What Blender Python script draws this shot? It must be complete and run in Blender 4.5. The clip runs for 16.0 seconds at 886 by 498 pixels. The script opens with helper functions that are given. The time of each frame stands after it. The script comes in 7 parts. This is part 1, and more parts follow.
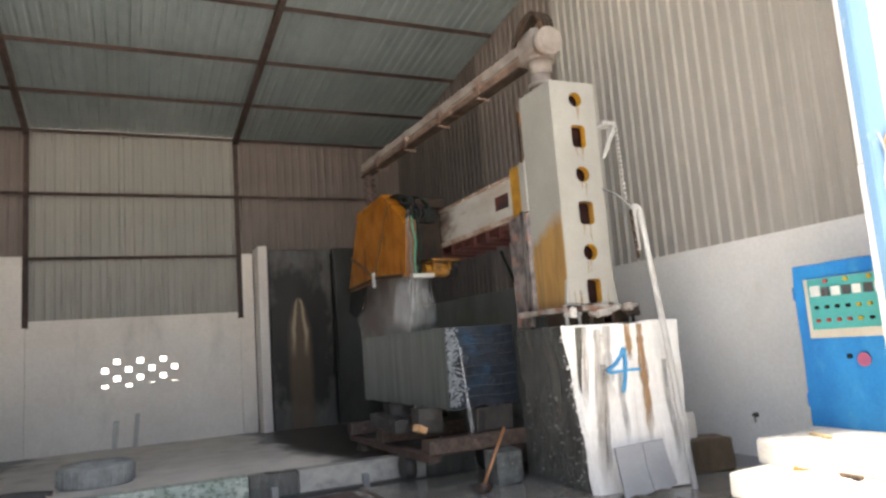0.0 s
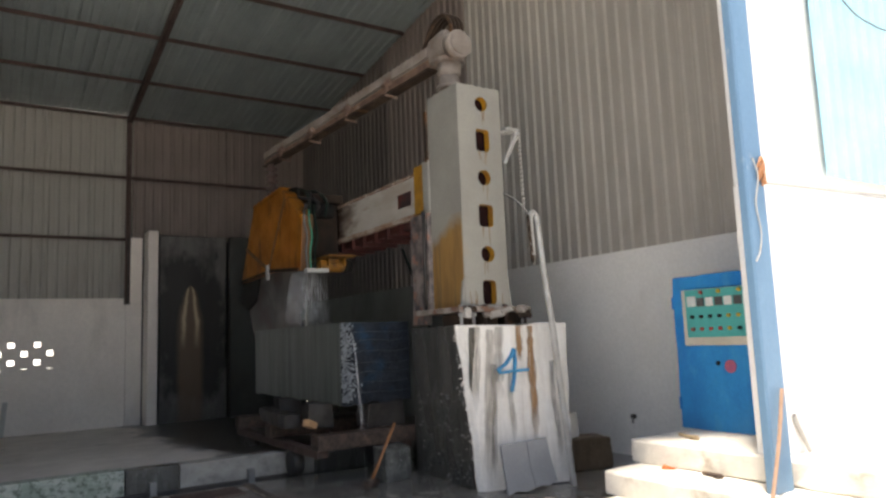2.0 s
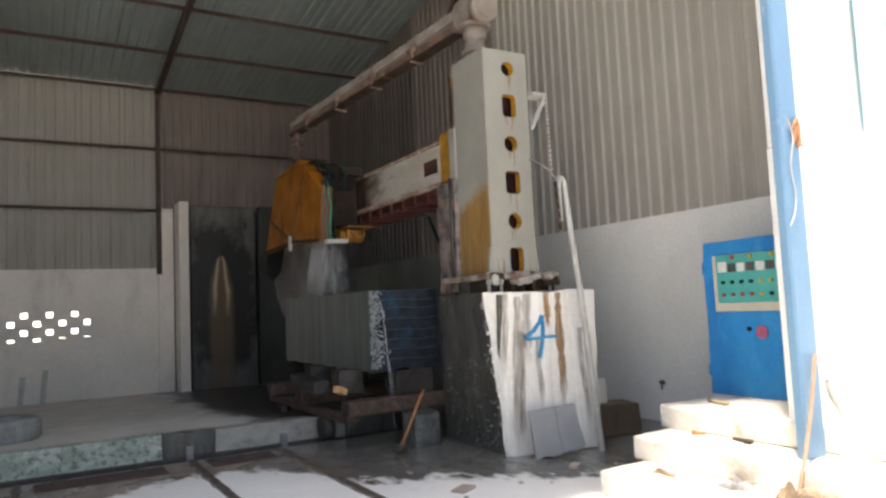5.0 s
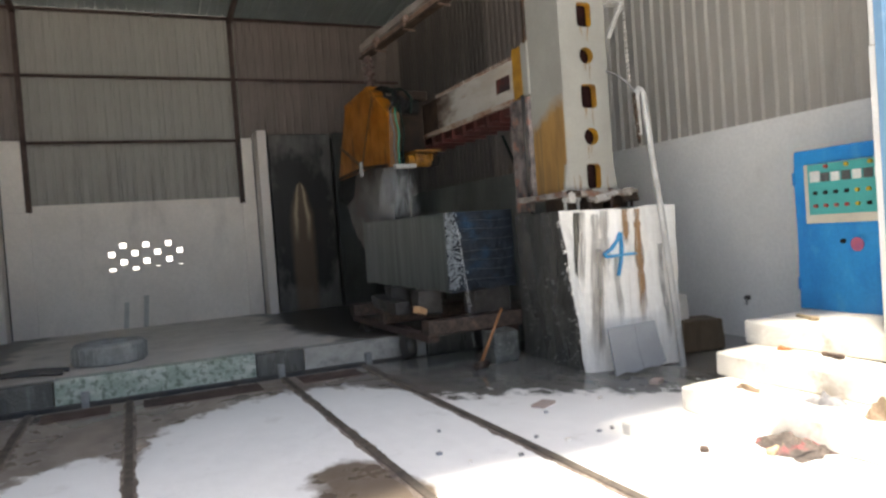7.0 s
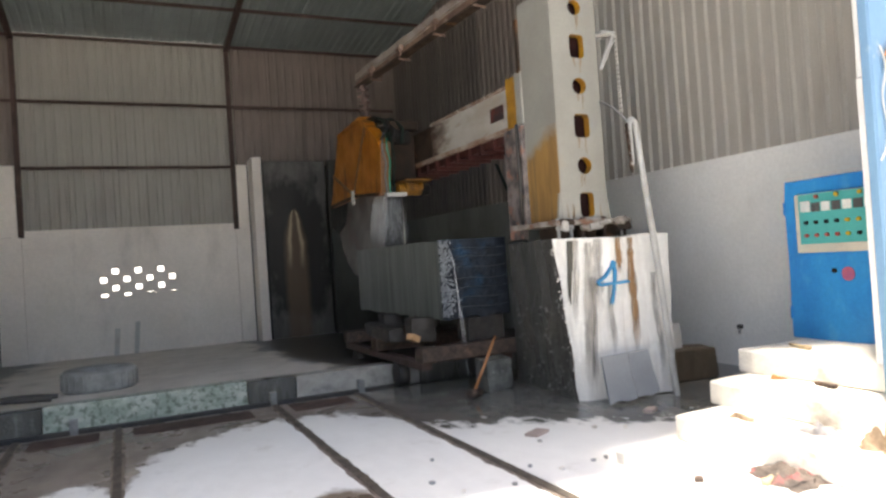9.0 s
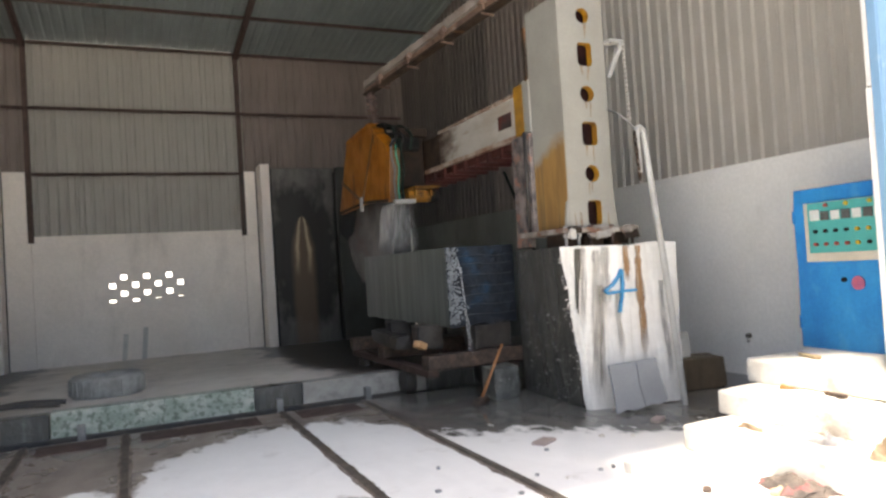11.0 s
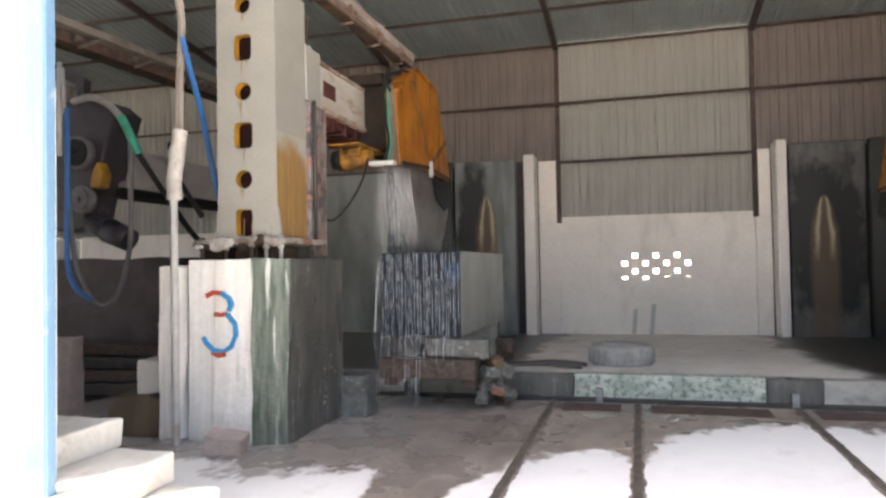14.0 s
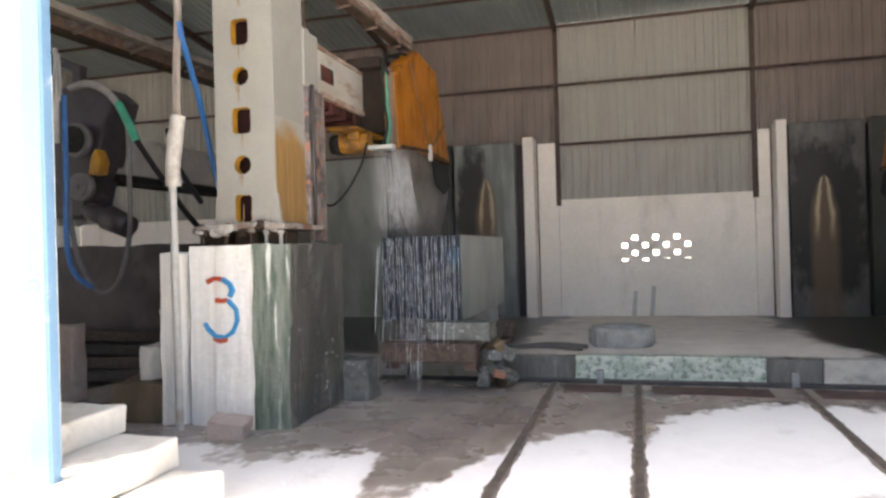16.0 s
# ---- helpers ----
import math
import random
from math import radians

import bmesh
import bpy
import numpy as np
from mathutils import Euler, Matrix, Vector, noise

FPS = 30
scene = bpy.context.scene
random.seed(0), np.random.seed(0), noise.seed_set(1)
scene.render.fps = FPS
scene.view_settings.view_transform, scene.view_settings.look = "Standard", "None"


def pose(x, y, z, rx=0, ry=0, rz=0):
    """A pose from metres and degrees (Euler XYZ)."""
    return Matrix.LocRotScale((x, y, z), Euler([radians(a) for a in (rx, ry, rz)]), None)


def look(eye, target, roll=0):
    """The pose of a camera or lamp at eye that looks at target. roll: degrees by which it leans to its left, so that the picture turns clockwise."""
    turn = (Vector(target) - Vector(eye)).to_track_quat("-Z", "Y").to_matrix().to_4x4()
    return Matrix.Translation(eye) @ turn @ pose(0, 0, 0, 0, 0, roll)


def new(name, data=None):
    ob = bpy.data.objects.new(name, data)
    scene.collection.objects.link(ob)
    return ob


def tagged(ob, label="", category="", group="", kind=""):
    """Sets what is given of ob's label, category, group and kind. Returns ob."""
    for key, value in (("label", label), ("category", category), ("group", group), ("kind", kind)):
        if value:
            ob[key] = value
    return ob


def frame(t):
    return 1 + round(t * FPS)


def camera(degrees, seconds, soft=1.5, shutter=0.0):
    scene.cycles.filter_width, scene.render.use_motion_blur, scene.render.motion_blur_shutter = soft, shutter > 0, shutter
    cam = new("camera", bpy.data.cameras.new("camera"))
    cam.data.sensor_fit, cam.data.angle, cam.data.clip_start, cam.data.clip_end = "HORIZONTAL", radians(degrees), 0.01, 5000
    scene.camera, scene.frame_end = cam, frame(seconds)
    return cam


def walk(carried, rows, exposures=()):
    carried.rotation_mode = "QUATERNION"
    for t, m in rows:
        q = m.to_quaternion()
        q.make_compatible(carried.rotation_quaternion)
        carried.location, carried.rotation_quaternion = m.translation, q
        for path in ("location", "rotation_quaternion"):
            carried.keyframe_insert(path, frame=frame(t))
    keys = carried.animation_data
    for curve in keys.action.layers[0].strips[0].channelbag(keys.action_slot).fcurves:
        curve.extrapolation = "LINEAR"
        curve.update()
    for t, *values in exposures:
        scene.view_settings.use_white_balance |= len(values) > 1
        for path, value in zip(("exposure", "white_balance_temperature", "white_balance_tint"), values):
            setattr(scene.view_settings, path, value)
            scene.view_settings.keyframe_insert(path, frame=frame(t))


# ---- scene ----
cam = camera(64.65, 16.0, soft=2.6, shutter=0.4)
walk(cam, [
    (0, pose(0.004, 0.030, 1.605, 97.90, 4.24, -24.31)),
    (0.5, pose(0.011, 0.026, 1.604, 97.74, 3.85, -26.16)),
    (1, pose(0.022, 0.007, 1.600, 97.91, 3.48, -27.14)),
    (1.5, pose(0.024, -0.009, 1.597, 97.27, 3.25, -30.48)),
    (2, pose(0.028, -0.017, 1.598, 97.21, 2.30, -32.52)),
    (2.5, pose(0.029, -0.021, 1.596, 96.42, 2.15, -32.83)),
    (3, pose(0.030, -0.017, 1.595, 95.24, 1.99, -33.17)),
    (5.5, pose(0.027, -0.003, 1.594, 94.50, 2.98, -29.40)),
    (6, pose(0.027, -0.001, 1.595, 94.39, 3.01, -28.29)),
    (6.5, pose(0.023, -0.001, 1.594, 94.36, 2.80, -25.91)),
    (7, pose(0.037, 0.002, 1.597, 88.56, 4.15, -24.08)),
    (7.5, pose(0.031, -0.004, 1.596, 90.20, 3.37, -24.26)),
    (8, pose(0.029, -0.006, 1.596, 90.30, 3.36, -24.78)),
    (8.5, pose(0.025, -0.008, 1.596, 90.52, 3.71, -24.70)),
    (11, pose(0.026, -0.008, 1.600, 91.38, 3.59, -24.03)),
    (11.5, pose(0.024, -0.007, 1.597, 91.73, 3.21, -22.15)),
    (12, pose(0.023, -0.000, 1.593, 92.07, 2.96, -22.41)),
    (12.5, pose(0.010, 0.005, 1.594, 91.39, 2.81, -22.68)),
    (12.8, pose(-0.015, 0.016, 1.602, 91.21, 2.20, -18.73)),
    (13, pose(-0.032, 0.024, 1.608, 91.17, 1.73, -11.46)),
    (13.2, pose(-0.044, 0.019, 1.602, 91.72, 0.26, -2.10)),
    (13.5, pose(-0.063, 0.011, 1.593, 91.87, 1.37, 9.80)),
    (13.7, pose(-0.064, 0.006, 1.598, 91.95, 1.04, 13.52)),
    (14, pose(-0.065, -0.003, 1.605, 91.48, 1.02, 15.53)),
    (14.5, pose(-0.061, -0.003, 1.608, 91.58, 1.05, 15.63)),
    (15, pose(-0.066, -0.001, 1.606, 91.38, 1.27, 15.54)),
    (15.5, pose(-0.069, 0.004, 1.607, 90.57, 1.48, 14.93)),
    (16, pose(-0.072, 0.000, 1.605, 90.15, 1.60, 15.51)),
], exposures=[(0.0, 1.94, 7350, 12), (0.8, 1.8, 7300, 12), (1.5, 1.32, 7250, 12), (2.5, 0.67, 7200, 12), (3.2, 0.62, 7200, 12), (4.2, 1.07, 7200, 11), (5.5, 1.37, 7250, 11), (6.5, 1.47, 7150, 10), (7.0, 1.3, 7100, 10), (8.5, 1.44, 7150, 11), (11.0, 1.58, 7300, 12), (12.5, 1.65, 7400, 13), (13.0, 2.06, 7500, 14), (13.5, 2.52, 7600, 15), (14.0, 2.24, 7500, 15), (14.5, 2.22, 7450, 14), (16.0, 2.19, 7450, 14)])

# ---- light ----
world = bpy.data.worlds.new("sky")
scene.world = world
world.use_nodes = True
wn = world.node_tree
sky = wn.nodes.new("ShaderNodeTexSky")
sky.sky_type = "NISHITA"
sky.sun_disc = False
sky.sun_elevation = radians(80.2)
sky.sun_rotation = radians(226)
sky.dust_density = 3.0
wn.links.new(sky.outputs[0], wn.nodes["Background"].inputs[0])
wn.nodes["Background"].inputs[1].default_value = 0.15

sun_data = bpy.data.lights.new("sun", "SUN")
sun_data.energy, sun_data.angle, sun_data.color = 5.0, radians(3.5), (1.0, 0.95, 0.87)
sun = new("sun", sun_data)
sun.matrix_world = look((-2.5, -2.4, 20), (0.0, 0.0, 0.0))


# ---- materials ----
def math_node(nt, op, a, b=0.0, clamp=False):
    n = nt.nodes.new("ShaderNodeMath")
    n.operation, n.use_clamp = op, clamp
    for i, v in enumerate((a, b)):
        if isinstance(v, (int, float)):
            n.inputs[i].default_value = v
        else:
            nt.links.new(v, n.inputs[i])
    return n.outputs[0]


def mix_col(nt, fac, a, b):
    n = nt.nodes.new("ShaderNodeMix")
    n.data_type = "RGBA"
    for sock, v in ((n.inputs[0], fac), (n.inputs[6], a), (n.inputs[7], b)):
        if isinstance(v, (int, float)):
            sock.default_value = v
        elif isinstance(v, tuple):
            sock.default_value = (*v, 1) if len(v) == 3 else v
        else:
            nt.links.new(v, sock)
    return n.outputs[2]


def noise_fac(nt, scale, stretch=(1, 1, 1), detail=6, lo=0.35, hi=0.65, world_space=False):
    if world_space:
        src = nt.nodes.new("ShaderNodeNewGeometry").outputs["Position"]
    else:
        src = nt.nodes.new("ShaderNodeTexCoord").outputs["Object"]
    mp = nt.nodes.new("ShaderNodeMapping")
    mp.inputs["Scale"].default_value = stretch
    nt.links.new(src, mp.inputs[0])
    tx = nt.nodes.new("ShaderNodeTexNoise")
    tx.inputs["Scale"].default_value = scale
    tx.inputs["Detail"].default_value = detail
    tx.inputs["Roughness"].default_value = 0.62
    nt.links.new(mp.outputs[0], tx.inputs["Vector"])
    mr = nt.nodes.new("ShaderNodeMapRange")
    mr.interpolation_type = "SMOOTHSTEP"
    mr.inputs[1].default_value, mr.inputs[2].default_value = lo, hi
    nt.links.new(tx.outputs[0], mr.inputs[0])
    return mr.outputs[0]


def surf(name, base, second=None, scale=3.0, stretch=(1, 1, 1), rough=0.7, metal=0.0, bump=0.15, bump_scale=60.0,
         stain=None, stain_scale=2.0, stain_stretch=(1, 1, 1), stain_lo=0.52, stain_hi=0.7, stain_max=0.9, gloss_var=0.12,
         world_space=False, vary=0.0, spec=0.5):
    """Two tones at one scale, stains at a second, fine relief."""
    m = bpy.data.materials.new(name)
    m.use_nodes = True
    nt = m.node_tree
    b = nt.nodes["Principled BSDF"]
    second = second or tuple(c * 0.78 for c in base)
    fac = noise_fac(nt, scale, stretch, world_space=world_space)
    col = mix_col(nt, fac, base, second)
    fine = noise_fac(nt, bump_scale * 0.6, lo=0.3, hi=0.7, world_space=world_space)
    col = mix_col(nt, math_node(nt, "MULTIPLY", fine, 0.22), col, tuple(c * 0.6 for c in base))
    if stain:
        sf = noise_fac(nt, stain_scale, stain_stretch, lo=stain_lo, hi=stain_hi, world_space=world_space)
        col = mix_col(nt, math_node(nt, "MULTIPLY", sf, stain_max), col, stain)
    if vary:
        info = nt.nodes.new("ShaderNodeObjectInfo")
        hsv = nt.nodes.new("ShaderNodeHueSaturation")
        nt.links.new(math_node(nt, "ADD", math_node(nt, "MULTIPLY", info.outputs["Random"], vary), 1 - vary / 2), hsv.inputs["Value"])
        nt.links.new(col, hsv.inputs["Color"])
        col = hsv.outputs[0]
    nt.links.new(col, b.inputs["Base Color"])
    nt.links.new(math_node(nt, "ADD", math_node(nt, "MULTIPLY", fac, gloss_var), rough - gloss_var / 2, True), b.inputs["Roughness"])
    b.inputs["Metallic"].default_value = metal
    b.inputs["Specular IOR Level"].default_value = spec
    if bump:
        bp = nt.nodes.new("ShaderNodeBump")
        bp.inputs["Strength"].default_value = bump
        bp.inputs["Distance"].default_value = 0.02
        nt.links.new(noise_fac(nt, bump_scale, lo=0.0, hi=1.0, world_space=world_space), bp.inputs["Height"])
        nt.links.new(bp.outputs[0], b.inputs["Normal"])
    return m


# Cream sheet; the darker copies below carry the shed's inner shade in their colour.
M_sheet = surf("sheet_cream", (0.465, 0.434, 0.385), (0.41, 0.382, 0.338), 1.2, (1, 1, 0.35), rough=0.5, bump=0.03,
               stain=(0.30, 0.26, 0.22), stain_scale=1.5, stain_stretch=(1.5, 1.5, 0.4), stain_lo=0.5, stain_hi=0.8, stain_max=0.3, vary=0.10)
M_sheetback = surf("sheet_back_shaded", (0.345, 0.33, 0.295), (0.31, 0.297, 0.266), 1.2, (1, 1, 0.35), rough=0.5, bump=0.03,
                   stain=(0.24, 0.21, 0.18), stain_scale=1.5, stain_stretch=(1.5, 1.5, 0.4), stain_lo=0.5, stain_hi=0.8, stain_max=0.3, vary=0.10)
# Browned by splash, with the side bays' shade also put into the colour.
M_sheetdirtydim = surf("sheet_splashed_dim", (0.22, 0.18, 0.157), (0.175, 0.143, 0.125), 0.9, (1, 1, 0.35), rough=0.55, bump=0.03,
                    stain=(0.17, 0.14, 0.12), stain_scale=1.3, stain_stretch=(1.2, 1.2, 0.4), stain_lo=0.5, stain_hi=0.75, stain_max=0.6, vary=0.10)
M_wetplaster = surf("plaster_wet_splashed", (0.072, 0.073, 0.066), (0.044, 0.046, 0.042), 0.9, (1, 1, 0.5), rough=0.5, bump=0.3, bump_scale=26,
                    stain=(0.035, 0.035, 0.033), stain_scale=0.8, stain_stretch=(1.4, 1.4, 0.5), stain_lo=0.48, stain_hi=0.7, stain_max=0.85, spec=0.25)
# Darkest brown copy: shade of the far corner painted in.
M_sheetdeep = surf("sheet_deep_shade", (0.14, 0.115, 0.10), (0.095, 0.08, 0.07), 0.8, (1, 1, 0.4), rough=0.6, bump=0.03,
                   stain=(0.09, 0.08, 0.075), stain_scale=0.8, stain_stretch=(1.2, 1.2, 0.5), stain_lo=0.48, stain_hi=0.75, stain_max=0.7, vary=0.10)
M_drip = surf("rust_drip", (0.20, 0.12, 0.06), (0.30, 0.20, 0.11), 6, (4, 4, 0.6), rough=0.7, bump=0.1)
M_dripdark = surf("slime_drip", (0.06, 0.06, 0.05), (0.12, 0.11, 0.09), 6, (4, 4, 0.6), rough=0.5, bump=0.1)
M_foam = surf("water_foam", (0.30, 0.31, 0.31), None, 6, rough=0.4, bump=0.0)
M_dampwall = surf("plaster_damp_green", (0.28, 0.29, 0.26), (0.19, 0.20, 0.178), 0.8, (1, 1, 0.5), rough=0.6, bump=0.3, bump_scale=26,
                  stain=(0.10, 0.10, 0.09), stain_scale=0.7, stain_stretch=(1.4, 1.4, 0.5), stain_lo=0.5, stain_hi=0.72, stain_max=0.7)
M_grease = surf("greasy_steel", (0.038, 0.031, 0.037), (0.024, 0.02, 0.025), 5, rough=0.45, bump=0.15, stain=(0.09, 0.075, 0.07), stain_scale=3, stain_lo=0.62, stain_hi=0.7)
M_frontwhite = surf("front_white", (0.86, 0.85, 0.83), (0.80, 0.79, 0.77), 1.5, rough=0.8, bump=0.1)
M_railmud = surf("muddy_rail", (0.13, 0.105, 0.085), (0.08, 0.07, 0.06), 7, rough=0.7, metal=0.1, bump=0.3, world_space=True)
M_roof = surf("sheet_roof", (0.262, 0.30, 0.295), (0.22, 0.258, 0.254), 0.8, (1, 0.4, 1), rough=0.45, bump=0.02,
              stain=(0.11, 0.11, 0.105), stain_scale=1.2, stain_lo=0.55, stain_hi=0.8, stain_max=0.5, vary=0.08)
M_bluesheet = surf("sheet_blue", (0.40, 0.72, 0.86), (0.33, 0.66, 0.82), 1.2, rough=0.45, bump=0.02)
M_plaster = surf("plaster", (0.90, 0.885, 0.85), (0.84, 0.825, 0.79), 1.1, rough=0.85, bump=0.2, bump_scale=35,
                 stain=(0.60, 0.57, 0.53), stain_scale=0.9, stain_stretch=(1.5, 1.5, 0.6), stain_lo=0.60, stain_hi=0.8, stain_max=0.4)
M_backplaster = surf("plaster_back", (0.88, 0.815, 0.755), (0.81, 0.745, 0.685), 0.8, rough=0.88, bump=0.2, bump_scale=30,
                     stain=(0.42, 0.38, 0.34), stain_scale=0.9, stain_stretch=(1.8, 1.8, 0.5), stain_lo=0.54, stain_hi=0.8, stain_max=0.45)
M_concrete = surf("concrete", (0.58, 0.565, 0.535), (0.47, 0.46, 0.435), 1.6, rough=0.8, bump=0.35, bump_scale=28,
                  stain=(0.13, 0.13, 0.125), stain_scale=1.1, stain_lo=0.5, stain_hi=0.7, stain_max=0.75)
M_stair = surf("stair_concrete", (0.80, 0.765, 0.70), (0.70, 0.665, 0.60), 2.0, rough=0.85, bump=0.4, bump_scale=24,
               stain=(0.36, 0.29, 0.22), stain_scale=3.2, stain_lo=0.54, stain_hi=0.72, stain_max=0.7)
M_rust = surf("rusty_steel", (0.115, 0.073, 0.06), (0.075, 0.052, 0.046), 6, rough=0.75, metal=0.2, bump=0.2, vary=0.2)
M_darksteel = surf("dark_steel", (0.05, 0.05, 0.052), (0.09, 0.08, 0.07), 5, rough=0.55, metal=0.5, bump=0.15)
M_bluepaint = surf("post_blue_paint", (0.13, 0.24, 0.36), (0.11, 0.21, 0.33), 2.0, (1, 1, 0.4), rough=0.5, bump=0.05,
                   stain=(0.40, 0.46, 0.50), stain_scale=3, stain_lo=0.6, stain_hi=0.72, stain_max=0.6)
M_white = surf("machine_white", (0.315, 0.305, 0.272), (0.277, 0.265, 0.235), 1.3, rough=0.5, bump=0.06,
               stain=(0.36, 0.29, 0.20), stain_scale=2.2, stain_lo=0.62, stain_hi=0.8, stain_max=0.5)
M_beamwhite = surf("beam_rusty_white", (0.47, 0.45, 0.405), (0.38, 0.33, 0.27), 2.0, (1, 0.6, 1.5), rough=0.55, bump=0.08,
                   stain=(0.24, 0.13, 0.065), stain_scale=3.5, stain_stretch=(1, 0.5, 1.6), stain_lo=0.55, stain_hi=0.70, stain_max=0.75)


def grime_towards_end(m, colour, start, slope):
    """Ragged oily grime that thickens along the beam towards its saw head."""
    nt = m.node_tree
    b = nt.nodes["Principled BSDF"]
    g = nt.nodes.new("ShaderNodeSeparateXYZ")
    nt.links.new(nt.nodes.new("ShaderNodeTexCoord").outputs["Generated"], g.inputs[0])
    rag = math_node(nt, "MULTIPLY", math_node(nt, "SUBTRACT", noise_fac(nt, 4.0, (1, 0.6, 1.5), lo=0.3, hi=0.7), 0.5), 0.9)
    along = math_node(nt, "MULTIPLY", math_node(nt, "SUBTRACT", g.outputs[1], start), slope)
    fac = math_node(nt, "MULTIPLY", math_node(nt, "ADD", along, rag), 0.92, True)
    was = b.inputs["Base Color"].links[0].from_socket
    nt.links.new(mix_col(nt, fac, was, colour), b.inputs["Base Color"])


grime_towards_end(M_beamwhite, (0.06, 0.032, 0.018), 0.74, 4.5)
M_yellow = surf("machine_yellow", (0.43, 0.215, 0.014), (0.26, 0.125, 0.018), 4, rough=0.5, bump=0.1,
                stain=(0.16, 0.09, 0.04), stain_scale=5, stain_lo=0.6, stain_hi=0.72, stain_max=0.8)
M_guard = surf("guard_orange", (0.42, 0.145, 0.007), (0.29, 0.095, 0.008), 2.5, rough=0.5, bump=0.06,
               stain=(0.10, 0.035, 0.01), stain_scale=3.0, stain_stretch=(1, 1.8, 0.4), stain_lo=0.5, stain_hi=0.68, stain_max=0.85, spec=0.25)
M_guardrib = surf("guard_rib_brown", (0.16, 0.07, 0.02), (0.10, 0.05, 0.02), 5, rough=0.6, bump=0.1)
M_boom = surf("boom_dusty", (0.27, 0.235, 0.205), (0.19, 0.155, 0.13), 3, (1, 1, 1), rough=0.8, bump=0.15,
              stain=(0.18, 0.11, 0.08), stain_scale=3, stain_lo=0.55, stain_hi=0.7, stain_max=0.8)
M_boomrust = surf("boom_rusty_web", (0.20, 0.125, 0.09), (0.11, 0.07, 0.055), 5, rough=0.8, bump=0.25,
                  stain=(0.33, 0.27, 0.23), stain_scale=6, stain_lo=0.58, stain_hi=0.7, stain_max=0.7)
M_red = surf("beam_red_underside", (0.08, 0.018, 0.014), (0.045, 0.014, 0.012), 4, rough=0.6, bump=0.1)
M_beamend = surf("beam_end_rust", (0.06, 0.04, 0.028), (0.035, 0.026, 0.02), 3, rough=0.75, bump=0.2, spec=0.15,
                 stain=(0.22, 0.10, 0.04), stain_scale=2.5, stain_lo=0.58, stain_hi=0.7, stain_max=0.5)
M_guide = surf("guide_stained", (0.30, 0.255, 0.235), (0.045, 0.042, 0.045), 6, (1, 1, 0.7), rough=0.6, metal=0.2, bump=0.2,
               stain=(0.34, 0.17, 0.12), stain_scale=7, stain_lo=0.54, stain_hi=0.62, stain_max=0.9)
M_curbpale = surf("damp_curb_stone", (0.40, 0.38, 0.345), (0.27, 0.255, 0.23), 2.2, (1, 1, 1.5), rough=0.55, bump=0.3, bump_scale=26,
                  stain=(0.10, 0.098, 0.09), stain_scale=3, stain_lo=0.55, stain_hi=0.7, stain_max=0.6)
# Dark maroon that stands in for the shade inside the column.
M_hollowshade = surf("column_hollow_shade", (0.035, 0.014, 0.013), (0.02, 0.01, 0.01), 5, rough=0.8, bump=0.1, spec=0.1)
M_wrap = surf("wrapping_cloth", (0.50, 0.48, 0.44), (0.33, 0.30, 0.27), 7, rough=0.9, bump=0.4, bump_scale=30)
M_black = surf("black_plastic", (0.014, 0.013, 0.013), (0.024, 0.022, 0.021), 6, rough=0.7, bump=0.05, spec=0.15)
M_blockwet = surf("granite_rough_wet", (0.014, 0.022, 0.034), (0.005, 0.007, 0.011), 9, rough=0.55, bump=0.8, bump_scale=22, spec=0.3,
                  stain=(0.012, 0.055, 0.11), stain_scale=1.6, stain_lo=0.6, stain_hi=0.72, stain_max=0.7)
M_blockcut = surf("granite_sawn_wet", (0.115, 0.13, 0.12), (0.075, 0.09, 0.08), 1.5, (5, 5, 0.3), rough=0.35, bump=0.05, bump_scale=90,
                  stain=(0.045, 0.055, 0.05), stain_scale=1.4, stain_stretch=(6, 6, 0.25), stain_lo=0.48, stain_hi=0.64, stain_max=0.85)
M_blockcut2 = surf("granite_sawn_grey", (0.19, 0.205, 0.19), (0.165, 0.18, 0.165), 1.2, rough=0.4, bump=0.05, bump_scale=90)
M_seam = surf("granite_seam", (0.055, 0.07, 0.09), (0.012, 0.016, 0.022), 14, rough=0.4, bump=0.3)
M_chip = surf("granite_fresh_chip", (0.34, 0.37, 0.39), (0.16, 0.18, 0.20), 14, rough=0.5, bump=0.4)
M_drill = surf("granite_drill_groove", (0.50, 0.53, 0.55), (0.20, 0.23, 0.25), 14, rough=0.45, bump=0.5, bump_scale=40)
M_wood = surf("timber_wet", (0.085, 0.055, 0.04), (0.035, 0.024, 0.019), 3, (8, 0.6, 8), rough=0.65, bump=0.3, bump_scale=30,
              stain=(0.14, 0.09, 0.06), stain_scale=3, stain_lo=0.6, stain_hi=0.7, stain_max=0.7)
M_freshwood = surf("wood_handle", (0.42, 0.19, 0.08), (0.32, 0.14, 0.055), 6, (6, 6, 1), rough=0.55, bump=0.05)
M_stone = surf("grey_stone", (0.30, 0.30, 0.29), (0.20, 0.20, 0.195), 5, rough=0.75, bump=0.5, bump_scale=30)
M_pinkrock = surf("pink_rock", (0.46, 0.37, 0.33), (0.36, 0.29, 0.26), 4, rough=0.8, bump=0.5, bump_scale=24)
M_mudstone = surf("muddy_stone", (0.15, 0.105, 0.065), (0.085, 0.065, 0.04), 3, (2, 2, 0.5), rough=0.6, bump=0.4, bump_scale=24)
M_paleslab = surf("pale_slab", (0.34, 0.345, 0.35), (0.29, 0.295, 0.30), 2, rough=0.7, bump=0.1)
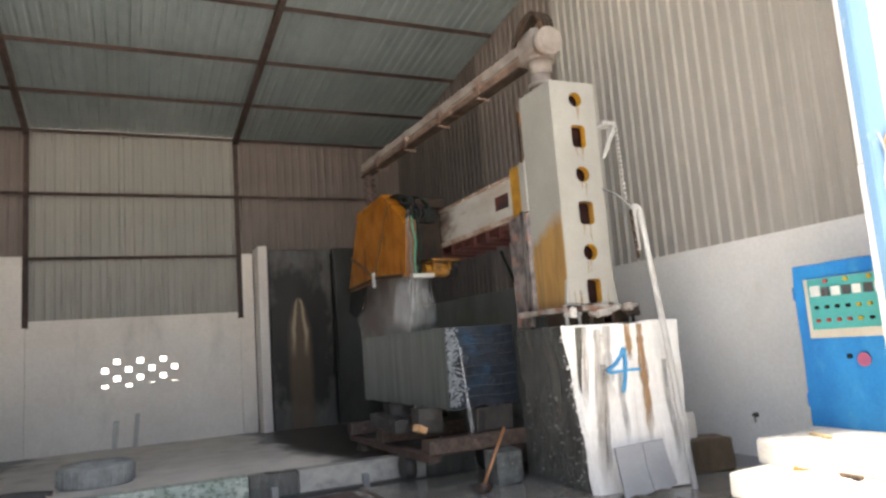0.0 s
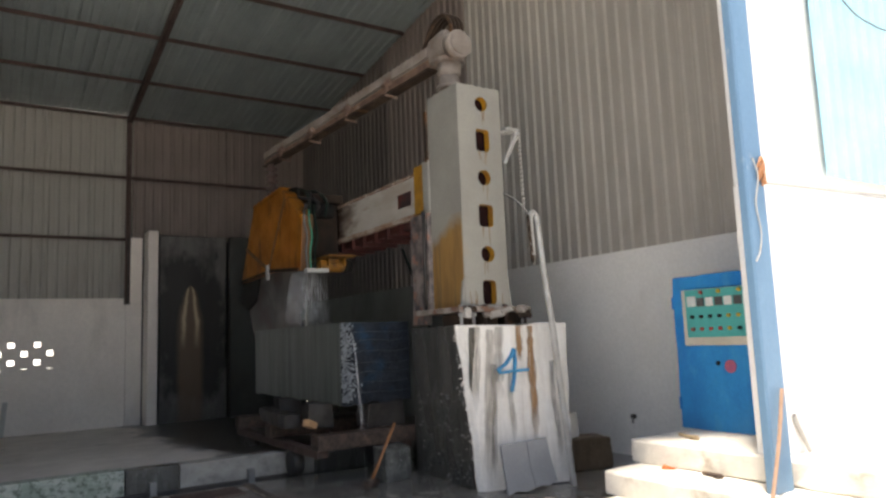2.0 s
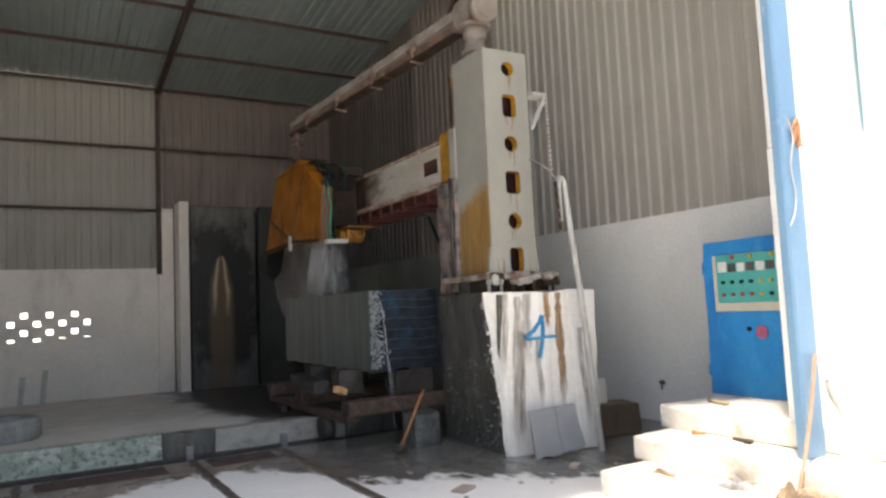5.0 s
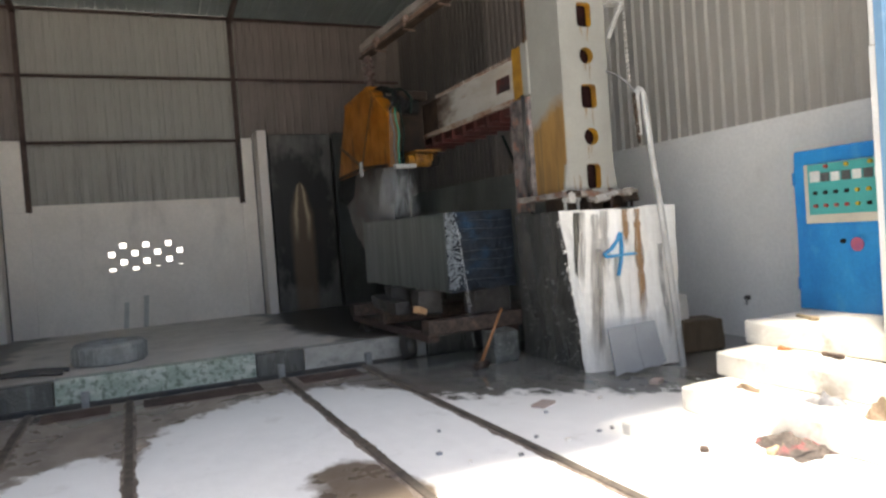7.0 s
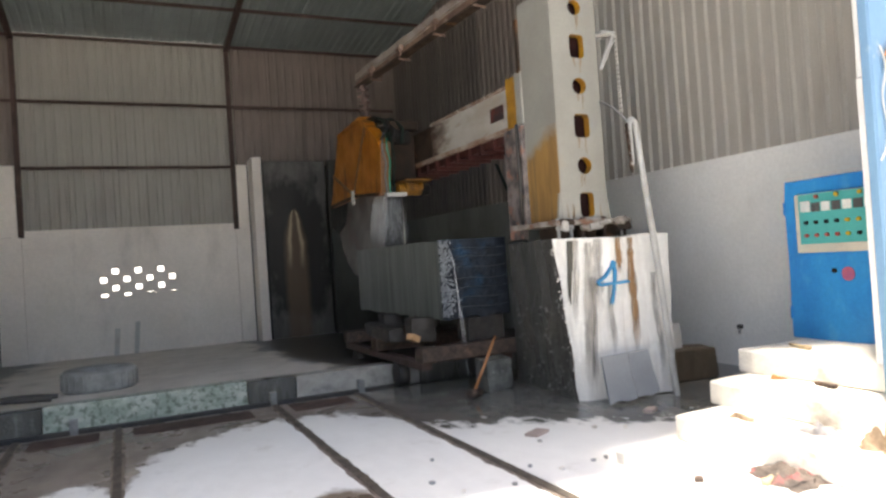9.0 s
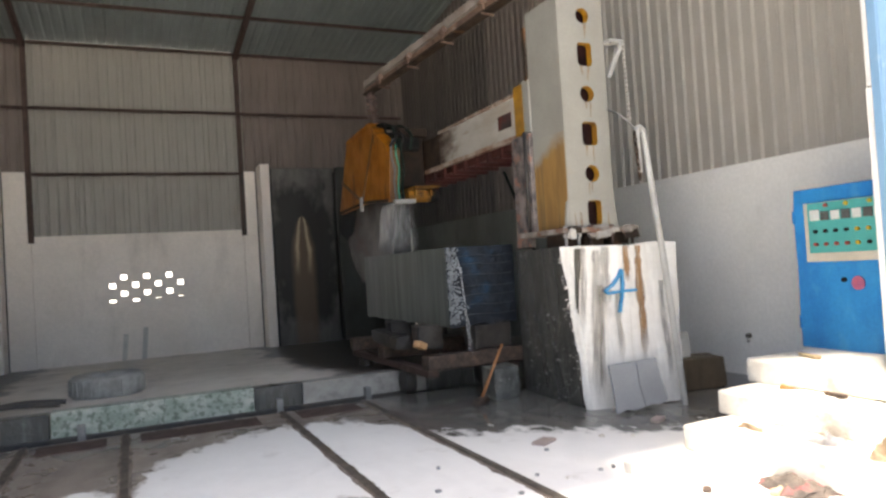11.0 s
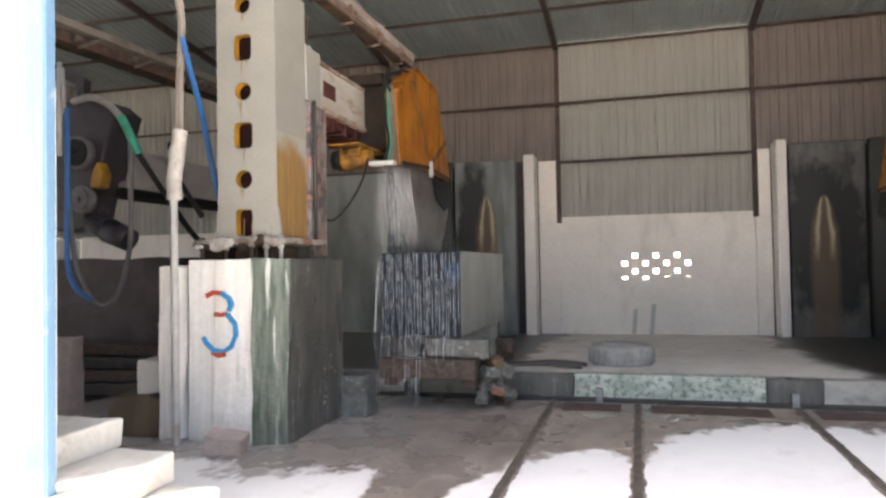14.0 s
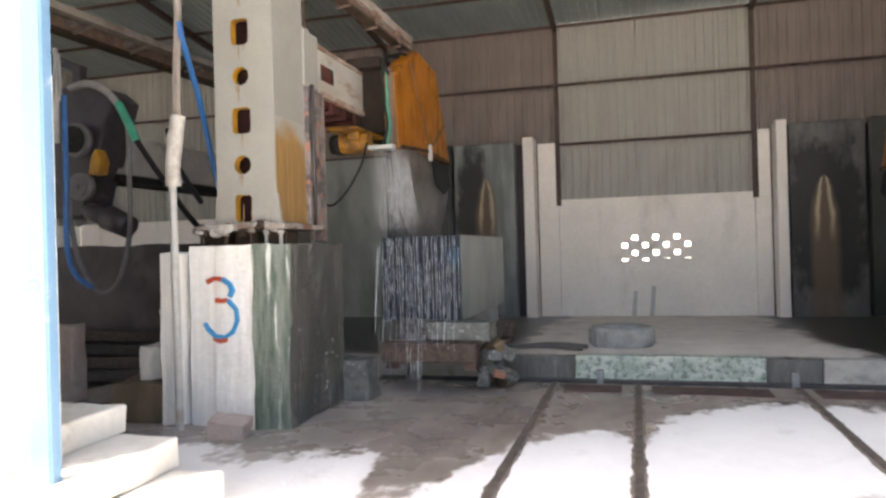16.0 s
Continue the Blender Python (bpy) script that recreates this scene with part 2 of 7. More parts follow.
M_whitewash = surf("whitewashed_granite", (0.84, 0.82, 0.78), (0.75, 0.725, 0.68), 2.2, (7, 7, 0.16), rough=0.7, bump=0.3, bump_scale=26,
                   stain=(0.30, 0.24, 0.17), stain_scale=1.5, stain_stretch=(6, 6, 0.13), stain_lo=0.55, stain_hi=0.72, stain_max=0.45)
M_greenstone = surf("slimy_granite", (0.15, 0.17, 0.14), (0.03, 0.06, 0.035), 3.0, (5, 5, 0.45), rough=0.35, bump=0.5, bump_scale=24,
                    stain=(0.50, 0.51, 0.47), stain_scale=2.2, stain_stretch=(6, 6, 0.25), stain_lo=0.56, stain_hi=0.64, stain_max=0.9)
M_wetstone = surf("wet_dark_granite", (0.105, 0.102, 0.092), (0.06, 0.058, 0.052), 1.4, (2, 2, 0.35), rough=0.3, bump=0.5, bump_scale=26,
                  stain=(0.20, 0.21, 0.185), stain_scale=3, stain_stretch=(4, 4, 0.4), stain_lo=0.54, stain_hi=0.74, stain_max=0.6)
M_greencurb = surf("green_granite_curb", (0.27, 0.33, 0.27), (0.50, 0.53, 0.47), 4.5, (1, 1, 1.6), rough=0.5, bump=0.4, bump_scale=30,
                   stain=(0.07, 0.10, 0.065), stain_scale=15, stain_lo=0.50, stain_hi=0.60, stain_max=0.7)
M_rubber = surf("dusty_rubber", (0.34, 0.34, 0.325), (0.22, 0.22, 0.21), 5, rough=0.85, bump=0.3)
M_cab = surf("cabinet_blue", (0.012, 0.19, 0.52), (0.02, 0.27, 0.62), 2.2, (1, 1, 0.6), rough=0.4, bump=0.05,
             stain=(0.09, 0.34, 0.58), stain_scale=5, stain_stretch=(1, 1, 0.45), stain_lo=0.54, stain_hi=0.72, stain_max=0.6)
M_teal = surf("panel_teal", (0.06, 0.36, 0.34), (0.07, 0.40, 0.38), 3, rough=0.45, bump=0.0)
M_cream = surf("panel_cream", (0.60, 0.55, 0.46), (0.52, 0.47, 0.39), 3, rough=0.5, bump=0.0)
M_knobwhite = surf("meter_white", (0.75, 0.75, 0.72), None, 4, rough=0.4, bump=0.0)
M_knobred = surf("lamp_red", (0.45, 0.07, 0.06), None, 4, rough=0.4, bump=0.0)
M_knobyel = surf("lamp_yellow", (0.60, 0.38, 0.03), None, 4, rough=0.4, bump=0.0)
M_hoseblue = surf("hose_blue", (0.02, 0.13, 0.36), None, 6, rough=0.5, bump=0.0)
M_hosegreen = surf("hose_green", (0.03, 0.30, 0.19), None, 6, rough=0.5, bump=0.0)
M_hosegrey = surf("hose_grey", (0.30, 0.29, 0.28), None, 6, rough=0.7, bump=0.1)
M_hosedim = surf("hose_dim_grey", (0.13, 0.125, 0.125), None, 6, rough=0.7, bump=0.1)
M_galv = surf("galvanised_pipe", (0.45, 0.45, 0.43), (0.36, 0.35, 0.33), 5, rough=0.6, metal=0.1, bump=0.1,
              stain=(0.28, 0.22, 0.16), stain_scale=4, stain_lo=0.58, stain_hi=0.7, stain_max=0.6)
M_paintblue = surf("number_blue", (0.02, 0.22, 0.46), (0.06, 0.32, 0.55), 8, rough=0.6, bump=0.0)
M_paintred = surf("number_red", (0.50, 0.07, 0.03), (0.42, 0.10, 0.06), 8, rough=0.6, bump=0.0)
M_cloth = surf("dirty_cloth", (0.13, 0.105, 0.09), (0.06, 0.05, 0.045), 9, rough=0.9, bump=0.3,
               stain=(0.26, 0.07, 0.075), stain_scale=5, stain_lo=0.5, stain_hi=0.6, stain_max=0.8)
M_orange = surf("orange_scrap", (0.75, 0.16, 0.05), None, 6, rough=0.6, bump=0.0)
M_darkblock = surf("dark_granite", (0.045, 0.028, 0.032), (0.025, 0.018, 0.02), 4, rough=0.5, bump=0.4)
M_ground = surf("ground_dust", (0.62, 0.58, 0.52), (0.54, 0.50, 0.45), 0.5, rough=0.9, bump=0.3, bump_scale=10)


def bright_back(name):
    """Sky seen through the blocks' holes."""
    m = bpy.data.materials.new(name)
    m.use_nodes = True
    b = m.node_tree.nodes["Principled BSDF"]
    b.inputs["Base Color"].default_value = (0.8, 0.8, 0.8, 1)
    b.inputs["Emission Color"].default_value = (1, 1, 1, 1)
    b.inputs["Emission Strength"].default_value = 1.0
    return m


M_daylight = bright_back("daylight_backdrop")


def piecewise(nt, x, knots):
    """A line through (x, value) knots, straight between them."""
    acc, slope = knots[0][1], 0.0
    for (x0, v0), (x1, v1) in zip(knots, knots[1:]):
        s = (v1 - v0) / (x1 - x0)
        step = math_node(nt, "MULTIPLY", math_node(nt, "MAXIMUM", math_node(nt, "SUBTRACT", x, x0), 0.0), s - slope)
        acc, slope = math_node(nt, "ADD", step, acc), s
    return acc


def floor_material():
    """White stone dust, wet and dark towards the saws, with a puddle and muddy streaks."""
    m = bpy.data.materials.new("dusty_wet_floor")
    m.use_nodes = True
    nt = m.node_tree
    b = nt.nodes["Principled BSDF"]
    sep = nt.nodes.new("ShaderNodeSeparateXYZ")
    nt.links.new(nt.nodes.new("ShaderNodeNewGeometry").outputs["Position"], sep.inputs[0])
    x, y = sep.outputs[0], sep.outputs[1]
    n1 = noise_fac(nt, 1.3, (1, 0.8, 1), lo=0.2, hi=0.8, world_space=True)
    n2 = noise_fac(nt, 6.0, (1, 0.6, 1), lo=0.2, hi=0.8, world_space=True)
    # where the wet begins, bay by bay
    line = piecewise(nt, x, ((-6.0, 4.4), (-3.7, 5.2), (-3.0, 4.75), (-2.7, 5.1), (-2.1, 5.25), (-1.9, 4.2), (-1.55, 4.4), (-1.1, 5.6), (-0.4, 6.3), (-0.1, 5.8),
                             (0.16, 6.7), (0.7, 7.2), (1.7, 7.5), (2.2, 7.2), (2.7, 6.1), (3.7, 5.6), (4.6, 4.9), (7.0, 4.6)))
    edge = math_node(nt, "SUBTRACT", y, line)
    edge = math_node(nt, "ADD", edge, math_node(nt, "ADD", math_node(nt, "MULTIPLY", math_node(nt, "SUBTRACT", n1, 0.5), 0.45), math_node(nt, "MULTIPLY", math_node(nt, "SUBTRACT", n2, 0.5), 0.5)))
    wet = math_node(nt, "MULTIPLY", math_node(nt, "ADD", edge, 0.05), 5.0, True)
    px = math_node(nt, "MULTIPLY", math_node(nt, "SUBTRACT", x, 1.30), 1.9)
    py = math_node(nt, "MULTIPLY", math_node(nt, "SUBTRACT", y, 4.25), 1.15)
    r = math_node(nt, "ADD", math_node(nt, "MULTIPLY", px, px), math_node(nt, "MULTIPLY", py, py))
    pud = math_node(nt, "SUBTRACT", 1.0, math_node(nt, "ADD", r, math_node(nt, "MULTIPLY", n1, 0.9)))
    pud = math_node(nt, "MULTIPLY", pud, 4.0, True)
    wet = math_node(nt, "MAXIMUM", wet, pud)
    dry = mix_col(nt, n2, (0.82, 0.81, 0.79), (0.88, 0.87, 0.85))
    grey = math_node(nt, "MULTIPLY", math_node(nt, "ADD", edge, 0.9), 0.9, True)
    dry = mix_col(nt, math_node(nt, "MULTIPLY", grey, 0.22), dry, (0.52, 0.51, 0.49))
    dry = mix_col(nt, math_node(nt, "MULTIPLY", noise_fac(nt, 2.2, lo=0.58, hi=0.72, world_space=True), 0.3), dry, (0.48, 0.45, 0.41))
    damp = mix_col(nt, noise_fac(nt, 3.0, (1, 0.5, 1), world_space=True), (0.19, 0.16, 0.135), (0.30, 0.255, 0.22))
    damp = mix_col(nt, math_node(nt, "MULTIPLY", noise_fac(nt, 9.0, (0.5, 1.6, 1), lo=0.6, hi=0.7, world_space=True), 0.6), damp, (0.30, 0.28, 0.26))
    east = math_node(nt, "MULTIPLY", math_node(nt, "SUBTRACT", x, 2.0), 0.9, True)
    damp = mix_col(nt, east, damp, mix_col(nt, n2, (0.13, 0.128, 0.118), (0.185, 0.182, 0.17)))
    film = math_node(nt, "MULTIPLY", math_node(nt, "SUBTRACT", math_node(nt, "MULTIPLY", n1, -1.0), math_node(nt, "ADD", x, 1.0)), 0.6, True)
    damp = mix_col(nt, math_node(nt, "MULTIPLY", film, 0.6), damp, (0.38, 0.345, 0.315))
    damp = mix_col(nt, pud, damp, (0.19, 0.15, 0.115))
    col = mix_col(nt, wet, dry, damp)
    nt.links.new(col, b.inputs["Base Color"])
    wr = mix_col(nt, noise_fac(nt, 1.2, lo=0.45, hi=0.6, world_space=True), (0.45, 0.45, 0.45), (0.08, 0.08, 0.08))
    wr = mix_col(nt, east, wr, (0.06, 0.06, 0.06))
    rg = mix_col(nt, wet, (0.9, 0.9, 0.9), wr)
    nt.links.new(rg, b.inputs["Roughness"])
    bp = nt.nodes.new("ShaderNodeBump")
    bp.inputs["Distance"].default_value = 0.02
    still = math_node(nt, "MULTIPLY", math_node(nt, "MULTIPLY", east, wet), -0.23)
    nt.links.new(math_node(nt, "ADD", still, 0.25), bp.inputs["Strength"])
    nt.links.new(noise_fac(nt, 14.0, lo=0.0, hi=1.0, world_space=True), bp.inputs["Height"])
    nt.links.new(bp.outputs[0], b.inputs["Normal"])
    return m


M_floor = floor_material()


def platform_material():
    """Grey concrete with a soaked dark patch under each blade."""
    m = surf("platform_concrete", (0.74, 0.69, 0.63), (0.62, 0.575, 0.52), 1.6, rough=0.75, bump=0.35, bump_scale=28, world_space=True,
             stain=(0.30, 0.275, 0.25), stain_scale=1.1, stain_stretch=(1, 0.6, 1), stain_lo=0.54, stain_hi=0.72, stain_max=0.6)
    nt = m.node_tree
    b = nt.nodes["Principled BSDF"]
    col = b.inputs["Base Color"].links[0].from_socket
    rgh = b.inputs["Roughness"].links[0].from_socket
    sep = nt.nodes.new("ShaderNodeSeparateXYZ")
    nt.links.new(nt.nodes.new("ShaderNodeNewGeometry").outputs["Position"], sep.inputs[0])
    dx = math_node(nt, "ABSOLUTE", math_node(nt, "SUBTRACT", sep.outputs[0], 0.36))
    nz = noise_fac(nt, 1.3, (1, 0.7, 1), lo=0.2, hi=0.8, world_space=True)
    soak = math_node(nt, "MULTIPLY", math_node(nt, "SUBTRACT", math_node(nt, "ADD", dx, math_node(nt, "MULTIPLY", nz, 0.7)), 2.35), 3.5, True)
    nt.links.new(mix_col(nt, soak, col, (0.045, 0.042, 0.038)), b.inputs["Base Color"])
    nt.links.new(mix_col(nt, soak, rgh, (0.3, 0.3, 0.3)), b.inputs["Roughness"])
    return m


M_packwet = surf("soaked_packer", (0.055, 0.05, 0.046), (0.03, 0.027, 0.025), 5, rough=0.5, bump=0.4, bump_scale=26, spec=0.3)
M_platform = platform_material()


def ochre_material():
    """Ochre primer whose upper edge is brushed out into the white paint, with pale runs."""
    m = surf("column_ochre", (0.34, 0.19, 0.055), (0.24, 0.135, 0.05), 3, (2, 2, 0.4), rough=0.6, bump=0.1,
             stain=(0.12, 0.085, 0.05), stain_scale=2.5, stain_stretch=(5, 5, 0.25), stain_lo=0.50, stain_hi=0.68, stain_max=0.6)
    nt = m.node_tree
    b = nt.nodes["Principled BSDF"]
    col = b.inputs["Base Color"].links[0].from_socket
    g = nt.nodes.new("ShaderNodeSeparateXYZ")
    nt.links.new(nt.nodes.new("ShaderNodeTexCoord").outputs["Generated"], g.inputs[0])
    nz = noise_fac(nt, 2.5, lo=0.2, hi=0.8)
    top = math_node(nt, "ADD", g.outputs[2], math_node(nt, "MULTIPLY", nz, 0.22))
    top = math_node(nt, "ADD", top, math_node(nt, "MULTIPLY", math_node(nt, "MULTIPLY", g.outputs[1], g.outputs[1]), 0.25))
    fade = math_node(nt, "MULTIPLY", math_node(nt, "SUBTRACT", top, 0.96), 6.0, True)
    nt.links.new(mix_col(nt, fade, col, (0.315, 0.305, 0.272)), b.inputs["Base Color"])
    return m


M_ochre = ochre_material()


def splash_material(name, cx, ztop, w, soot_x, soot_z, soot_w, base):
    """Stone slab blackened by blade splash; a pale arch where the blade's rim throws water, running down to the floor."""
    m = surf(name, base, tuple(c * 0.55 for c in base), 1.5, (2, 2, 0.35), rough=0.55, bump=0.25, bump_scale=24, world_space=True)
    nt = m.node_tree
    b = nt.nodes["Principled BSDF"]
    col = b.inputs["Base Color"].links[0].from_socket
    sep = nt.nodes.new("ShaderNodeSeparateXYZ")
    nt.links.new(nt.nodes.new("ShaderNodeNewGeometry").outputs["Position"], sep.inputs[0])
    x, z = sep.outputs[0], sep.outputs[2]
    nz = math_node(nt, "SUBTRACT", noise_fac(nt, 1.6, (1, 1, 0.6), lo=0.2, hi=0.8, world_space=True), 0.5)
    fine = math_node(nt, "SUBTRACT", noise_fac(nt, 5.0, (1, 1, 0.5), lo=0.2, hi=0.8, world_space=True), 0.5)
    sx = math_node(nt, "DIVIDE", math_node(nt, "SUBTRACT", x, soot_x), soot_w)
    sz = math_node(nt, "DIVIDE", math_node(nt, "SUBTRACT", z, soot_z), 2.0)
    d = math_node(nt, "ADD", math_node(nt, "MULTIPLY", sx, sx), math_node(nt, "MULTIPLY", sz, sz))
    d = math_node(nt, "ADD", d, math_node(nt, "ADD", math_node(nt, "MULTIPLY", nz, 0.9), math_node(nt, "MULTIPLY", fine, 0.35)))
    soot = math_node(nt, "MULTIPLY", math_node(nt, "SUBTRACT", 1.05, d), 2.2, True)
    col = mix_col(nt, math_node(nt, "MULTIPLY", soot, 0.95), col, (0.012, 0.011, 0.011))
    # the arch: its half width grows like a root from its top
    drop = math_node(nt, "MULTIPLY", math_node(nt, "MAXIMUM", math_node(nt, "SUBTRACT", ztop, z), 0.0), 1.2, True)
    half = math_node(nt, "ADD", math_node(nt, "MULTIPLY", math_node(nt, "SQRT", drop), w), 0.004)
    off = math_node(nt, "ADD", math_node(nt, "ABSOLUTE", math_node(nt, "SUBTRACT", x, cx)), math_node(nt, "MULTIPLY", fine, 0.05))
    f = math_node(nt, "DIVIDE", off, half)
    glow = math_node(nt, "MULTIPLY", math_node(nt, "SUBTRACT", 1.9, f), 1.4, True)
    rim = math_node(nt, "SUBTRACT", 1.0, math_node(nt, "MULTIPLY", math_node(nt, "ABSOLUTE", math_node(nt, "SUBTRACT", f, 0.85)), 2.4), True)
    below = math_node(nt, "MULTIPLY", math_node(nt, "SUBTRACT", z, ztop - 1.5), 1.6, True)
    seen = math_node(nt, "MULTIPLY", math_node(nt, "SUBTRACT", ztop + 0.05, z), 8.0, True)
    col = mix_col(nt, math_node(nt, "MULTIPLY", math_node(nt, "MULTIPLY", glow, seen), 0.75), col, (0.15, 0.10, 0.065))
    rim = math_node(nt, "MULTIPLY", math_node(nt, "MULTIPLY", rim, seen), below)
    col = mix_col(nt, math_node(nt, "MULTIPLY", rim, 0.85), col, (0.56, 0.46, 0.31))
    nt.links.new(col, b.inputs["Base Color"])
    return m


def water_material(name, clear, colour=(0.75, 0.80, 0.82), fade=False):
    m = bpy.data.materials.new(name)
    m.use_nodes = True
    nt = m.node_tree
    b = nt.nodes["Principled BSDF"]
    b.inputs["Base Color"].default_value = (*colour, 1)
    b.inputs["Roughness"].default_value = 0.9
    b.inputs["Specular IOR Level"].default_value = 0.1
    tr = nt.nodes.new("ShaderNodeBsdfTransparent")
    mx = nt.nodes.new("ShaderNodeMixShader")
    fac = noise_fac(nt, 9.0, (5, 5, 0.3), lo=0.35, hi=0.75)
    a = math_node(nt, "ADD", math_node(nt, "MULTIPLY", fac, (1 - clear) * 1.2), 0.2 * (1 - clear), True)
    if fade:
        g = nt.nodes.new("ShaderNodeSeparateXYZ")
        nt.links.new(nt.nodes.new("ShaderNodeTexCoord").outputs["Generated"], g.inputs[0])
        for k in (1, 2):
            v = g.outputs[k]
            a = math_node(nt, "MULTIPLY", a, math_node(nt, "MULTIPLY", math_node(nt, "MULTIPLY", v, math_node(nt, "SUBTRACT", 1.03, v)), 4.0, True))
    nt.links.new(a, mx.inputs[0])
    nt.links.new(tr.outputs[0], mx.inputs[1])
    nt.links.new(b.outputs[0], mx.inputs[2])
    nt.links.new(mx.outputs[0], nt.nodes["Material Output"].inputs[0])
    return m


M_spray = water_material("spray_curtain", 0.72, (0.80, 0.82, 0.82), True)
M_mist = water_material("mist", 0.95, (0.6, 0.66, 0.66), True)
M_stream = water_material("water_stream", 0.25, (0.85, 0.87, 0.88))


# ---- mesh helpers ----
def box(bm, x0, x1, y0, y1, z0, z1, bev=0.0, mi=0):
    vs = [bm.verts.new(p) for p in ((x0, y0, z0), (x1, y0, z0), (x1, y1, z0), (x0, y1, z0), (x0, y0, z1), (x1, y0, z1), (x1, y1, z1), (x0, y1, z1))]
    fs = [bm.faces.new([vs[i] for i in f]) for f in ((3, 2, 1, 0), (4, 5, 6, 7), (0, 1, 5, 4), (1, 2, 6, 5), (2, 3, 7, 6), (3, 0, 4, 7))]
    for f in fs:
        f.material_index = mi
    if bev:
        es = list({e for f in fs for e in f.edges})
        r = bmesh.ops.bevel(bm, geom=es, offset=bev, segments=2, affect="EDGES", profile=0.5)
        for f in r["faces"]:
            f.material_index = mi
    return vs


def obox(bm, centre, size, rot=(0, 0, 0), bev=0.0, mi=0):
    tmp = bmesh.new()
    sx, sy, sz = (s / 2 for s in size)
    box(tmp, -sx, sx, -sy, sy, -sz, sz, bev, mi)
    m = pose(*centre, *rot)
    remap = {v: bm.verts.new(m @ v.co) for v in tmp.verts}
    for f in tmp.faces:
        bm.faces.new([remap[v] for v in f.verts]).material_index = f.material_index
    tmp.free()


def rod(bm, p0, p1, r0, r1=None, n=12, mi=0, caps=True):
    p0, p1 = Vector(p0), Vector(p1)
    r1 = r0 if r1 is None else r1
    q = (p1 - p0).to_track_quat("Z", "Y")
    rings = []
    for p, r in ((p0, r0), (p1, r1)):
        rings.append([bm.verts.new(p + q @ Vector((r * math.cos(2 * math.pi * k / n), r * math.sin(2 * math.pi * k / n), 0))) for k in range(n)])
    for k in range(n):
        f = bm.faces.new((rings[0][k], rings[0][(k + 1) % n], rings[1][(k + 1) % n], rings[1][k]))
        f.smooth, f.material_index = True, mi
    if caps:
        bm.faces.new(rings[0][::-1]).material_index = mi
        bm.faces.new(rings[1]).material_index = mi


def tube(bm, pts, r, n=10, mi=0):
    """A hose through points, smoothed."""
    pts = [Vector(p) for p in pts]
    path = []
    for i in range(len(pts) - 1):
        a, b, c, d = pts[max(i - 1, 0)], pts[i], pts[i + 1], pts[min(i + 2, len(pts) - 1)]
        for k in range(6):
            t = k / 6
            path.append(0.5 * ((2 * b) + (c - a) * t + (2 * a - 5 * b + 4 * c - d) * t * t + (3 * b - a - 3 * c + d) * t ** 3))
    path.append(pts[-1])
    rings = []
    for i, p in enumerate(path):
        d = path[min(i + 1, len(path) - 1)] - path[max(i - 1, 0)]
        q = d.to_track_quat("Z", "Y")
        rings.append([bm.verts.new(p + q @ Vector((r * math.cos(2 * math.pi * k / n), r * math.sin(2 * math.pi * k / n), 0))) for k in range(n)])
    for a, b in zip(rings, rings[1:]):
        # rings may twist between steps: join each to its nearest start
        off = min(range(n), key=lambda o: (a[0].co - b[o].co).length)
        for k in range(n):
            f = bm.faces.new((a[k], a[(k + 1) % n], b[(k + 1 + off) % n], b[(k + off) % n]))
            f.smooth, f.material_index = True, mi


def prism(bm, outline, axis, a, b, bev=0.0, mi=0):
    """A flat outline pushed along an axis: for 'x' the outline is (y, z), for 'z' (x, y), for 'y' (x, z)."""
    put = {"x": lambda p, d: (d, p[0], p[1]), "y": lambda p, d: (p[0], d, p[1]), "z": lambda p, d: (p[0], p[1], d)}[axis]
    va = [bm.verts.new(put(p, a)) for p in outline]
    vb = [bm.verts.new(put(p, b)) for p in outline]
    n = len(outline)
    fs = [bm.faces.new(va[::-1]), bm.faces.new(vb)]
    fs += [bm.faces.new((va[k], va[(k + 1) % n], vb[(k + 1) % n], vb[k])) for k in range(n)]
    bmesh.ops.recalc_face_normals(bm, faces=fs)
    for f in fs:
        f.material_index = mi
    if bev:
        r = bmesh.ops.bevel(bm, geom=list({e for f in fs for e in f.edges}), offset=bev, segments=2, affect="EDGES", profile=0.5)
        for f in r["faces"]:
            f.material_index = mi


def mesh_from(bm, name, mats):
    me = bpy.data.meshes.new(name)
    bm.normal_update()
    bm.to_mesh(me)
    bm.free()
    for m in (mats if isinstance(mats, (list, tuple)) else [mats]):
        me.materials.append(m)
    return me


def thing(name, loc, label, category, group="", kind=""):
    ob = new(name)
    ob.location = loc
    ob.empty_display_size = 0.1
    return tagged(ob, label, category, group, kind)


def part(name, bm, mats, parent, label=""):
    """Links a bmesh, modelled in world coordinates, as one part."""
    ob = new(name, mesh_from(bm, name, mats))
    ob.parent = parent
    up, off = parent, Vector()
    while up:
        off += up.location
        up = up.parent
    ob.location = -off
    return tagged(ob, label) if label else ob


def solid(name, bm, mats, label, category, kind="", group=""):
    return tagged(new(name, mesh_from(bm, name, mats)), label, category, group, kind)


def roughen(bm, amount, scale, seed=0.0):
    for v in bm.verts:
        p = v.co * scale + Vector((seed, seed * 1.7, 0))
        v.co += Vector((noise.noise(p), noise.noise(p + Vector((31, 0, 0))), noise.noise(p + Vector((0, 47, 0))))) * amount


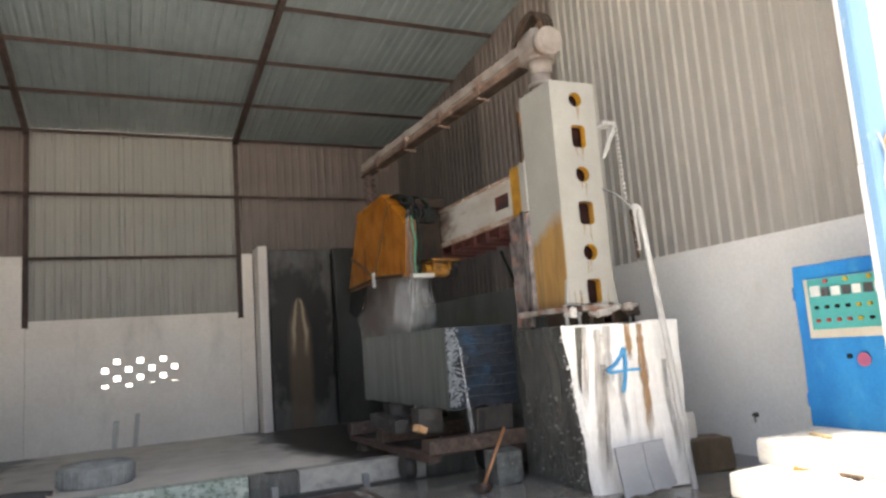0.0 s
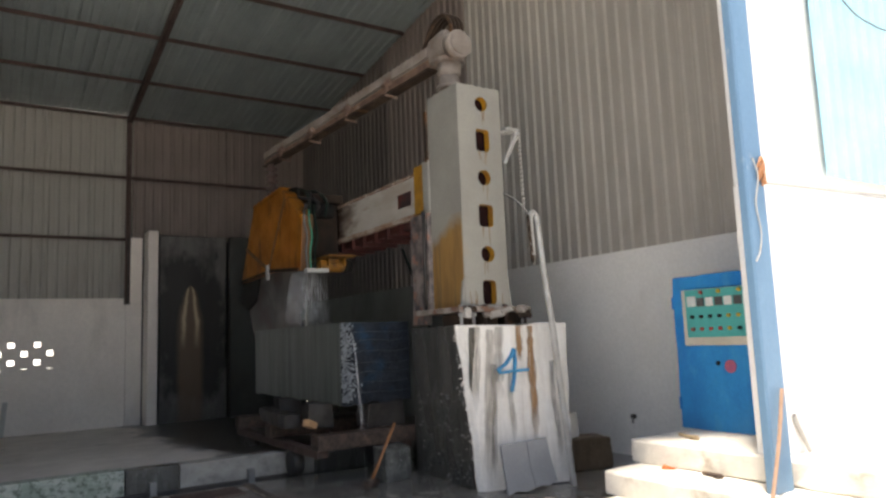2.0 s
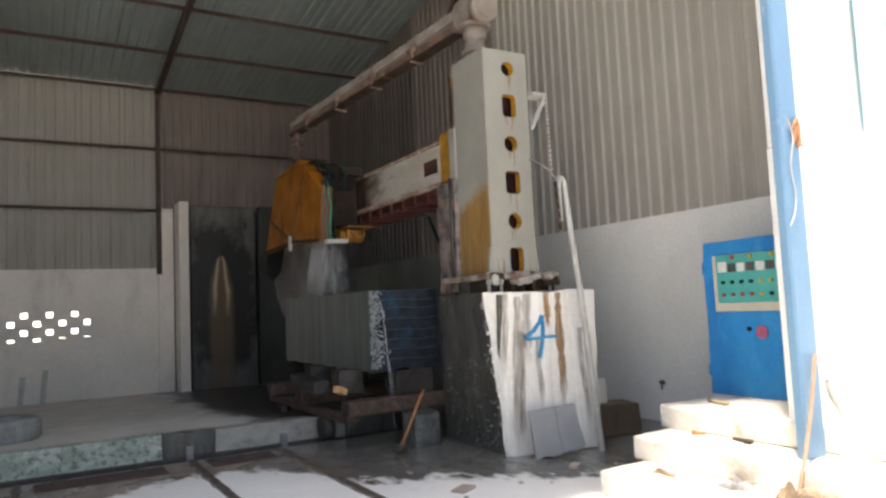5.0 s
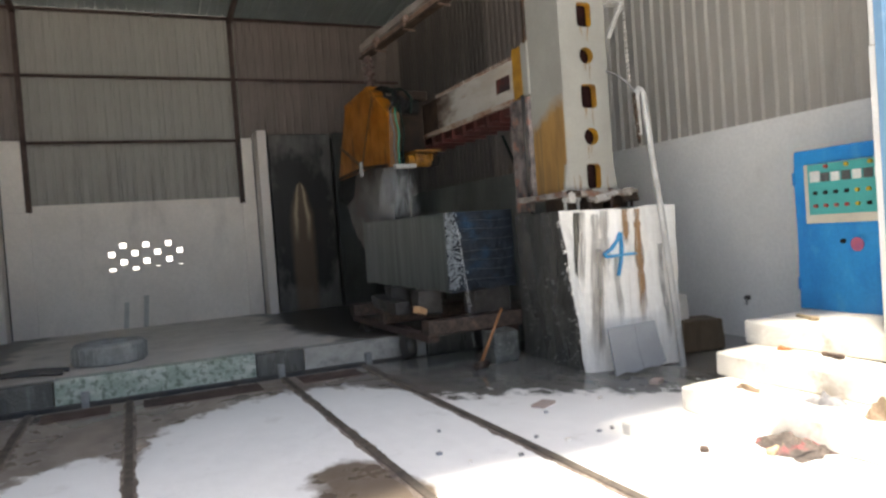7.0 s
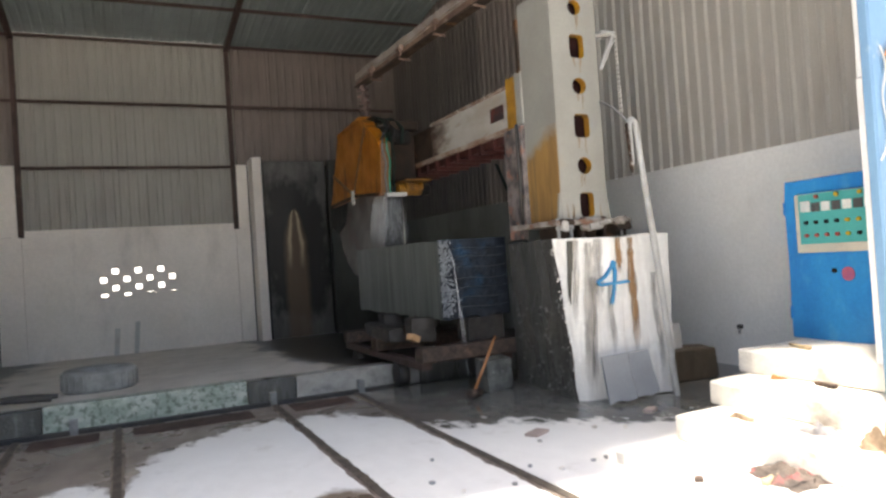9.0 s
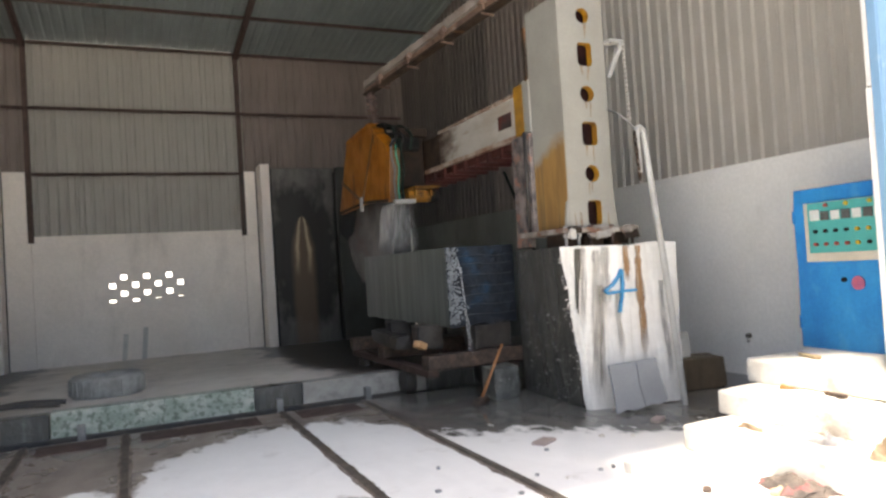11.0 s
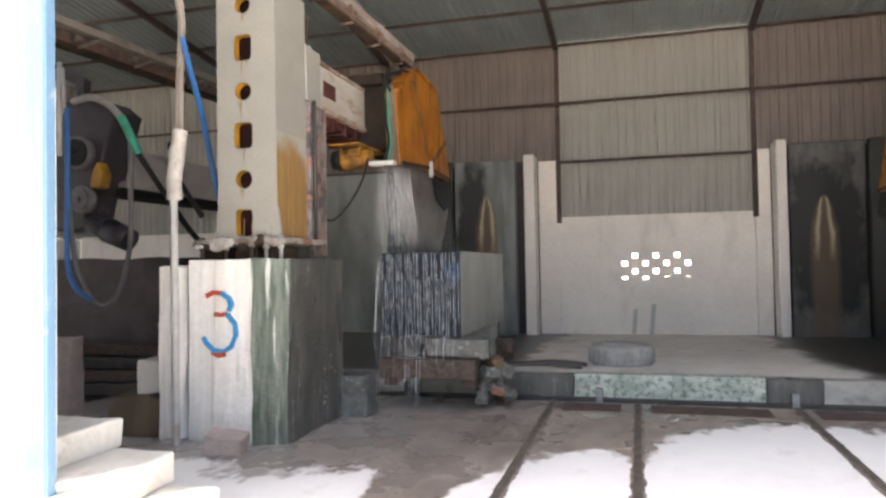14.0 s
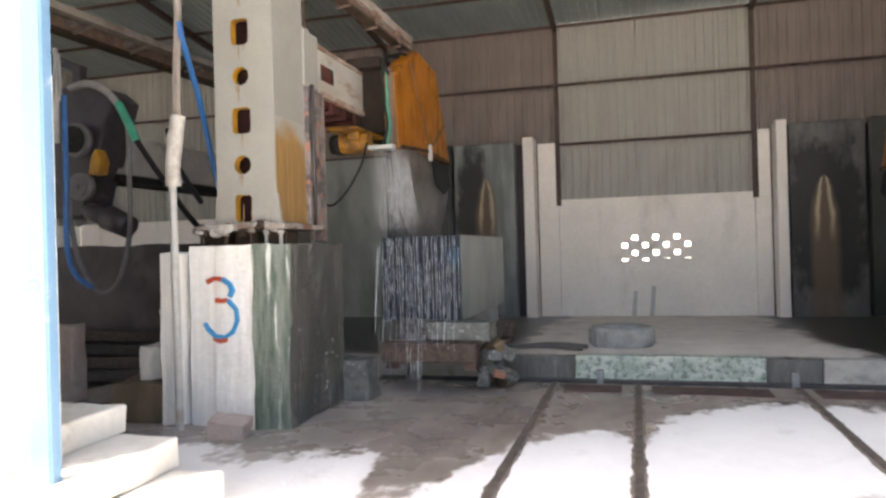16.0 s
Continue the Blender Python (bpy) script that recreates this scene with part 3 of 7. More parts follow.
def hewn(bm, outline0, outline1, z0, z1, mis, steps=10, rows=10, amount=0.02, seed=0.0):
    """A rough stone block whose outline goes from outline0 at z0 to outline1 at z1; mis: a material per side, then the top's."""
    n = len(outline0)
    fs = []
    for k in range(n):
        a0, b0 = Vector((*outline0[k], z0)), Vector((*outline0[(k + 1) % n], z0))
        a1, b1 = Vector((*outline1[k], z1)), Vector((*outline1[(k + 1) % n], z1))
        grid = [[bm.verts.new((a0.lerp(b0, i / steps)).lerp(a1.lerp(b1, i / steps), j / rows)) for i in range(steps + 1)] for j in range(rows + 1)]
        for j in range(rows):
            for i in range(steps):
                f = bm.faces.new((grid[j][i], grid[j][i + 1], grid[j + 1][i + 1], grid[j + 1][i]))
                f.material_index = mis[k]
                fs.append(f)
    top = [bm.verts.new((*p, z1)) for p in outline1]
    f = bm.faces.new(top)
    f.material_index = mis[n]
    bmesh.ops.subdivide_edges(bm, edges=f.edges[:], cuts=steps - 1, use_grid_fill=False)
    bmesh.ops.remove_doubles(bm, verts=bm.verts[:], dist=0.001)
    roughen(bm, amount, 3.0, seed)
    roughen(bm, amount * 0.5, 11.0, seed + 9)
    for v in bm.verts:
        v.co.z = max(v.co.z, z0)


def sheet_mesh(name, width, length, mats, pitch=0.2, depth=0.03):
    """Trapezoid-ribbed sheet in x (width) and z (length), ribs along z, facing -y."""
    bm = bmesh.new()
    xs, n = [], round(width / pitch)
    for k in range(n):
        o = k * pitch
        xs += [(o, 0), (o + 0.55 * pitch, 0), (o + 0.68 * pitch, -depth), (o + 0.87 * pitch, -depth)]
    xs.append((n * pitch, 0))
    rows = [[bm.verts.new((x, y, z)) for x, y in xs] for z in (0, length)]
    for k in range(len(xs) - 1):
        bm.faces.new((rows[0][k], rows[0][k + 1], rows[1][k + 1], rows[1][k]))
    return mesh_from(bm, name, mats)


def sheets(parent, origin, along, up, count, width, me):
    """Rows of ribbed sheets as parts of a wall or roof."""
    along, up = Vector(along).normalized(), Vector(up).normalized()
    out = along.cross(up)
    for k in range(count):
        ob = new("sheet", me)
        ob.parent = parent
        o = Vector(origin) + along * width * k + out * (0.004 * (k % 2))
        m = Matrix((along, -out, up)).transposed().to_4x4()
        m.translation = o - parent.location
        ob.matrix_basis = m


# ---- setting ----
D, WR, WL, EAVE, SLOPE, SILL = 17.7, 7.0, -16.4, 7.17, 0.13, 2.8


def roof_z(y):
    return EAVE + SLOPE * (D - y)


def build_setting():
    # ground outside, one sheet to the horizon
    bm = bmesh.new()
    box(bm, -400, 400, -400, 400, -0.6, -0.5)
    solid("ground", bm, M_ground, "pale dusty bare ground around the shed", "ground", "structure")
    # yard and shed floor
    bm = bmesh.new()
    box(bm, WL - 0.2, WR + 0.2, -40, 8.35, -0.4, 0.0)
    solid("floor", bm, M_floor, "concrete floor under white stone dust, wet near the saws", "floor", "structure")
    bm = bmesh.new()
    box(bm, WL - 0.2, WR + 0.2, 8.35, 8.86, -0.45, -0.22)
    solid("channel", bm, M_wetstone, "wet drain channel across the floor", "drain", "structure")
    # raised platform behind the channel, falling towards the back wall
    bm = bmesh.new()
    prism(bm, [(8.86, -0.45), (D + 0.3, -0.45), (D + 0.3, -0.12), (8.86, 0.235)], "x", WL - 0.2, WR + 0.2)
    plat = solid("platform", bm, M_platform, "raised grey concrete platform with dark wet stains", "platform", "structure")
    for x0, x1, mat, up in ((-5.6, -1.75, M_curbpale, 0.01), (-1.75, -0.86, M_wetstone, 0.012), (-0.85, 1.33, M_greencurb, 0.025), (1.34, 1.92, M_wetstone, 0.012), (1.93, 3.6, M_curbpale, 0.01), (3.62, 6.9, M_wetstone, 0.01)):
        bm = bmesh.new()
        box(bm, x0, x1, 8.80, 9.02, -0.06, 0.235 + up, 0.012)
        roughen(bm, 0.008, 5)
        part("curb_slab", bm, mat, plat)
    bm = bmesh.new()
    box(bm, -3.4, 3.4, 8.72, 8.80, -0.10, -0.02, 0.006)
    solid("edge_beam", bm, M_darksteel, "dark steel edge beam along the drain channel", "steel beam", "structure")
    for x in (-0.55, 1.62, 2.75):
        bm = bmesh.new()
        box(bm, x - 0.04, x + 0.04, 8.70, 8.79, -0.22, 0.10, 0.008)
        solid("stub_post", bm, M_stone, "short stub post at the platform's edge", "post", group="stub posts")
    # Dark slots before the channel, put in as flat plates instead of recesses.
    for x0, x1 in ((-0.92, -0.28), (0.04, 1.26), (1.70, 2.42)):
        bm = bmesh.new()
        box(bm, x0, x1, 7.84, 8.28, -0.05, 0.006, 0.004)
        solid("channel_cover", bm, M_rust, "dark rust-coloured plate standing in for a slot in the floor", "drain cover", group="drain covers")
    # rails sunk into the floor
    for x in (-1.05, -0.10, 1.56, 2.56):
        bm = bmesh.new()
        prism(bm, [(x - 0.035, -0.02), (x + 0.035, -0.02), (x + 0.03, 0.022), (x - 0.03, 0.022)], "y", 0.8, 8.32)
        rail = solid("floor_rail", bm, M_railmud, "rusty steel rail set in the floor", "rail", "structure", "floor rails")
        bm = bmesh.new()
        for sx in (-1, 1):
            rows = []
            for k in range(160):
                y = 0.9 + k * 0.0462
                w = 0.006 + 0.028 * max(0.0, 0.3 + 0.8 * noise.noise(Vector((x * 3 + sx, y * 4.0, 1.0))) + 0.7 * noise.noise(Vector((x, y * 19, sx * 2.0))))
                rows.append([bm.verts.new((x + sx * a, y, z)) for a, z in ((0.02, 0.012), (0.036 + w * 0.5, 0.009), (0.037 + w, 0.001), (0.037 + w, -0.03), (0.02, -0.03))])
            for r0, r1 in zip(rows, rows[1:]):
                for q in range(5):
                    bm.faces.new((r0[q], r0[(q + 1) % 5], r1[(q + 1) % 5], r1[q]))
        bmesh.ops.recalc_face_normals(bm, faces=bm.faces[:])
        part("mud_edge", bm, M_mud, rail)

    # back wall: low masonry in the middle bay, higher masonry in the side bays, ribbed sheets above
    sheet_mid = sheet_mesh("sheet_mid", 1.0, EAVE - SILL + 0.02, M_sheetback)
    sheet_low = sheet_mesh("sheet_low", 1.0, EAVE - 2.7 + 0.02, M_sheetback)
    sheet_high = sheet_mesh("sheet_high", 1.0, EAVE - 4.2, M_sheetdirtydim)
    wall = thing("wall_north", (0, D, 0), "back wall of masonry with cream ribbed sheets above", "wall", kind="structure")
    gx0, gz0, pw, rh = -0.49, 1.135, 0.245, 0.19
    bm = bmesh.new()
    # middle-bay masonry round the pierced blocks
    x0, x1, t = -1.95, 2.62, 0.23
    gx1, gz1 = gx0 + 7 * pw, gz0 + 4 * rh
    box(bm, x0, gx0, D, D + t, -0.4, SILL)
    box(bm, gx1, x1, D, D + t, -0.4, SILL)
    box(bm, gx0, gx1, D, D + t, -0.4, gz0)
    box(bm, gx0, gx1, D, D + t, gz1, SILL)
    for k in range(7):
        for r in range(4):
            a, b2 = gx0 + k * pw, gz0 + r * rh
            if (k + r) % 2 == 0:
                low = 0.036 if r else 0.09
                box(bm, a, a + 0.055, D, D + t, b2, b2 + rh)
                box(bm, a + pw - 0.055, a + pw, D, D + t, b2, b2 + rh)
                box(bm, a + 0.055, a + pw - 0.055, D, D + t, b2 + rh - 0.036, b2 + rh)
                box(bm, a + 0.055, a + pw - 0.055, D, D + t, b2, b2 + low)
                if r == 0 and k > 3:
                    box(bm, a + 0.055, a + pw - 0.055, D + 0.12, D + t, b2 + low, b2 + low + 0.05)
            else:
                box(bm, a, a + pw, D, D + t, b2, b2 + rh)
    part("dado", bm, M_backplaster, wall, "plastered low wall pierced by square ventilation holes")
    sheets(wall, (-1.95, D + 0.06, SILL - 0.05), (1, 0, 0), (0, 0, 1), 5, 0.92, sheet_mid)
    for a, b2 in ((2.62, WR), (-6.5, -1.95), (-9.2, -6.5), (WL, -9.2)):
        bm = bmesh.new()
        h = 4.2 if a > -10 else 2.7
        box(bm, a, b2, D - 0.1, D + 0.2, -0.4, h, 0.02)
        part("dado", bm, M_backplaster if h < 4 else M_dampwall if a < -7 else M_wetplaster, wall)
        n = math.ceil((b2 - a) / 1.0)
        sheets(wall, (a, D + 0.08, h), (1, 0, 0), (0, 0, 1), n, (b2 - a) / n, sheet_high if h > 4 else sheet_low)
    # daylight behind the pierced blocks
    bm = bmesh.new()
    box(bm, -2.5, 3.2, D + 3.0, D + 3.1, 0.4, 3.6)
    solid("backdrop", bm, M_daylight, "bright daylight behind the pierced wall", "backdrop", "structure")

    # steel posts, girts, rafters and purlins
    def beam_bar(name, p0, p1, w, label, parent=None):
        bm = bmesh.new()
        p0, p1 = Vector(p0), Vector(p1)
        d = (p1 - p0)
        q = d.to_track_quat("Z", "Y").to_matrix().to_4x4()
        mm = Matrix.Translation((p0 + p1) / 2) @ q
        tmp = bmesh.new()
        l = d.length / 2
        box(tmp, -w / 2, w / 2, -w * 0.15, w * 0.15, -l, l)
        box(tmp, -w / 2, -w / 2 + w * 0.25, -w * 0.6, w * 0.6, -l, l)
        box(tmp, w / 2 - w * 0.25, w / 2, -w * 0.6, w * 0.6, -l, l)
        remap = {v: bm.verts.new(mm @ v.co) for v in tmp.verts}
        for f in tmp.faces:
            bm.faces.new([remap[v] for v in f.verts])
        tmp.free()
        return solid(name, bm, M_rust, label, "steel frame", "structure")

    for x in (-10.9, -6.4, -1.92, 2.62):
        beam_bar("wall_post", (x, D - 0.07, 2.65), (x, D - 0.07, roof_z(D) - 0.05), 0.10, "rusty steel wall post")
        beam_bar("rafter", (x, D - 0.05, roof_z(D) - 0.14), (x, 2.6, roof_z(2.6) - 0.14), 0.11, "rusty steel rafter")
    for a, b2 in ((-1.86, 2.56), (2.68, WR - 0.1), (-6.3, -1.98), (WL, -6.5)):
        for z in (5.65, 4.17):
            if z > 5 or a == -1.86 or a < -10:
                beam_bar("wall_girt", (a, D - 0.08, z), (b2, D - 0.08, z), 0.05, "rusty steel wall girt")
    y = D - 0.05
    while y > 2.5:
        beam_bar("purlin", (WL, y, roof_z(y) - 0.05), (WR - 0.02, y, roof_z(y) - 0.05), 0.055, "rusty steel roof purlin")
        y -= 1.9
    # roof: ribbed sheets, ribs run down the slope
    roof = thing("ceiling", (0, 0, 8), "roof of grey-green ribbed steel sheets", "ceiling", kind="structure")
    # the sheets' unseen front ends are ragged, cut to set where sunlight reaches the floor
    n = math.ceil(WR - WL)
    step = (WR - WL) / n + 0.01
    for k in range(n + 1):
        x = WR + 0.2 - step * (k + 0.5)
        front = (3.25 if 1.9 < x < 5.3 else 2.9) + 0.08 * math.sin(x * 2.3) + 0.06 * math.sin(x * 5.1 + 1)
        run = D + 0.3 - front
        rs = sheet_mesh("sheet_roof", 1.0, math.hypot(run, SLOPE * run), M_roof, 0.2, 0.028)
        sheets(roof, (WR + 0.2 - step * k, D + 0.3, roof_z(D + 0.3) + 0.004 * (k % 2)), (-1, 0, 0), (0, -1, SLOPE), 1, 1.0, rs)
    # right wall
    wall = thing("wall_east", (WR, 10, 0), "side wall of white plaster with tall cream ribbed sheets above", "wall", kind="structure")
    bm = bmesh.new()
    box(bm, WR, WR + 0.23, 3.402, 9.3, -0.4, 2.64)
    part("dado", bm, M_plaster, wall, "white plastered low wall with grime near the floor")
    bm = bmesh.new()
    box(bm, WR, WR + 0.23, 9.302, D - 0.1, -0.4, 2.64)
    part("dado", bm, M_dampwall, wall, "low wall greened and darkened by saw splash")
    for k in range(17):
        y0 = D + 0.15 - k
        if y0 < 4.4:
            break
        # Sheets step darker with depth; that falling light is in their colour.
        me = sheet_mesh("sheet_east", 1.0, roof_z(y0 - 1) - 2.58, M_sheetdeep if y0 > 13.8 else M_sheetdirtydim if y0 > 9.9 else M_sheet)
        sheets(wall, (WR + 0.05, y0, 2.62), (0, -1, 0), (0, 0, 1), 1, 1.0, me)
    # pale pier at the front end of the right wall
    bm = bmesh.new()
    box(bm, WR - 0.10, WR, 3.3, 4.32, 0.0, 2.78, 0.015)
    part("pier", bm, M_plaster, wall)
    # far left wall
    wall = thing("wall_west", (WL, 10, 0), "far side wall of plaster and ribbed sheets", "wall", kind="structure")
    bm = bmesh.new()
    box(bm, WL - 0.23, WL, 2.0, D - 0.1, -0.4, 2.64)
    part("dado", bm, M_plaster, wall)
    me = sheet_mesh("sheet_west", 1.0, 7.4, M_sheetback)
    sheets(wall, (WL + 0.03, 2.2, 2.645), (0, 1, 0), (0, 0, 1), 16, 1.0, me)

    # front wings beside the opening: white masonry below, pale blue sheets above
    for name, a, b2 in (("wall_south_east", 5.06, 12.0), ("wall_south_west", -12.0, -3.40)):
        wall = thing(name, ((a + b2) / 2, 3.2, 0), "sunlit front wall, white masonry below pale blue ribbed sheets", "wall", kind="structure")
        bm = bmesh.new()
        box(bm, a, b2, 3.2, 3.40, -0.5, 2.72)
        part("masonry", bm, M_frontwhite, wall)
        me = sheet_mesh("sheet_front", 1.0, 6.2, M_bluesheet)
        n = int(b2 - a)
        sheets(wall, (a + (1.14 if a > 0 else 0), 3.24, 2.88 if a > 0 else 2.70), (1, 0, 0), (0, 0, 1), n - (1 if a > 0 else 0), 1.0, me)
        bm = bmesh.new()
        box(bm, a, b2, 3.30, 3.39, 2.73, 9.0)
        part("lining", bm, M_frontwhite, wall)
    # blue front posts
    for name, x0, x1 in (("front_post_east", 4.72, 4.955), ("front_post_west", -3.29, -3.135)):
        post = thing(name.rsplit("_", 1)[0], ((x0 + x1) / 2, 3.12, 0), "tall pale blue painted steel post at the shed's opening", "post", "front posts")
        bm = bmesh.new()
        box(bm, x0, x1, 3.06, 3.13, 0, 9.0, 0.008)
        part("section", bm, M_bluepaint, post)
        bm = bmesh.new()
        box(bm, *((x0 + 0.012, x0 + 0.04) if x0 > 0 else (x1 - 0.04, x1 - 0.012)), 3.054, 3.0595, 0, 9.0)
        part("edge_strip", bm, M_bluepaint, post)
        if x0 > 0:
            bm = bmesh.new()
            for k in range(9):
                a = random.uniform(-1, 1)
                tube(bm, [(4.955, 3.05, 2.66 + 0.018 * k), (4.90 + 0.03 * a, 3.03, 2.70 + 0.02 * k), (4.87 + 0.04 * a, 3.04, 2.64 + 0.02 * k)], 0.009, 6)
            part("rope_tie", bm, M_freshwood, post, "frayed orange rope tied round the post")
            bm = bmesh.new()
            tube(bm, [(4.81, 3.045, 2.85), (4.84, 3.035, 2.7), (4.80, 3.045, 2.50), (4.83, 3.045, 2.29), (4.80, 3.045, 2.15), (4.73, 3.04, 2.06)], 0.006, 6)
            part("loose_string", bm, M_galv, post)
    bm = bmesh.new()
    for k, z in enumerate((1.42, 1.47, 1.52)):
        box(bm, -3.26 - 0.008 * k, -3.21 + 0.006 * k, 3.054, 3.0598, z, z + 0.02)
    solid("scribble", bm, M_hosegrey, "faint unreadable marks on the blue post", "marking")

    # steps up to the control landings
    def steps(sign, xs, y0, y1, wall_x):
        stair = thing("concrete_steps", (xs[0], y1, 0), "worn whitewashed concrete steps rising to a landing", "steps", group="steps to the controls", kind="structure")
        for k, x in enumerate(xs):
            bm = bmesh.new()
            a, b2 = sorted((x, wall_x))
            yy = y1 - 0.12 * (2 - k) * (1 if sign > 0 else 0.3)
            box(bm, a, b2, y0, yy, 0.2 * k, 0.2 * (k + 1), 0.02)
            bmesh.ops.subdivide_edges(bm, edges=[e for e in bm.edges if e.calc_length() > 0.5], cuts=16)
            roughen(bm, 0.016, 6, k)
            for v in bm.verts:
                v.co.z = max(v.co.z, 0.2 * k)
            part("step", bm, M_stair, stair)

    steps(1, (4.03, 4.54, 5.02), 2.0, 4.68, WR)
    steps(-1, (-2.72, -3.08, -3.53), 1.6, 4.1, -6.4)


def splash_walls():
    for sgn, xs in ((-1, dict(post=(-2.70, -2.44), pil=(-2.42, -1.98), pan=(-4.5, -2.95), extra=(-5.5, -4.53))),
                    (1, dict(post=(2.96, 3.18), pil=(2.68, 2.94), pan=(3.26, 4.80), extra=(4.83, 5.7)))):
        bm = bmesh.new()
        box(bm, *xs["post"], 16.95, 17.55, -0.2, 4.31, 0.02)
        solid("concrete_post", bm, M_backplaster, "pale concrete post standing on the platform", "post", "structure", "splash wall posts")
        bm = bmesh.new()
        a, b2 = xs["pil"]
        box(bm, a, b2, 17.585, 17.72, 2.652, 4.22, 0.012)
        box(bm, *((a - 0.075, b2) if sgn > 0 else (a, b2 + 0.055)), 17.585, 17.72, -0.2, 2.65, 0.004)
        solid("pilaster", bm, M_backplaster, "rough plastered pilaster with peeling edge", "pilaster", "structure")
        bm = bmesh.new()
        box(bm, *xs["pan"], 17.2, 17.45, -0.2, 4.25, 0.03)
        mat = splash_material("splash_slab_black", 3.95, 3.05, 0.17, 3.95, 2.2, 1.15, (0.15, 0.142, 0.132)) if sgn > 0 else splash_material("splash_slab_grey", -3.68, 3.38, 0.17, -4.0, 2.6, 0.50, (0.27, 0.29, 0.275))
        solid("splash_slab", bm, mat, "standing stone slab blackened by saw splash with a pale ring", "stone slab", group="splash slabs")
        # Added dark filler: shade of the gap between slab and post.
        bm = bmesh.new()
        a, b2 = sorted((xs["pan"][0 if sgn > 0 else 1], xs["post"][1 if sgn > 0 else 0]))
        box(bm, a, b2, 17.40, 17.58, -0.2, 4.2)
        solid("gap_shade_slab", bm, M_darkblock, "dark filler for the shaded gap between the slab and the post", "stone slab", "structure")
        bm = bmesh.new()
        box(bm, *xs["extra"], 17.0, 17.2, -0.2, 4.25, 0.03)
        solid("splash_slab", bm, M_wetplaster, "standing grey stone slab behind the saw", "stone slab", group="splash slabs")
    # props against the back wall
    for x, h in ((-0.16, 0.62), (0.26, 0.74)):
        bm = bmesh.new()
        obox(bm, (x, D - 0.12, -0.12 + h / 2), (0.10, 0.06, h), (4, 5, 0), 0.008)
        solid("short_plank", bm, M_concrete, "short grey plank leaning on the back wall", "plank", group="leaning planks")
    # tyre
    bm = bmesh.new()
    prof = [(0.24, -0.11), (0.30, -0.14), (0.42, -0.14), (0.45, -0.10), (0.455, 0.0), (0.45, 0.10), (0.42, 0.14), (0.30, 0.14), (0.24, 0.11), (0.25, 0.0)]
    n = 40
    rings = [[bm.verts.new((-0.32 + r * math.cos(2 * math.pi * k / n), 10.35 + r * math.sin(2 * math.pi * k / n), 0.315 + z)) for r, z in prof] for k in range(n)]
    for k in range(n):
        for j in range(len(prof)):
            f = bm.faces.new((rings[k][j], rings[(k + 1) % n][j], rings[(k + 1) % n][(j + 1) % len(prof)], rings[k][(j + 1) % len(prof)]))
            f.smooth = True
    tyre = thing("old_tyre", (-0.32, 10.35, 0.175), "dust-covered old tyre lying flat on the platform", "tyre")
    part("casing", bm, M_rubber, tyre)
    bm = bmesh.new()
    for k in range(28):
        a = 2 * math.pi * k / 28
        obox(bm, (-0.32 + 0.455 * math.cos(a), 10.35 + 0.455 * math.sin(a), 0.315), (0.016, 0.05, 0.2), (0, 0, math.degrees(a)))
    part("tread", bm, M_rubber, tyre)


M_mud = surf("dried_mud", (0.30, 0.25, 0.21), (0.13, 0.10, 0.085), 6, rough=0.85, bump=0.4, world_space=True)
build_setting()
splash_walls()


# ---- the block saws ----
def plate_with_holes(bm, x0, x1, y, z0, z1, holes, depth, mi_plate=0, mi_rim=1):
    """Front plate facing -y with round or square holes (kind, cx, cz, w, h) stacked in z, and their rims."""
    edges = [z0] + [(a[2] + b[2]) / 2 for a, b in zip(holes, holes[1:])] + [z1]
    for (kind, cx, cz, w, h), a, b in zip(holes, edges, edges[1:]):
        angs = [2 * math.pi * k / 40 for k in range(40)]
        angs += [math.atan2(sz - cz, sx - cx) % (2 * math.pi) for sx in (x0, x1) for sz in (a, b)]
        angs = sorted(set(round(t, 5) for t in angs))
        outer, inner, deep = [], [], []
        for t in angs:
            c, s = math.cos(t), math.sin(t)
            ro = min(((x1 - cx) / c if c > 1e-6 else (x0 - cx) / c if c < -1e-6 else 1e9), ((b - cz) / s if s > 1e-6 else (a - cz) / s if s < -1e-6 else 1e9))
            if kind == "round":
                ri = w / 2
            else:
                p = 6
                ri = 1 / ((abs(c) / (w / 2)) ** p + (abs(s) / (h / 2)) ** p) ** (1 / p)
            outer.append(bm.verts.new((cx + ro * c, y, cz + ro * s)))
            inner.append(bm.verts.new((cx + ri * c, y, cz + ri * s)))
            deep.append(bm.verts.new((cx + ri * c, y + depth, cz + ri * s)))
        n = len(angs)
        for k in range(n):
            j = (k + 1) % n
            bm.faces.new((outer[k], outer[j], inner[j], inner[k])).material_index = mi_plate
            bm.faces.new((inner[k], inner[j], deep[j], deep[k])).material_index = mi_rim


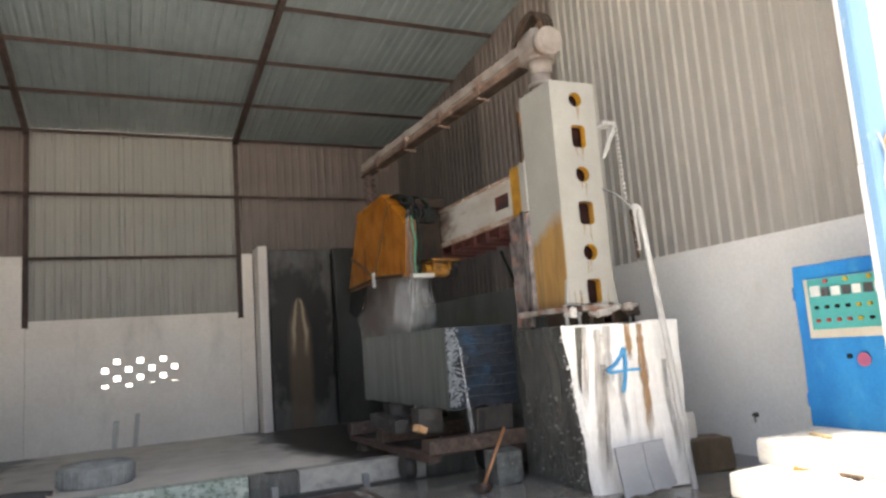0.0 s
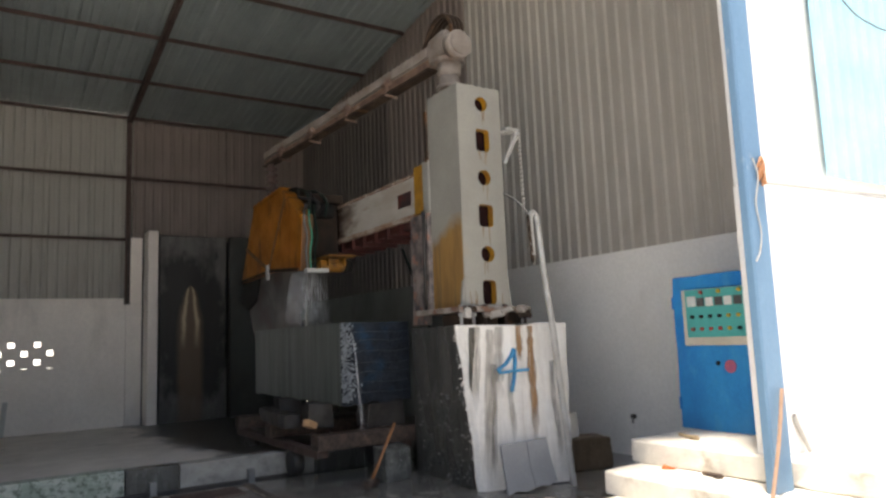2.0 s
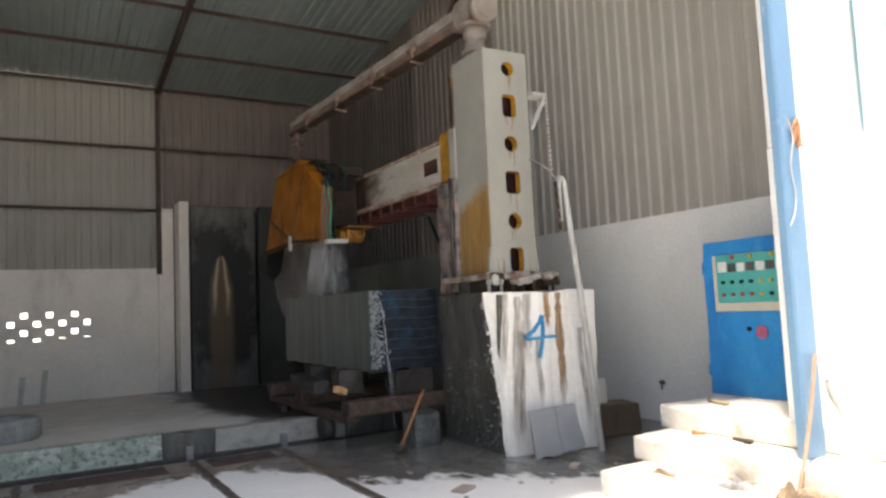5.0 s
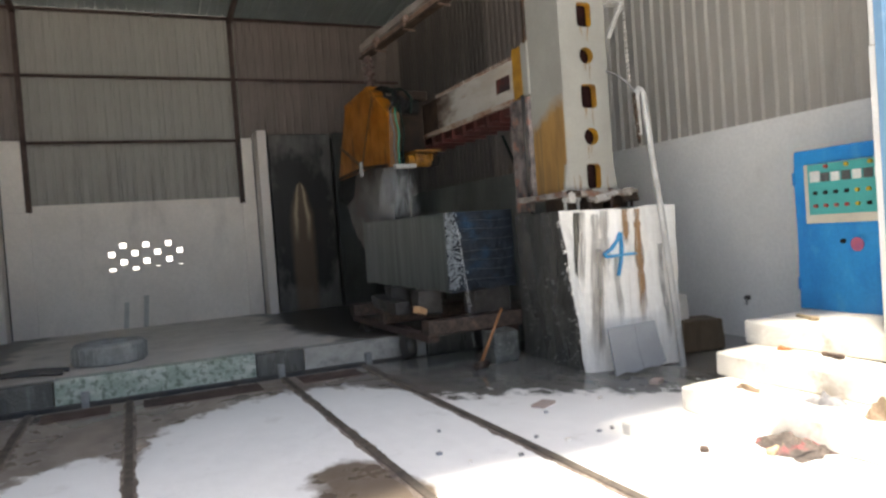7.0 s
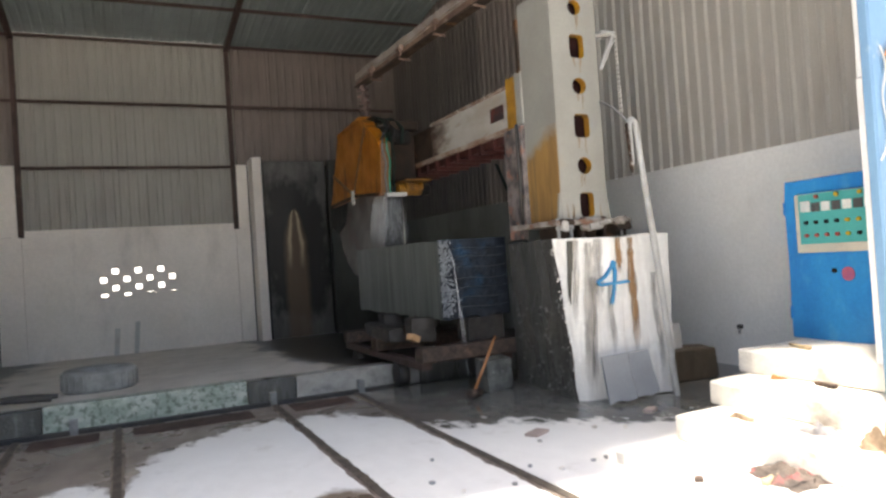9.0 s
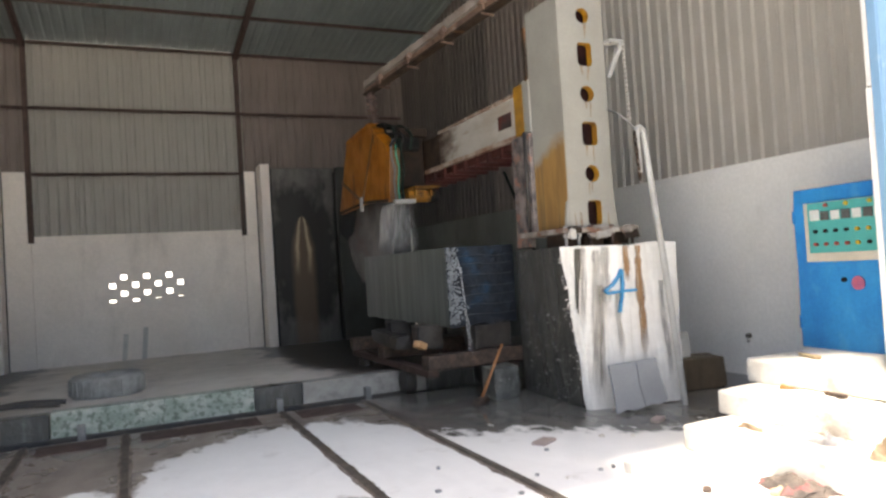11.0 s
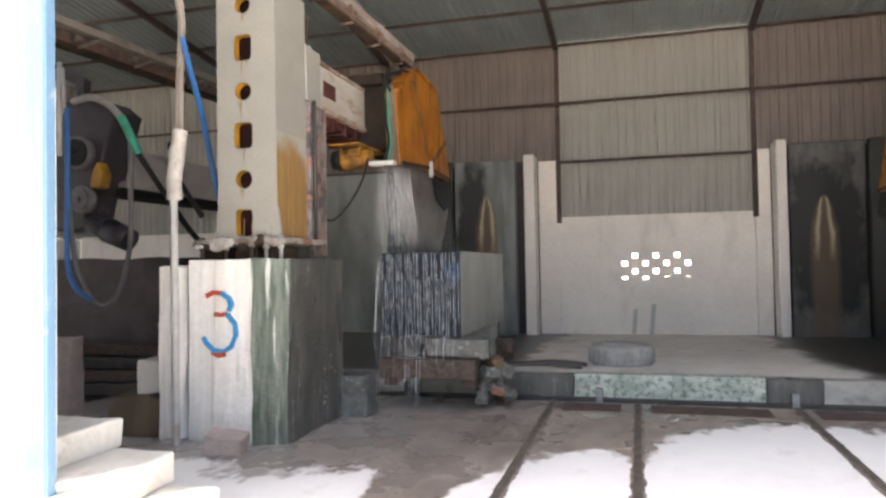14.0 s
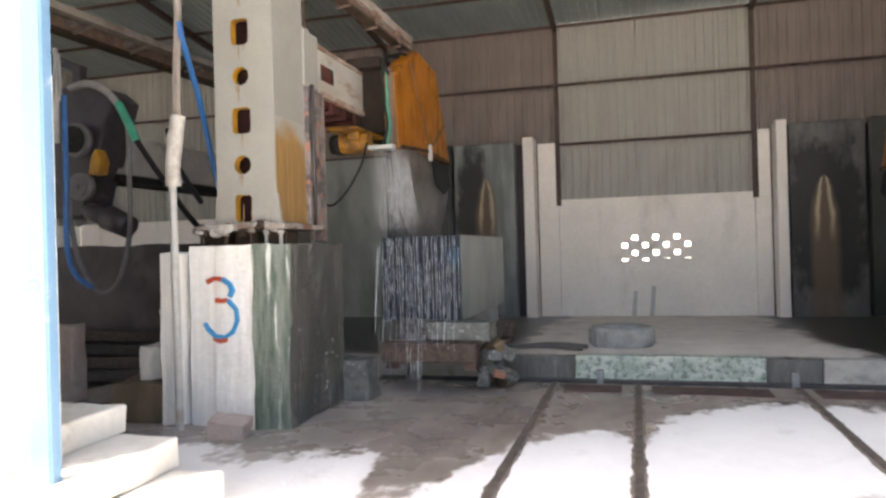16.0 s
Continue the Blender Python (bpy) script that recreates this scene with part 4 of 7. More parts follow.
def strokes(name, lines, y_of, width, mat, parent, label):
    """Hand-painted strokes, each a thin ribbon on a front face."""
    for pts in lines:
        bm = bmesh.new()
        pts = [Vector(p) for p in pts]
        fine = []
        for a, b in zip(pts, pts[1:]):
            fine += [a.lerp(b, k / 4) for k in range(4)]
        fine.append(pts[-1])
        rows = []
        for i, p in enumerate(fine):
            d = (fine[min(i + 1, len(fine) - 1)] - fine[max(i - 1, 0)]).normalized()
            w = width / 2 * (0.85 + 0.3 * noise.noise(Vector((p.x * 9, p.y * 9, 1.0))))
            n = Vector((-d.y, d.x)) * w
            y = y_of(p.x)
            rows.append([bm.verts.new((q.x, yy, q.y)) for q, yy in ((p + n, y - 0.02), (p - n, y - 0.02), (p - n, y + 0.02), (p + n, y + 0.02))])
        for r0, r1 in zip(rows, rows[1:]):
            for k in range(4):
                bm.faces.new((r0[k], r0[(k + 1) % 4], r1[(k + 1) % 4], r1[k]))
        bm.faces.new(rows[0][::-1])
        bm.faces.new(rows[-1])
        bmesh.ops.recalc_face_normals(bm, faces=bm.faces[:])
        part(name, bm, mat, parent, label)


def drips(parent, name, xs, y_of, z0, z1, down, count, width, mat, seed):
    """Run-off streaks: tapering ribbons on a front face, from z0 down (or up) by a varying length."""
    rnd = random.Random(seed)
    for k in range(count):
        bm = bmesh.new()
        x = rnd.uniform(*xs)
        ln = (z1 - z0) * rnd.uniform(0.25, 1.0)
        w = width * rnd.uniform(0.3, 1.2)
        rows = []
        for i in range(9):
            t = i / 8
            z = z0 + ln * t if not down else z1 - ln * t
            ww = w * (1 - t) ** 0.7 * (0.8 + 0.5 * noise.noise(Vector((k * 3.1, t * 5, seed)))) + 0.001
            xx = x + 0.012 * noise.noise(Vector((k * 1.7, t * 2.5, seed + 4)))
            y = y_of(xx, z)
            rows.append([bm.verts.new((xx + a, y + b, z)) for a, b in ((-ww / 2, -0.0035), (ww / 2, -0.0035), (ww / 2, 0.01), (-ww / 2, 0.01))])
        for r0, r1 in zip(rows, rows[1:]):
            for q in range(4):
                bm.faces.new((r0[q], r0[(q + 1) % 4], r1[(q + 1) % 4], r1[q]))
        bmesh.ops.recalc_face_normals(bm, faces=bm.faces[:])
        part(name, bm, mat, parent)


def saw_machine(xc, y0, s, beam_z, hw):
    """Column, sliding beam and boom. s: the side on which the blade hangs (+1 or -1 in x)."""
    X = lambda u: xc + s * u

    def B(bm, u0, u1, a, b, z0, z1, bev=0.0, mi=0):
        x0, x1 = sorted((X(u0), X(u1)))
        box(bm, x0, x1, a, b, z0, z1, bev, mi)

    top = 4.47
    m = thing("block_saw", (xc, y0 + 0.3, 1.66), "white steel single-column block cutting saw with yellow details", "stone saw", "block saws")
    # base plate on packers and bolts
    bm = bmesh.new()
    B(bm, -0.56, 0.45, y0 - 0.08, y0 + 0.85, 1.862, 1.92, 0.010)
    bmesh.ops.subdivide_edges(bm, edges=[e for e in bm.edges if e.calc_length() > 0.3], cuts=14, use_grid_fill=True)
    roughen(bm, 0.014, 9, xc)
    plate = part("base_plate", bm, M_rustwhite, m, "chipped steel base plate crusted with slurry")
    for u in (-0.50, -0.22, 0.06, 0.22, 0.38):
        bm = bmesh.new()
        x = X(u)
        rod(bm, (x, y0 - 0.02, 1.66), (x, y0 - 0.02, 1.94), 0.018, n=8)
        rod(bm, (x, y0 - 0.02, 1.915), (x, y0 - 0.02, 1.94), 0.034, n=6)
        rod(bm, (x, y0 - 0.02, 1.815), (x, y0 - 0.02, 1.855), 0.036, n=6)
        part("anchor_bolt", bm, M_rust if u < 0.2 else M_galv, plate)
    rnd = random.Random(int(abs(xc) * 10))
    for k in range(9):
        bm = bmesh.new()
        u, w = rnd.uniform(-0.52, 0.40), rnd.uniform(0.07, 0.22)
        obox(bm, (X(u), y0 - 0.085 + rnd.uniform(-0.01, 0.02), 1.875 + rnd.uniform(-0.05, 0.03)), (w, 0.05, rnd.uniform(0.05, 0.11)), (rnd.uniform(-15, 15), rnd.uniform(-14, 14), 0), 0.012)
        bmesh.ops.subdivide_edges(bm, edges=bm.edges[:], cuts=2, use_grid_fill=True)
        roughen(bm, 0.022, 14, k + xc)
        part("slurry_lump", bm, (M_rustwhite, M_wrap, M_beamend)[k % 3], plate)
    for u, w in ((-0.40, 0.22), (-0.04, 0.24), (0.28, 0.2)):
        bm = bmesh.new()
        obox(bm, (X(u), y0 + 0.20, 1.775), (w, 0.34, 0.16), (0, 4, 10 * u), 0.02)
        roughen(bm, 0.03, 8, u)
        part("packer", bm, M_beamend, plate)
    # column: plates round a hollow core; a dark maroon sheet paints its inner shade
    bm = bmesh.new()
    holes = [("square", xc + 0.03 * -s, 2.08, 0.185, 0.27), ("round", xc + 0.03 * -s, 2.51, 0.185, 0), ("square", xc + 0.03 * -s, 2.95, 0.2, 0.26),
             ("round", xc + 0.03 * -s, 3.39, 0.18, 0), ("square", xc + 0.03 * -s, 3.83, 0.19, 0.26), ("round", xc + 0.03 * -s, 4.26, 0.17, 0)]
    x0, x1 = xc - hw, xc + hw
    plate_with_holes(bm, x0, x1, y0, 1.92, top, holes, 0.09)
    bmesh.ops.remove_doubles(bm, verts=bm.verts[:], dist=0.0005)
    yb = y0 + 0.65
    column = part("column", bm, [M_white, M_yellow, M_black], m, "white column plate with yellow-rimmed round and square holes")
    for args, mat in (((x0 - 0.001, x0 + 0.02, y0 + 0.003, yb, 1.92, top), M_white), ((x1 - 0.02, x1 + 0.001, y0 + 0.003, yb, 1.92, top), M_white),
                      ((x0 + 0.02, x1 - 0.02, yb - 0.03, yb, 1.92, top), M_white), ((x0 + 0.02, x1 - 0.02, y0 + 0.003, yb - 0.03, top - 0.03, top), M_white),
                      ((x0 + 0.06, x1 - 0.06, y0 + 0.16, y0 + 0.18, 1.95, top - 0.05), M_hollowshade)):
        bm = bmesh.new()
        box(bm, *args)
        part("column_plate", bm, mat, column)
    # flared foot gussets
    for sx in (-1, 1):
        bm = bmesh.new()
        xe = xc + sx * hw
        prism(bm, [(xe, 1.92), (xe + sx * 0.045, 1.92), (xe + sx * 0.012, 2.2), (xe, 2.3)], "y", y0 + 0.01, y0 + 0.05)
        part("gusset", bm, M_white, m)
    # ochre-painted lower part of the blade-side face
    bm = bmesh.new()
    xf = X(hw + 0.004)
    prism(bm, [(y0 + 0.012, 1.93), (y0 + 0.63, 1.93), (y0 + 0.63, 2.98), (y0 + 0.012, 2.98)], "x", min(xf, xf + s * 0.006), max(xf, xf + s * 0.006))
    part("ochre_patch", bm, M_ochre, m, "ochre primer patch streaked with slurry")
    # guide ways behind the column
    bm = bmesh.new()
    B(bm, hw - 0.10, hw + 0.05, yb + 0.003, yb + 0.10, 1.92, beam_z - 0.02, 0.008)
    B(bm, hw - 0.02, hw + 0.035, yb + 0.10, yb + 0.44, 1.75, beam_z - 0.02, 0.008)
    part("guide_way", bm, M_guide, m, "stained steel guide way, rust and slurry covered")
    bm = bmesh.new()
    B(bm, hw - 0.06, hw + 0.03, yb + 0.003, yb + 0.05, beam_z + 0.60, top - 0.15, 0.006)
    part("guide_way", bm, M_beamend, m)
    bm = bmesh.new()
    rod(bm, (X(hw + 0.075), yb + 0.06, 1.9), (X(hw + 0.075), yb + 0.06, beam_z), 0.022, n=10)
    part("lead_screw", bm, M_darksteel, m)
    # slide block that carries the beam
    bm = bmesh.new()
    B(bm, hw - 0.05, hw + 0.02, yb + 0.0, yb + 0.14, beam_z + 0.0, beam_z + 0.62, 0.008)
    part("slide_cover", bm, M_white, m)
    bm = bmesh.new()
    B(bm, hw - 0.08, hw + 0.012, yb + 0.142, yb + 0.36, beam_z + 0.0, beam_z + 0.60, 0.008)
    part("slide_side", bm, M_yellow if s < 0 else M_white, m, "painted side plate of the beam slide")
    # beam
    ub0, ub1 = -0.30, hw - 0.02
    ya, ym, ye = yb + 0.362, y0 + (3.35 if s < 0 else 4.05), y0 + 5.2
    bm = bmesh.new()
    B(bm, ub0, ub1, ya, ym, beam_z + 0.02, beam_z + 0.50, 0.012)
    beam = part("beam", bm, M_beamwhite, m, "white box beam, rusty below and grimy towards the saw head")
    bm = bmesh.new()
    B(bm, ub0, ub1 - 0.004, ym + 0.002, ye, beam_z + 0.02, beam_z + 0.50, 0.012)
    part("beam_end", bm, M_beamend, m, "dark rusty far end of the beam")
    for a, b in ((ya, ya + 0.55), (ya + 0.58, ya + 1.35), (ya + 1.38, ym)):
        bm = bmesh.new()
        B(bm, ub1 - 0.07, ub1 + 0.01, a, b, beam_z + 0.503, beam_z + 0.545, 0.006)
        part("top_rail", bm, M_beamedge, beam)
    bm = bmesh.new()
    B(bm, ub1 - 0.05, ub1 + 0.02, ya, ye, beam_z - 0.03, beam_z + 0.03, 0.006)
    part("bottom_rail", bm, M_beamedge, beam, "rust-stained lower slide rail")
    bm = bmesh.new()
    B(bm, ub0, ub1 - 0.06, ya, ye - 0.1, beam_z - 0.12, beam_z + 0.015, 0.006)
    for k in range(11):
        B(bm, ub0 + 0.01, ub1 - 0.02, ya + 0.1 + 0.36 * k, ya + 0.15 + 0.36 * k, beam_z - 0.175, beam_z - 0.01)
    part("underside_rack", bm, M_red, beam, "dark red underside of the beam")
    bm = bmesh.new()
    B(bm, ub1 + 0.002, ub1 + 0.008, ya + 0.12, ya + 0.46, beam_z + 0.16, beam_z + 0.34)
    badge = part("maker_plate", bm, M_badge, beam, "small dark red and black plate")
    # boom pivot on top and boom to above the saw head
    bm = bmesh.new()
    px, py = X(0.06), y0 + 0.50
    rod(bm, (px, py, top), (px, py, top + 0.28), 0.12, n=18)
    rod(bm, (px, py, top + 0.10), (px, py, top + 0.15), 0.16, n=18)
    part("pivot_post", bm, M_boom, m)
    flat = lambda x, z: y0
    drips(m, "rust_streak", (xc - hw + 0.03, xc + hw - 0.03), flat, 1.93, 2.16, False, 5, 0.012, M_drip, xc)
    for kind, cx, cz, w, h in holes:
        drips(m, "rust_streak", (cx - w * 0.3, cx + w * 0.3), flat, cz - (h or w) / 2 - 0.22, cz - (h or w) / 2 - 0.002, True, 2, 0.018, M_drip, xc + cz)
    return m, X, yb


def boom(p0, p1, s):
    b = thing("hose_boom", p0, "dusty steel hose boom on a swivel above the column", "boom", "hose booms")
    a, c = Vector(p0), Vector(p1)
    d = (c - a)
    dn = d.normalized()
    bm = bmesh.new()
    rod(bm, a + Vector((0.02, -0.05, -0.36)), a + Vector((0.02, -0.05, -0.20)), 0.13, 0.15, n=20)
    rod(bm, a + Vector((0.02, -0.05, -0.20)), a + Vector((0.02, -0.05, -0.14)), 0.19, n=20)
    obox(bm, a + Vector((0, 0.0, 0.02)), (0.30, 0.42, 0.34), (-6, 0, 0), 0.07)
    rod(bm, a + Vector((0.0, -0.20, -0.03)), a + Vector((0.0, -0.33, -0.03)), 0.17, n=24)
    rod(bm, a + Vector((0.0, -0.33, -0.03)), a + Vector((0.0, -0.345, -0.03)), 0.13, n=24)
    part("swivel", bm, M_boom, b, "round swivel housing")
    side = dn.cross(Vector((0, 0, 1))).normalized()
    upv = side.cross(dn).normalized()

    def girder(p0, p1, w0, h0, w1, h1, mat, name, label=""):
        bm = bmesh.new()
        rings = []
        for k in range(13):
            t = k / 12
            p = Vector(p0).lerp(Vector(p1), t)
            w, hh = w0 + (w1 - w0) * t, h0 + (h1 - h0) * t
            rings.append([bm.verts.new(p + side * sx * w / 2 + upv * sz * hh / 2) for sx, sz in ((-1, -1), (1, -1), (1, 0.75), (0.6, 1), (-0.6, 1), (-1, 0.75))])
        for r0, r1 in zip(rings, rings[1:]):
            for k in range(6):
                bm.faces.new((r0[k], r0[(k + 1) % 6], r1[(k + 1) % 6], r1[k]))
        bm.faces.new(rings[0][::-1])
        bm.faces.new(rings[-1])
        bmesh.ops.recalc_face_normals(bm, faces=bm.faces[:])
        roughen(bm, 0.008, 7)
        part(name, bm, mat, b, label)

    girder(a + dn * 0.1 + upv * 0.08, a + d * 0.99 + upv * 0.07, 0.15, 0.15, 0.13, 0.12, M_boom, "girder", "dusty rounded upper girder")
    girder(a + dn * 0.15 - upv * 0.06, a + d * 1.0 - upv * 0.03, 0.06, 0.14, 0.05, 0.09, M_boomrust, "web", "rust-brown web under the girder")
    girder(a + dn * 0.25 - upv * 0.15, a + d * 1.0 - upv * 0.09, 0.16, 0.03, 0.14, 0.03, M_beamend, "rail_flange", "dark rusty lower flange")
    for t in (0.24, 0.45, 0.66, 0.86):
        bm = bmesh.new()
        p = a + d * t
        r = 0.135 - 0.05 * t
        for sd in (-1, 1):
            q = p + side * 0.09 * sd
            rod(bm, q - upv * 0.02 - dn * 0.07, q - upv * 0.02 + dn * 0.07, 0.045, 0.03, n=12)
            obox(bm, q - upv * 0.06, (0.03, 0.07, 0.15), (0, 0, 0), 0.01)
        rod(bm, p - side * 0.10 - upv * 0.17 + dn * 0.02, p + side * 0.10 - upv * 0.17 + dn * 0.02, 0.016, n=10)
        part("bracket", bm, M_boomrust, b, "rusty steel roller bracket")
    bm = bmesh.new()
    for k in range(4):
        xx = -0.10 + 0.055 * k
        tube(bm, [a + Vector((xx, 0.34, 0.10)), a + Vector((xx, 0.12, 0.34)), a + Vector((xx + 0.02, -0.10, 0.40)), a + Vector((xx + 0.03, -0.24, 0.26)), a + Vector((xx + 0.03, -0.27, 0.02))], 0.026, 7)
    part("hose_loop", bm, M_beamend, b, "bundle of dirty hoses looped over the swivel")
    bm = bmesh.new()
    c2 = c + Vector((0, -0.30, -0.10))
    for k in range(5):
        rod(bm, c2 + Vector((0.03 * ((k % 2) - 0.5), 0.05 - 0.02 * k, -0.02 - 0.11 * k)), c2 + Vector((0.03 * (((k + 1) % 2) - 0.5), 0.03 - 0.02 * k, -0.13 - 0.11 * k)), 0.06 - 0.018 * (k % 2), 0.035, n=9)
        rod(bm, c2 + Vector((-0.09, 0.05 - 0.02 * k, -0.10 - 0.11 * k)), c2 + Vector((0.09, 0.05 - 0.02 * k, -0.085 - 0.11 * k)), 0.028, n=8)
    part("hose_swivel", bm, M_rust, b, "corroded hose connector hanging from the boom's end")
    return b


def saw_head(x, yn, zb, s, up, ln, sh, mo):
    """Blade guard, blade, carriage and motor, built at their first place. x: outer face; s: side that faces the bay; up: guard height."""
    h = thing("saw_head", (x, yn + 1.3, zb), "saw head with dented orange blade guard and yellow motor", "saw head", "saw heads")
    prof = [(yn + 0.07, zb), (yn + ln * 0.47, zb + 0.10), (yn + ln, zb + 0.06), (yn + ln - 0.72, zb + up * 0.96), (yn + 0.80, zb + up), (yn - 0.04, zb + up * sh)]
    t = -s * 0.17
    bm = bmesh.new()
    prism(bm, prof, "x", min(x, x + t), max(x, x + t), 0.018)
    bm.normal_update()
    for f in bm.faces:
        if f.normal.y < -0.6 and abs(f.normal.x) < 0.5:
            f.material_index = 1
    guard = part("blade_guard", bm, [M_guard, M_guardrib], h, "dented orange sheet-metal blade guard")

    def face_bar(p, q, w, name, mat):
        bm = bmesh.new()
        p, q = Vector(p), Vector(q)
        d = (q - p).normalized() * w / 2
        n = Vector((-d.y, d.x))
        prism(bm, [tuple(p + n), tuple(p - n), tuple(q - n), tuple(q + n)], "x", min(x + s * 0.001, x + s * 0.022), max(x + s * 0.001, x + s * 0.022))
        part(name, bm, mat, guard)

    pin = (yn + 1.36, zb + 0.14)
    face_bar(pin, (yn + 0.62, zb + up * 0.84), 0.035, "rib", M_guardrib)
    face_bar(pin, (yn + ln - 0.32, zb + up * 0.45), 0.05, "rib", M_guardrib)
    face_bar((yn + 0.80, zb + up - 0.03), (yn + 0.0, zb + up * sh), 0.05, "rib", M_guard)
    face_bar((yn + 0.82, zb + up - 0.03), (yn + ln - 0.74, zb + up * 0.93), 0.05, "rib", M_guard)
    face_bar((yn + 0.1, zb + 0.02), (yn + 1.3, zb + 0.12), 0.05, "skirt", M_beamend)
    face_bar((yn + 1.3, zb + 0.12), (yn + ln - 0.04, zb + 0.08), 0.04, "skirt", M_beamend)
    bm = bmesh.new()
    obox(bm, (x + s * 0.03, yn + 1.36, zb + 0.10), (0.05, 0.10, 0.24), (0, 0, 0), 0.02)
    part("latch", bm, M_galv, guard, "pale steel latch")
    # blade
    bm = bmesh.new()
    n, r = 96, 1.34
    c = Vector((x + t / 2, yn + 1.38, zb + 0.06))
    ring = []
    for k in range(n):
        a = 2 * math.pi * k / n
        rr = r if k % 4 else r - 0.05
        ring.append((c.y + rr * math.cos(a), c.z + rr * math.sin(a)))
    prism(bm, ring, "x", c.x - 0.005, c.x + 0.005)
    part("saw_blade", bm, M_blade, h, "large wet steel saw blade")
    # near-end hoses
    for k, (m, dx) in enumerate(((M_hosedim, 0.04), (M_hosegreen, 0.09), (M_hosedark, 0.15))):
        bm = bmesh.new()
        xx = x - s * dx
        tube(bm, [(xx - s * 0.03, yn + 0.0, zb + up * 0.70), (xx + 0.02 * (k - 1), yn - 0.05 - 0.02 * k, zb + up * 0.52), (xx - s * 0.03 + 0.02 * k, yn - 0.03, zb + up * 0.36), (xx + 0.02 * k, yn - 0.06 + 0.02 * k, zb + up * 0.2), (xx, yn - 0.10, zb + 0.02)], 0.015 if k != 1 else 0.012, 8)
        part("water_hose", bm, m, h)
    bm = bmesh.new()
    box(bm, min(x + s * 0.06, x - s * 0.26), max(x + s * 0.06, x - s * 0.26), yn - 0.34, yn - 0.22, zb - 0.06, zb - 0.005, 0.01)
    part("nozzle_bar", bm, M_galv, h, "pale water nozzle bar")
    # carriage, motor
    bm = bmesh.new()
    xa, xb = sorted((x - s * 0.28, x - s * 0.72))
    box(bm, xa, xb, yn + 0.35, yn + 1.9, zb + 0.25, zb + up * 0.80, 0.03)
    box(bm, xa - 0.02, xb + 0.02, yn + 0.2, yn + 1.2, zb + up * 0.76, zb + up * 0.86, 0.02)
    part("carriage", bm, M_grease2, h, "dark greasy carriage")
    bm = bmesh.new()
    xm, y0 = x - s * 0.48, yn + mo
    box(bm, xm - 0.20, xm + 0.20, y0 - 0.52, y0 + 0.4, zb + 0.17, zb + 0.195, 0.008)
    for u in (-0.12, 0.12):
        box(bm, xm + u - 0.015, xm + u + 0.015, y0 - 0.34, y0 + 0.0, zb + 0.06, zb + 0.169, 0.004)
    part("motor_plate", bm, M_dirtyyellow, h, "yellow motor plate")
    bm = bmesh.new()
    r = 0.095 if s < 0 else 0.125
    zm = zb + 0.165 - r
    prof = [(0.26, r * 0.94)]
    for k in range(7):
        a = 0.30 + 0.045 * k
        prof += [(a, r * 0.94), (a, r * 1.02), (a + 0.018, r * 1.02), (a + 0.018, r * 0.94)]
    prof.append((0.62, r * 0.94))
    rings = [[bm.verts.new((x - s * u, y0 - 0.2 + q * math.cos(math.pi * n / 10), zm + q * math.sin(math.pi * n / 10))) for n in range(20)] for u, q in prof]
    for r0, r1 in zip(rings, rings[1:]):
        for n in range(20):
            bm.faces.new((r0[n], r0[(n + 1) % 20], r1[(n + 1) % 20], r1[n]))
    bm.faces.new(rings[0])
    bm.faces.new(rings[-1][::-1])
    bmesh.ops.recalc_face_normals(bm, faces=bm.faces[:])
    part("motor", bm, M_dirtyyellow, h, "ribbed dirty yellow electric motor")
    bm = bmesh.new()
    rod(bm, (x - s * 0.62, y0 - 0.2, zm), (x - s * 0.75, y0 - 0.2, zm), r * 1.08, r * 0.9, n=20)
    rod(bm, (x - s * 0.75, y0 - 0.2, zm), (x - s * 0.765, y0 - 0.2, zm), r * 0.5, n=16)
    part("fan_cover", bm, M_black, h)
    bm = bmesh.new()
    box(bm, min(x - s * 0.36, x - s * 0.50), max(x - s * 0.36, x - s * 0.50), y0 - 0.34, y0 - 0.25, zm + r * 0.3, zm + r * 0.95, 0.012)
    part("terminal_box", bm, M_dirtyyellow, h)
    rnd = random.Random(int(x * 100))
    for k in range(5 if s < 0 else 2):
        bm = bmesh.new()
        xx = x - s * (0.06 + 0.08 * k)
        j = lambda a: rnd.uniform(-a, a)
        tube(bm, [(xx, yn + 0.9, zb + up * 0.95), (xx + j(0.06), yn + 0.45 + j(0.08), zb + up * (0.90 + j(0.04))), (xx + j(0.06), yn + 0.12 + j(0.06), zb + up * (0.80 + j(0.04))),
                  (xx + j(0.06), yn - 0.06 + j(0.05), zb + up * (0.70 + j(0.05))), (xx + j(0.05), yn + 0.05 + j(0.08), zb + up * (0.58 + j(0.05)))], 0.018 + 0.006 * (k % 3), 8)
        part("supply_hose", bm, M_hosedark if k % 3 == 1 else M_black, h)
    if s < 0:
        bm = bmesh.new()
        box(bm, x + 0.30, x + 0.62, yn + 0.25, yn + 0.7, zb + up * 0.60, zb + up * 0.78, 0.05)
        roughen(bm, 0.03, 6)
        part("junction_box", bm, M_black, h)
    return h


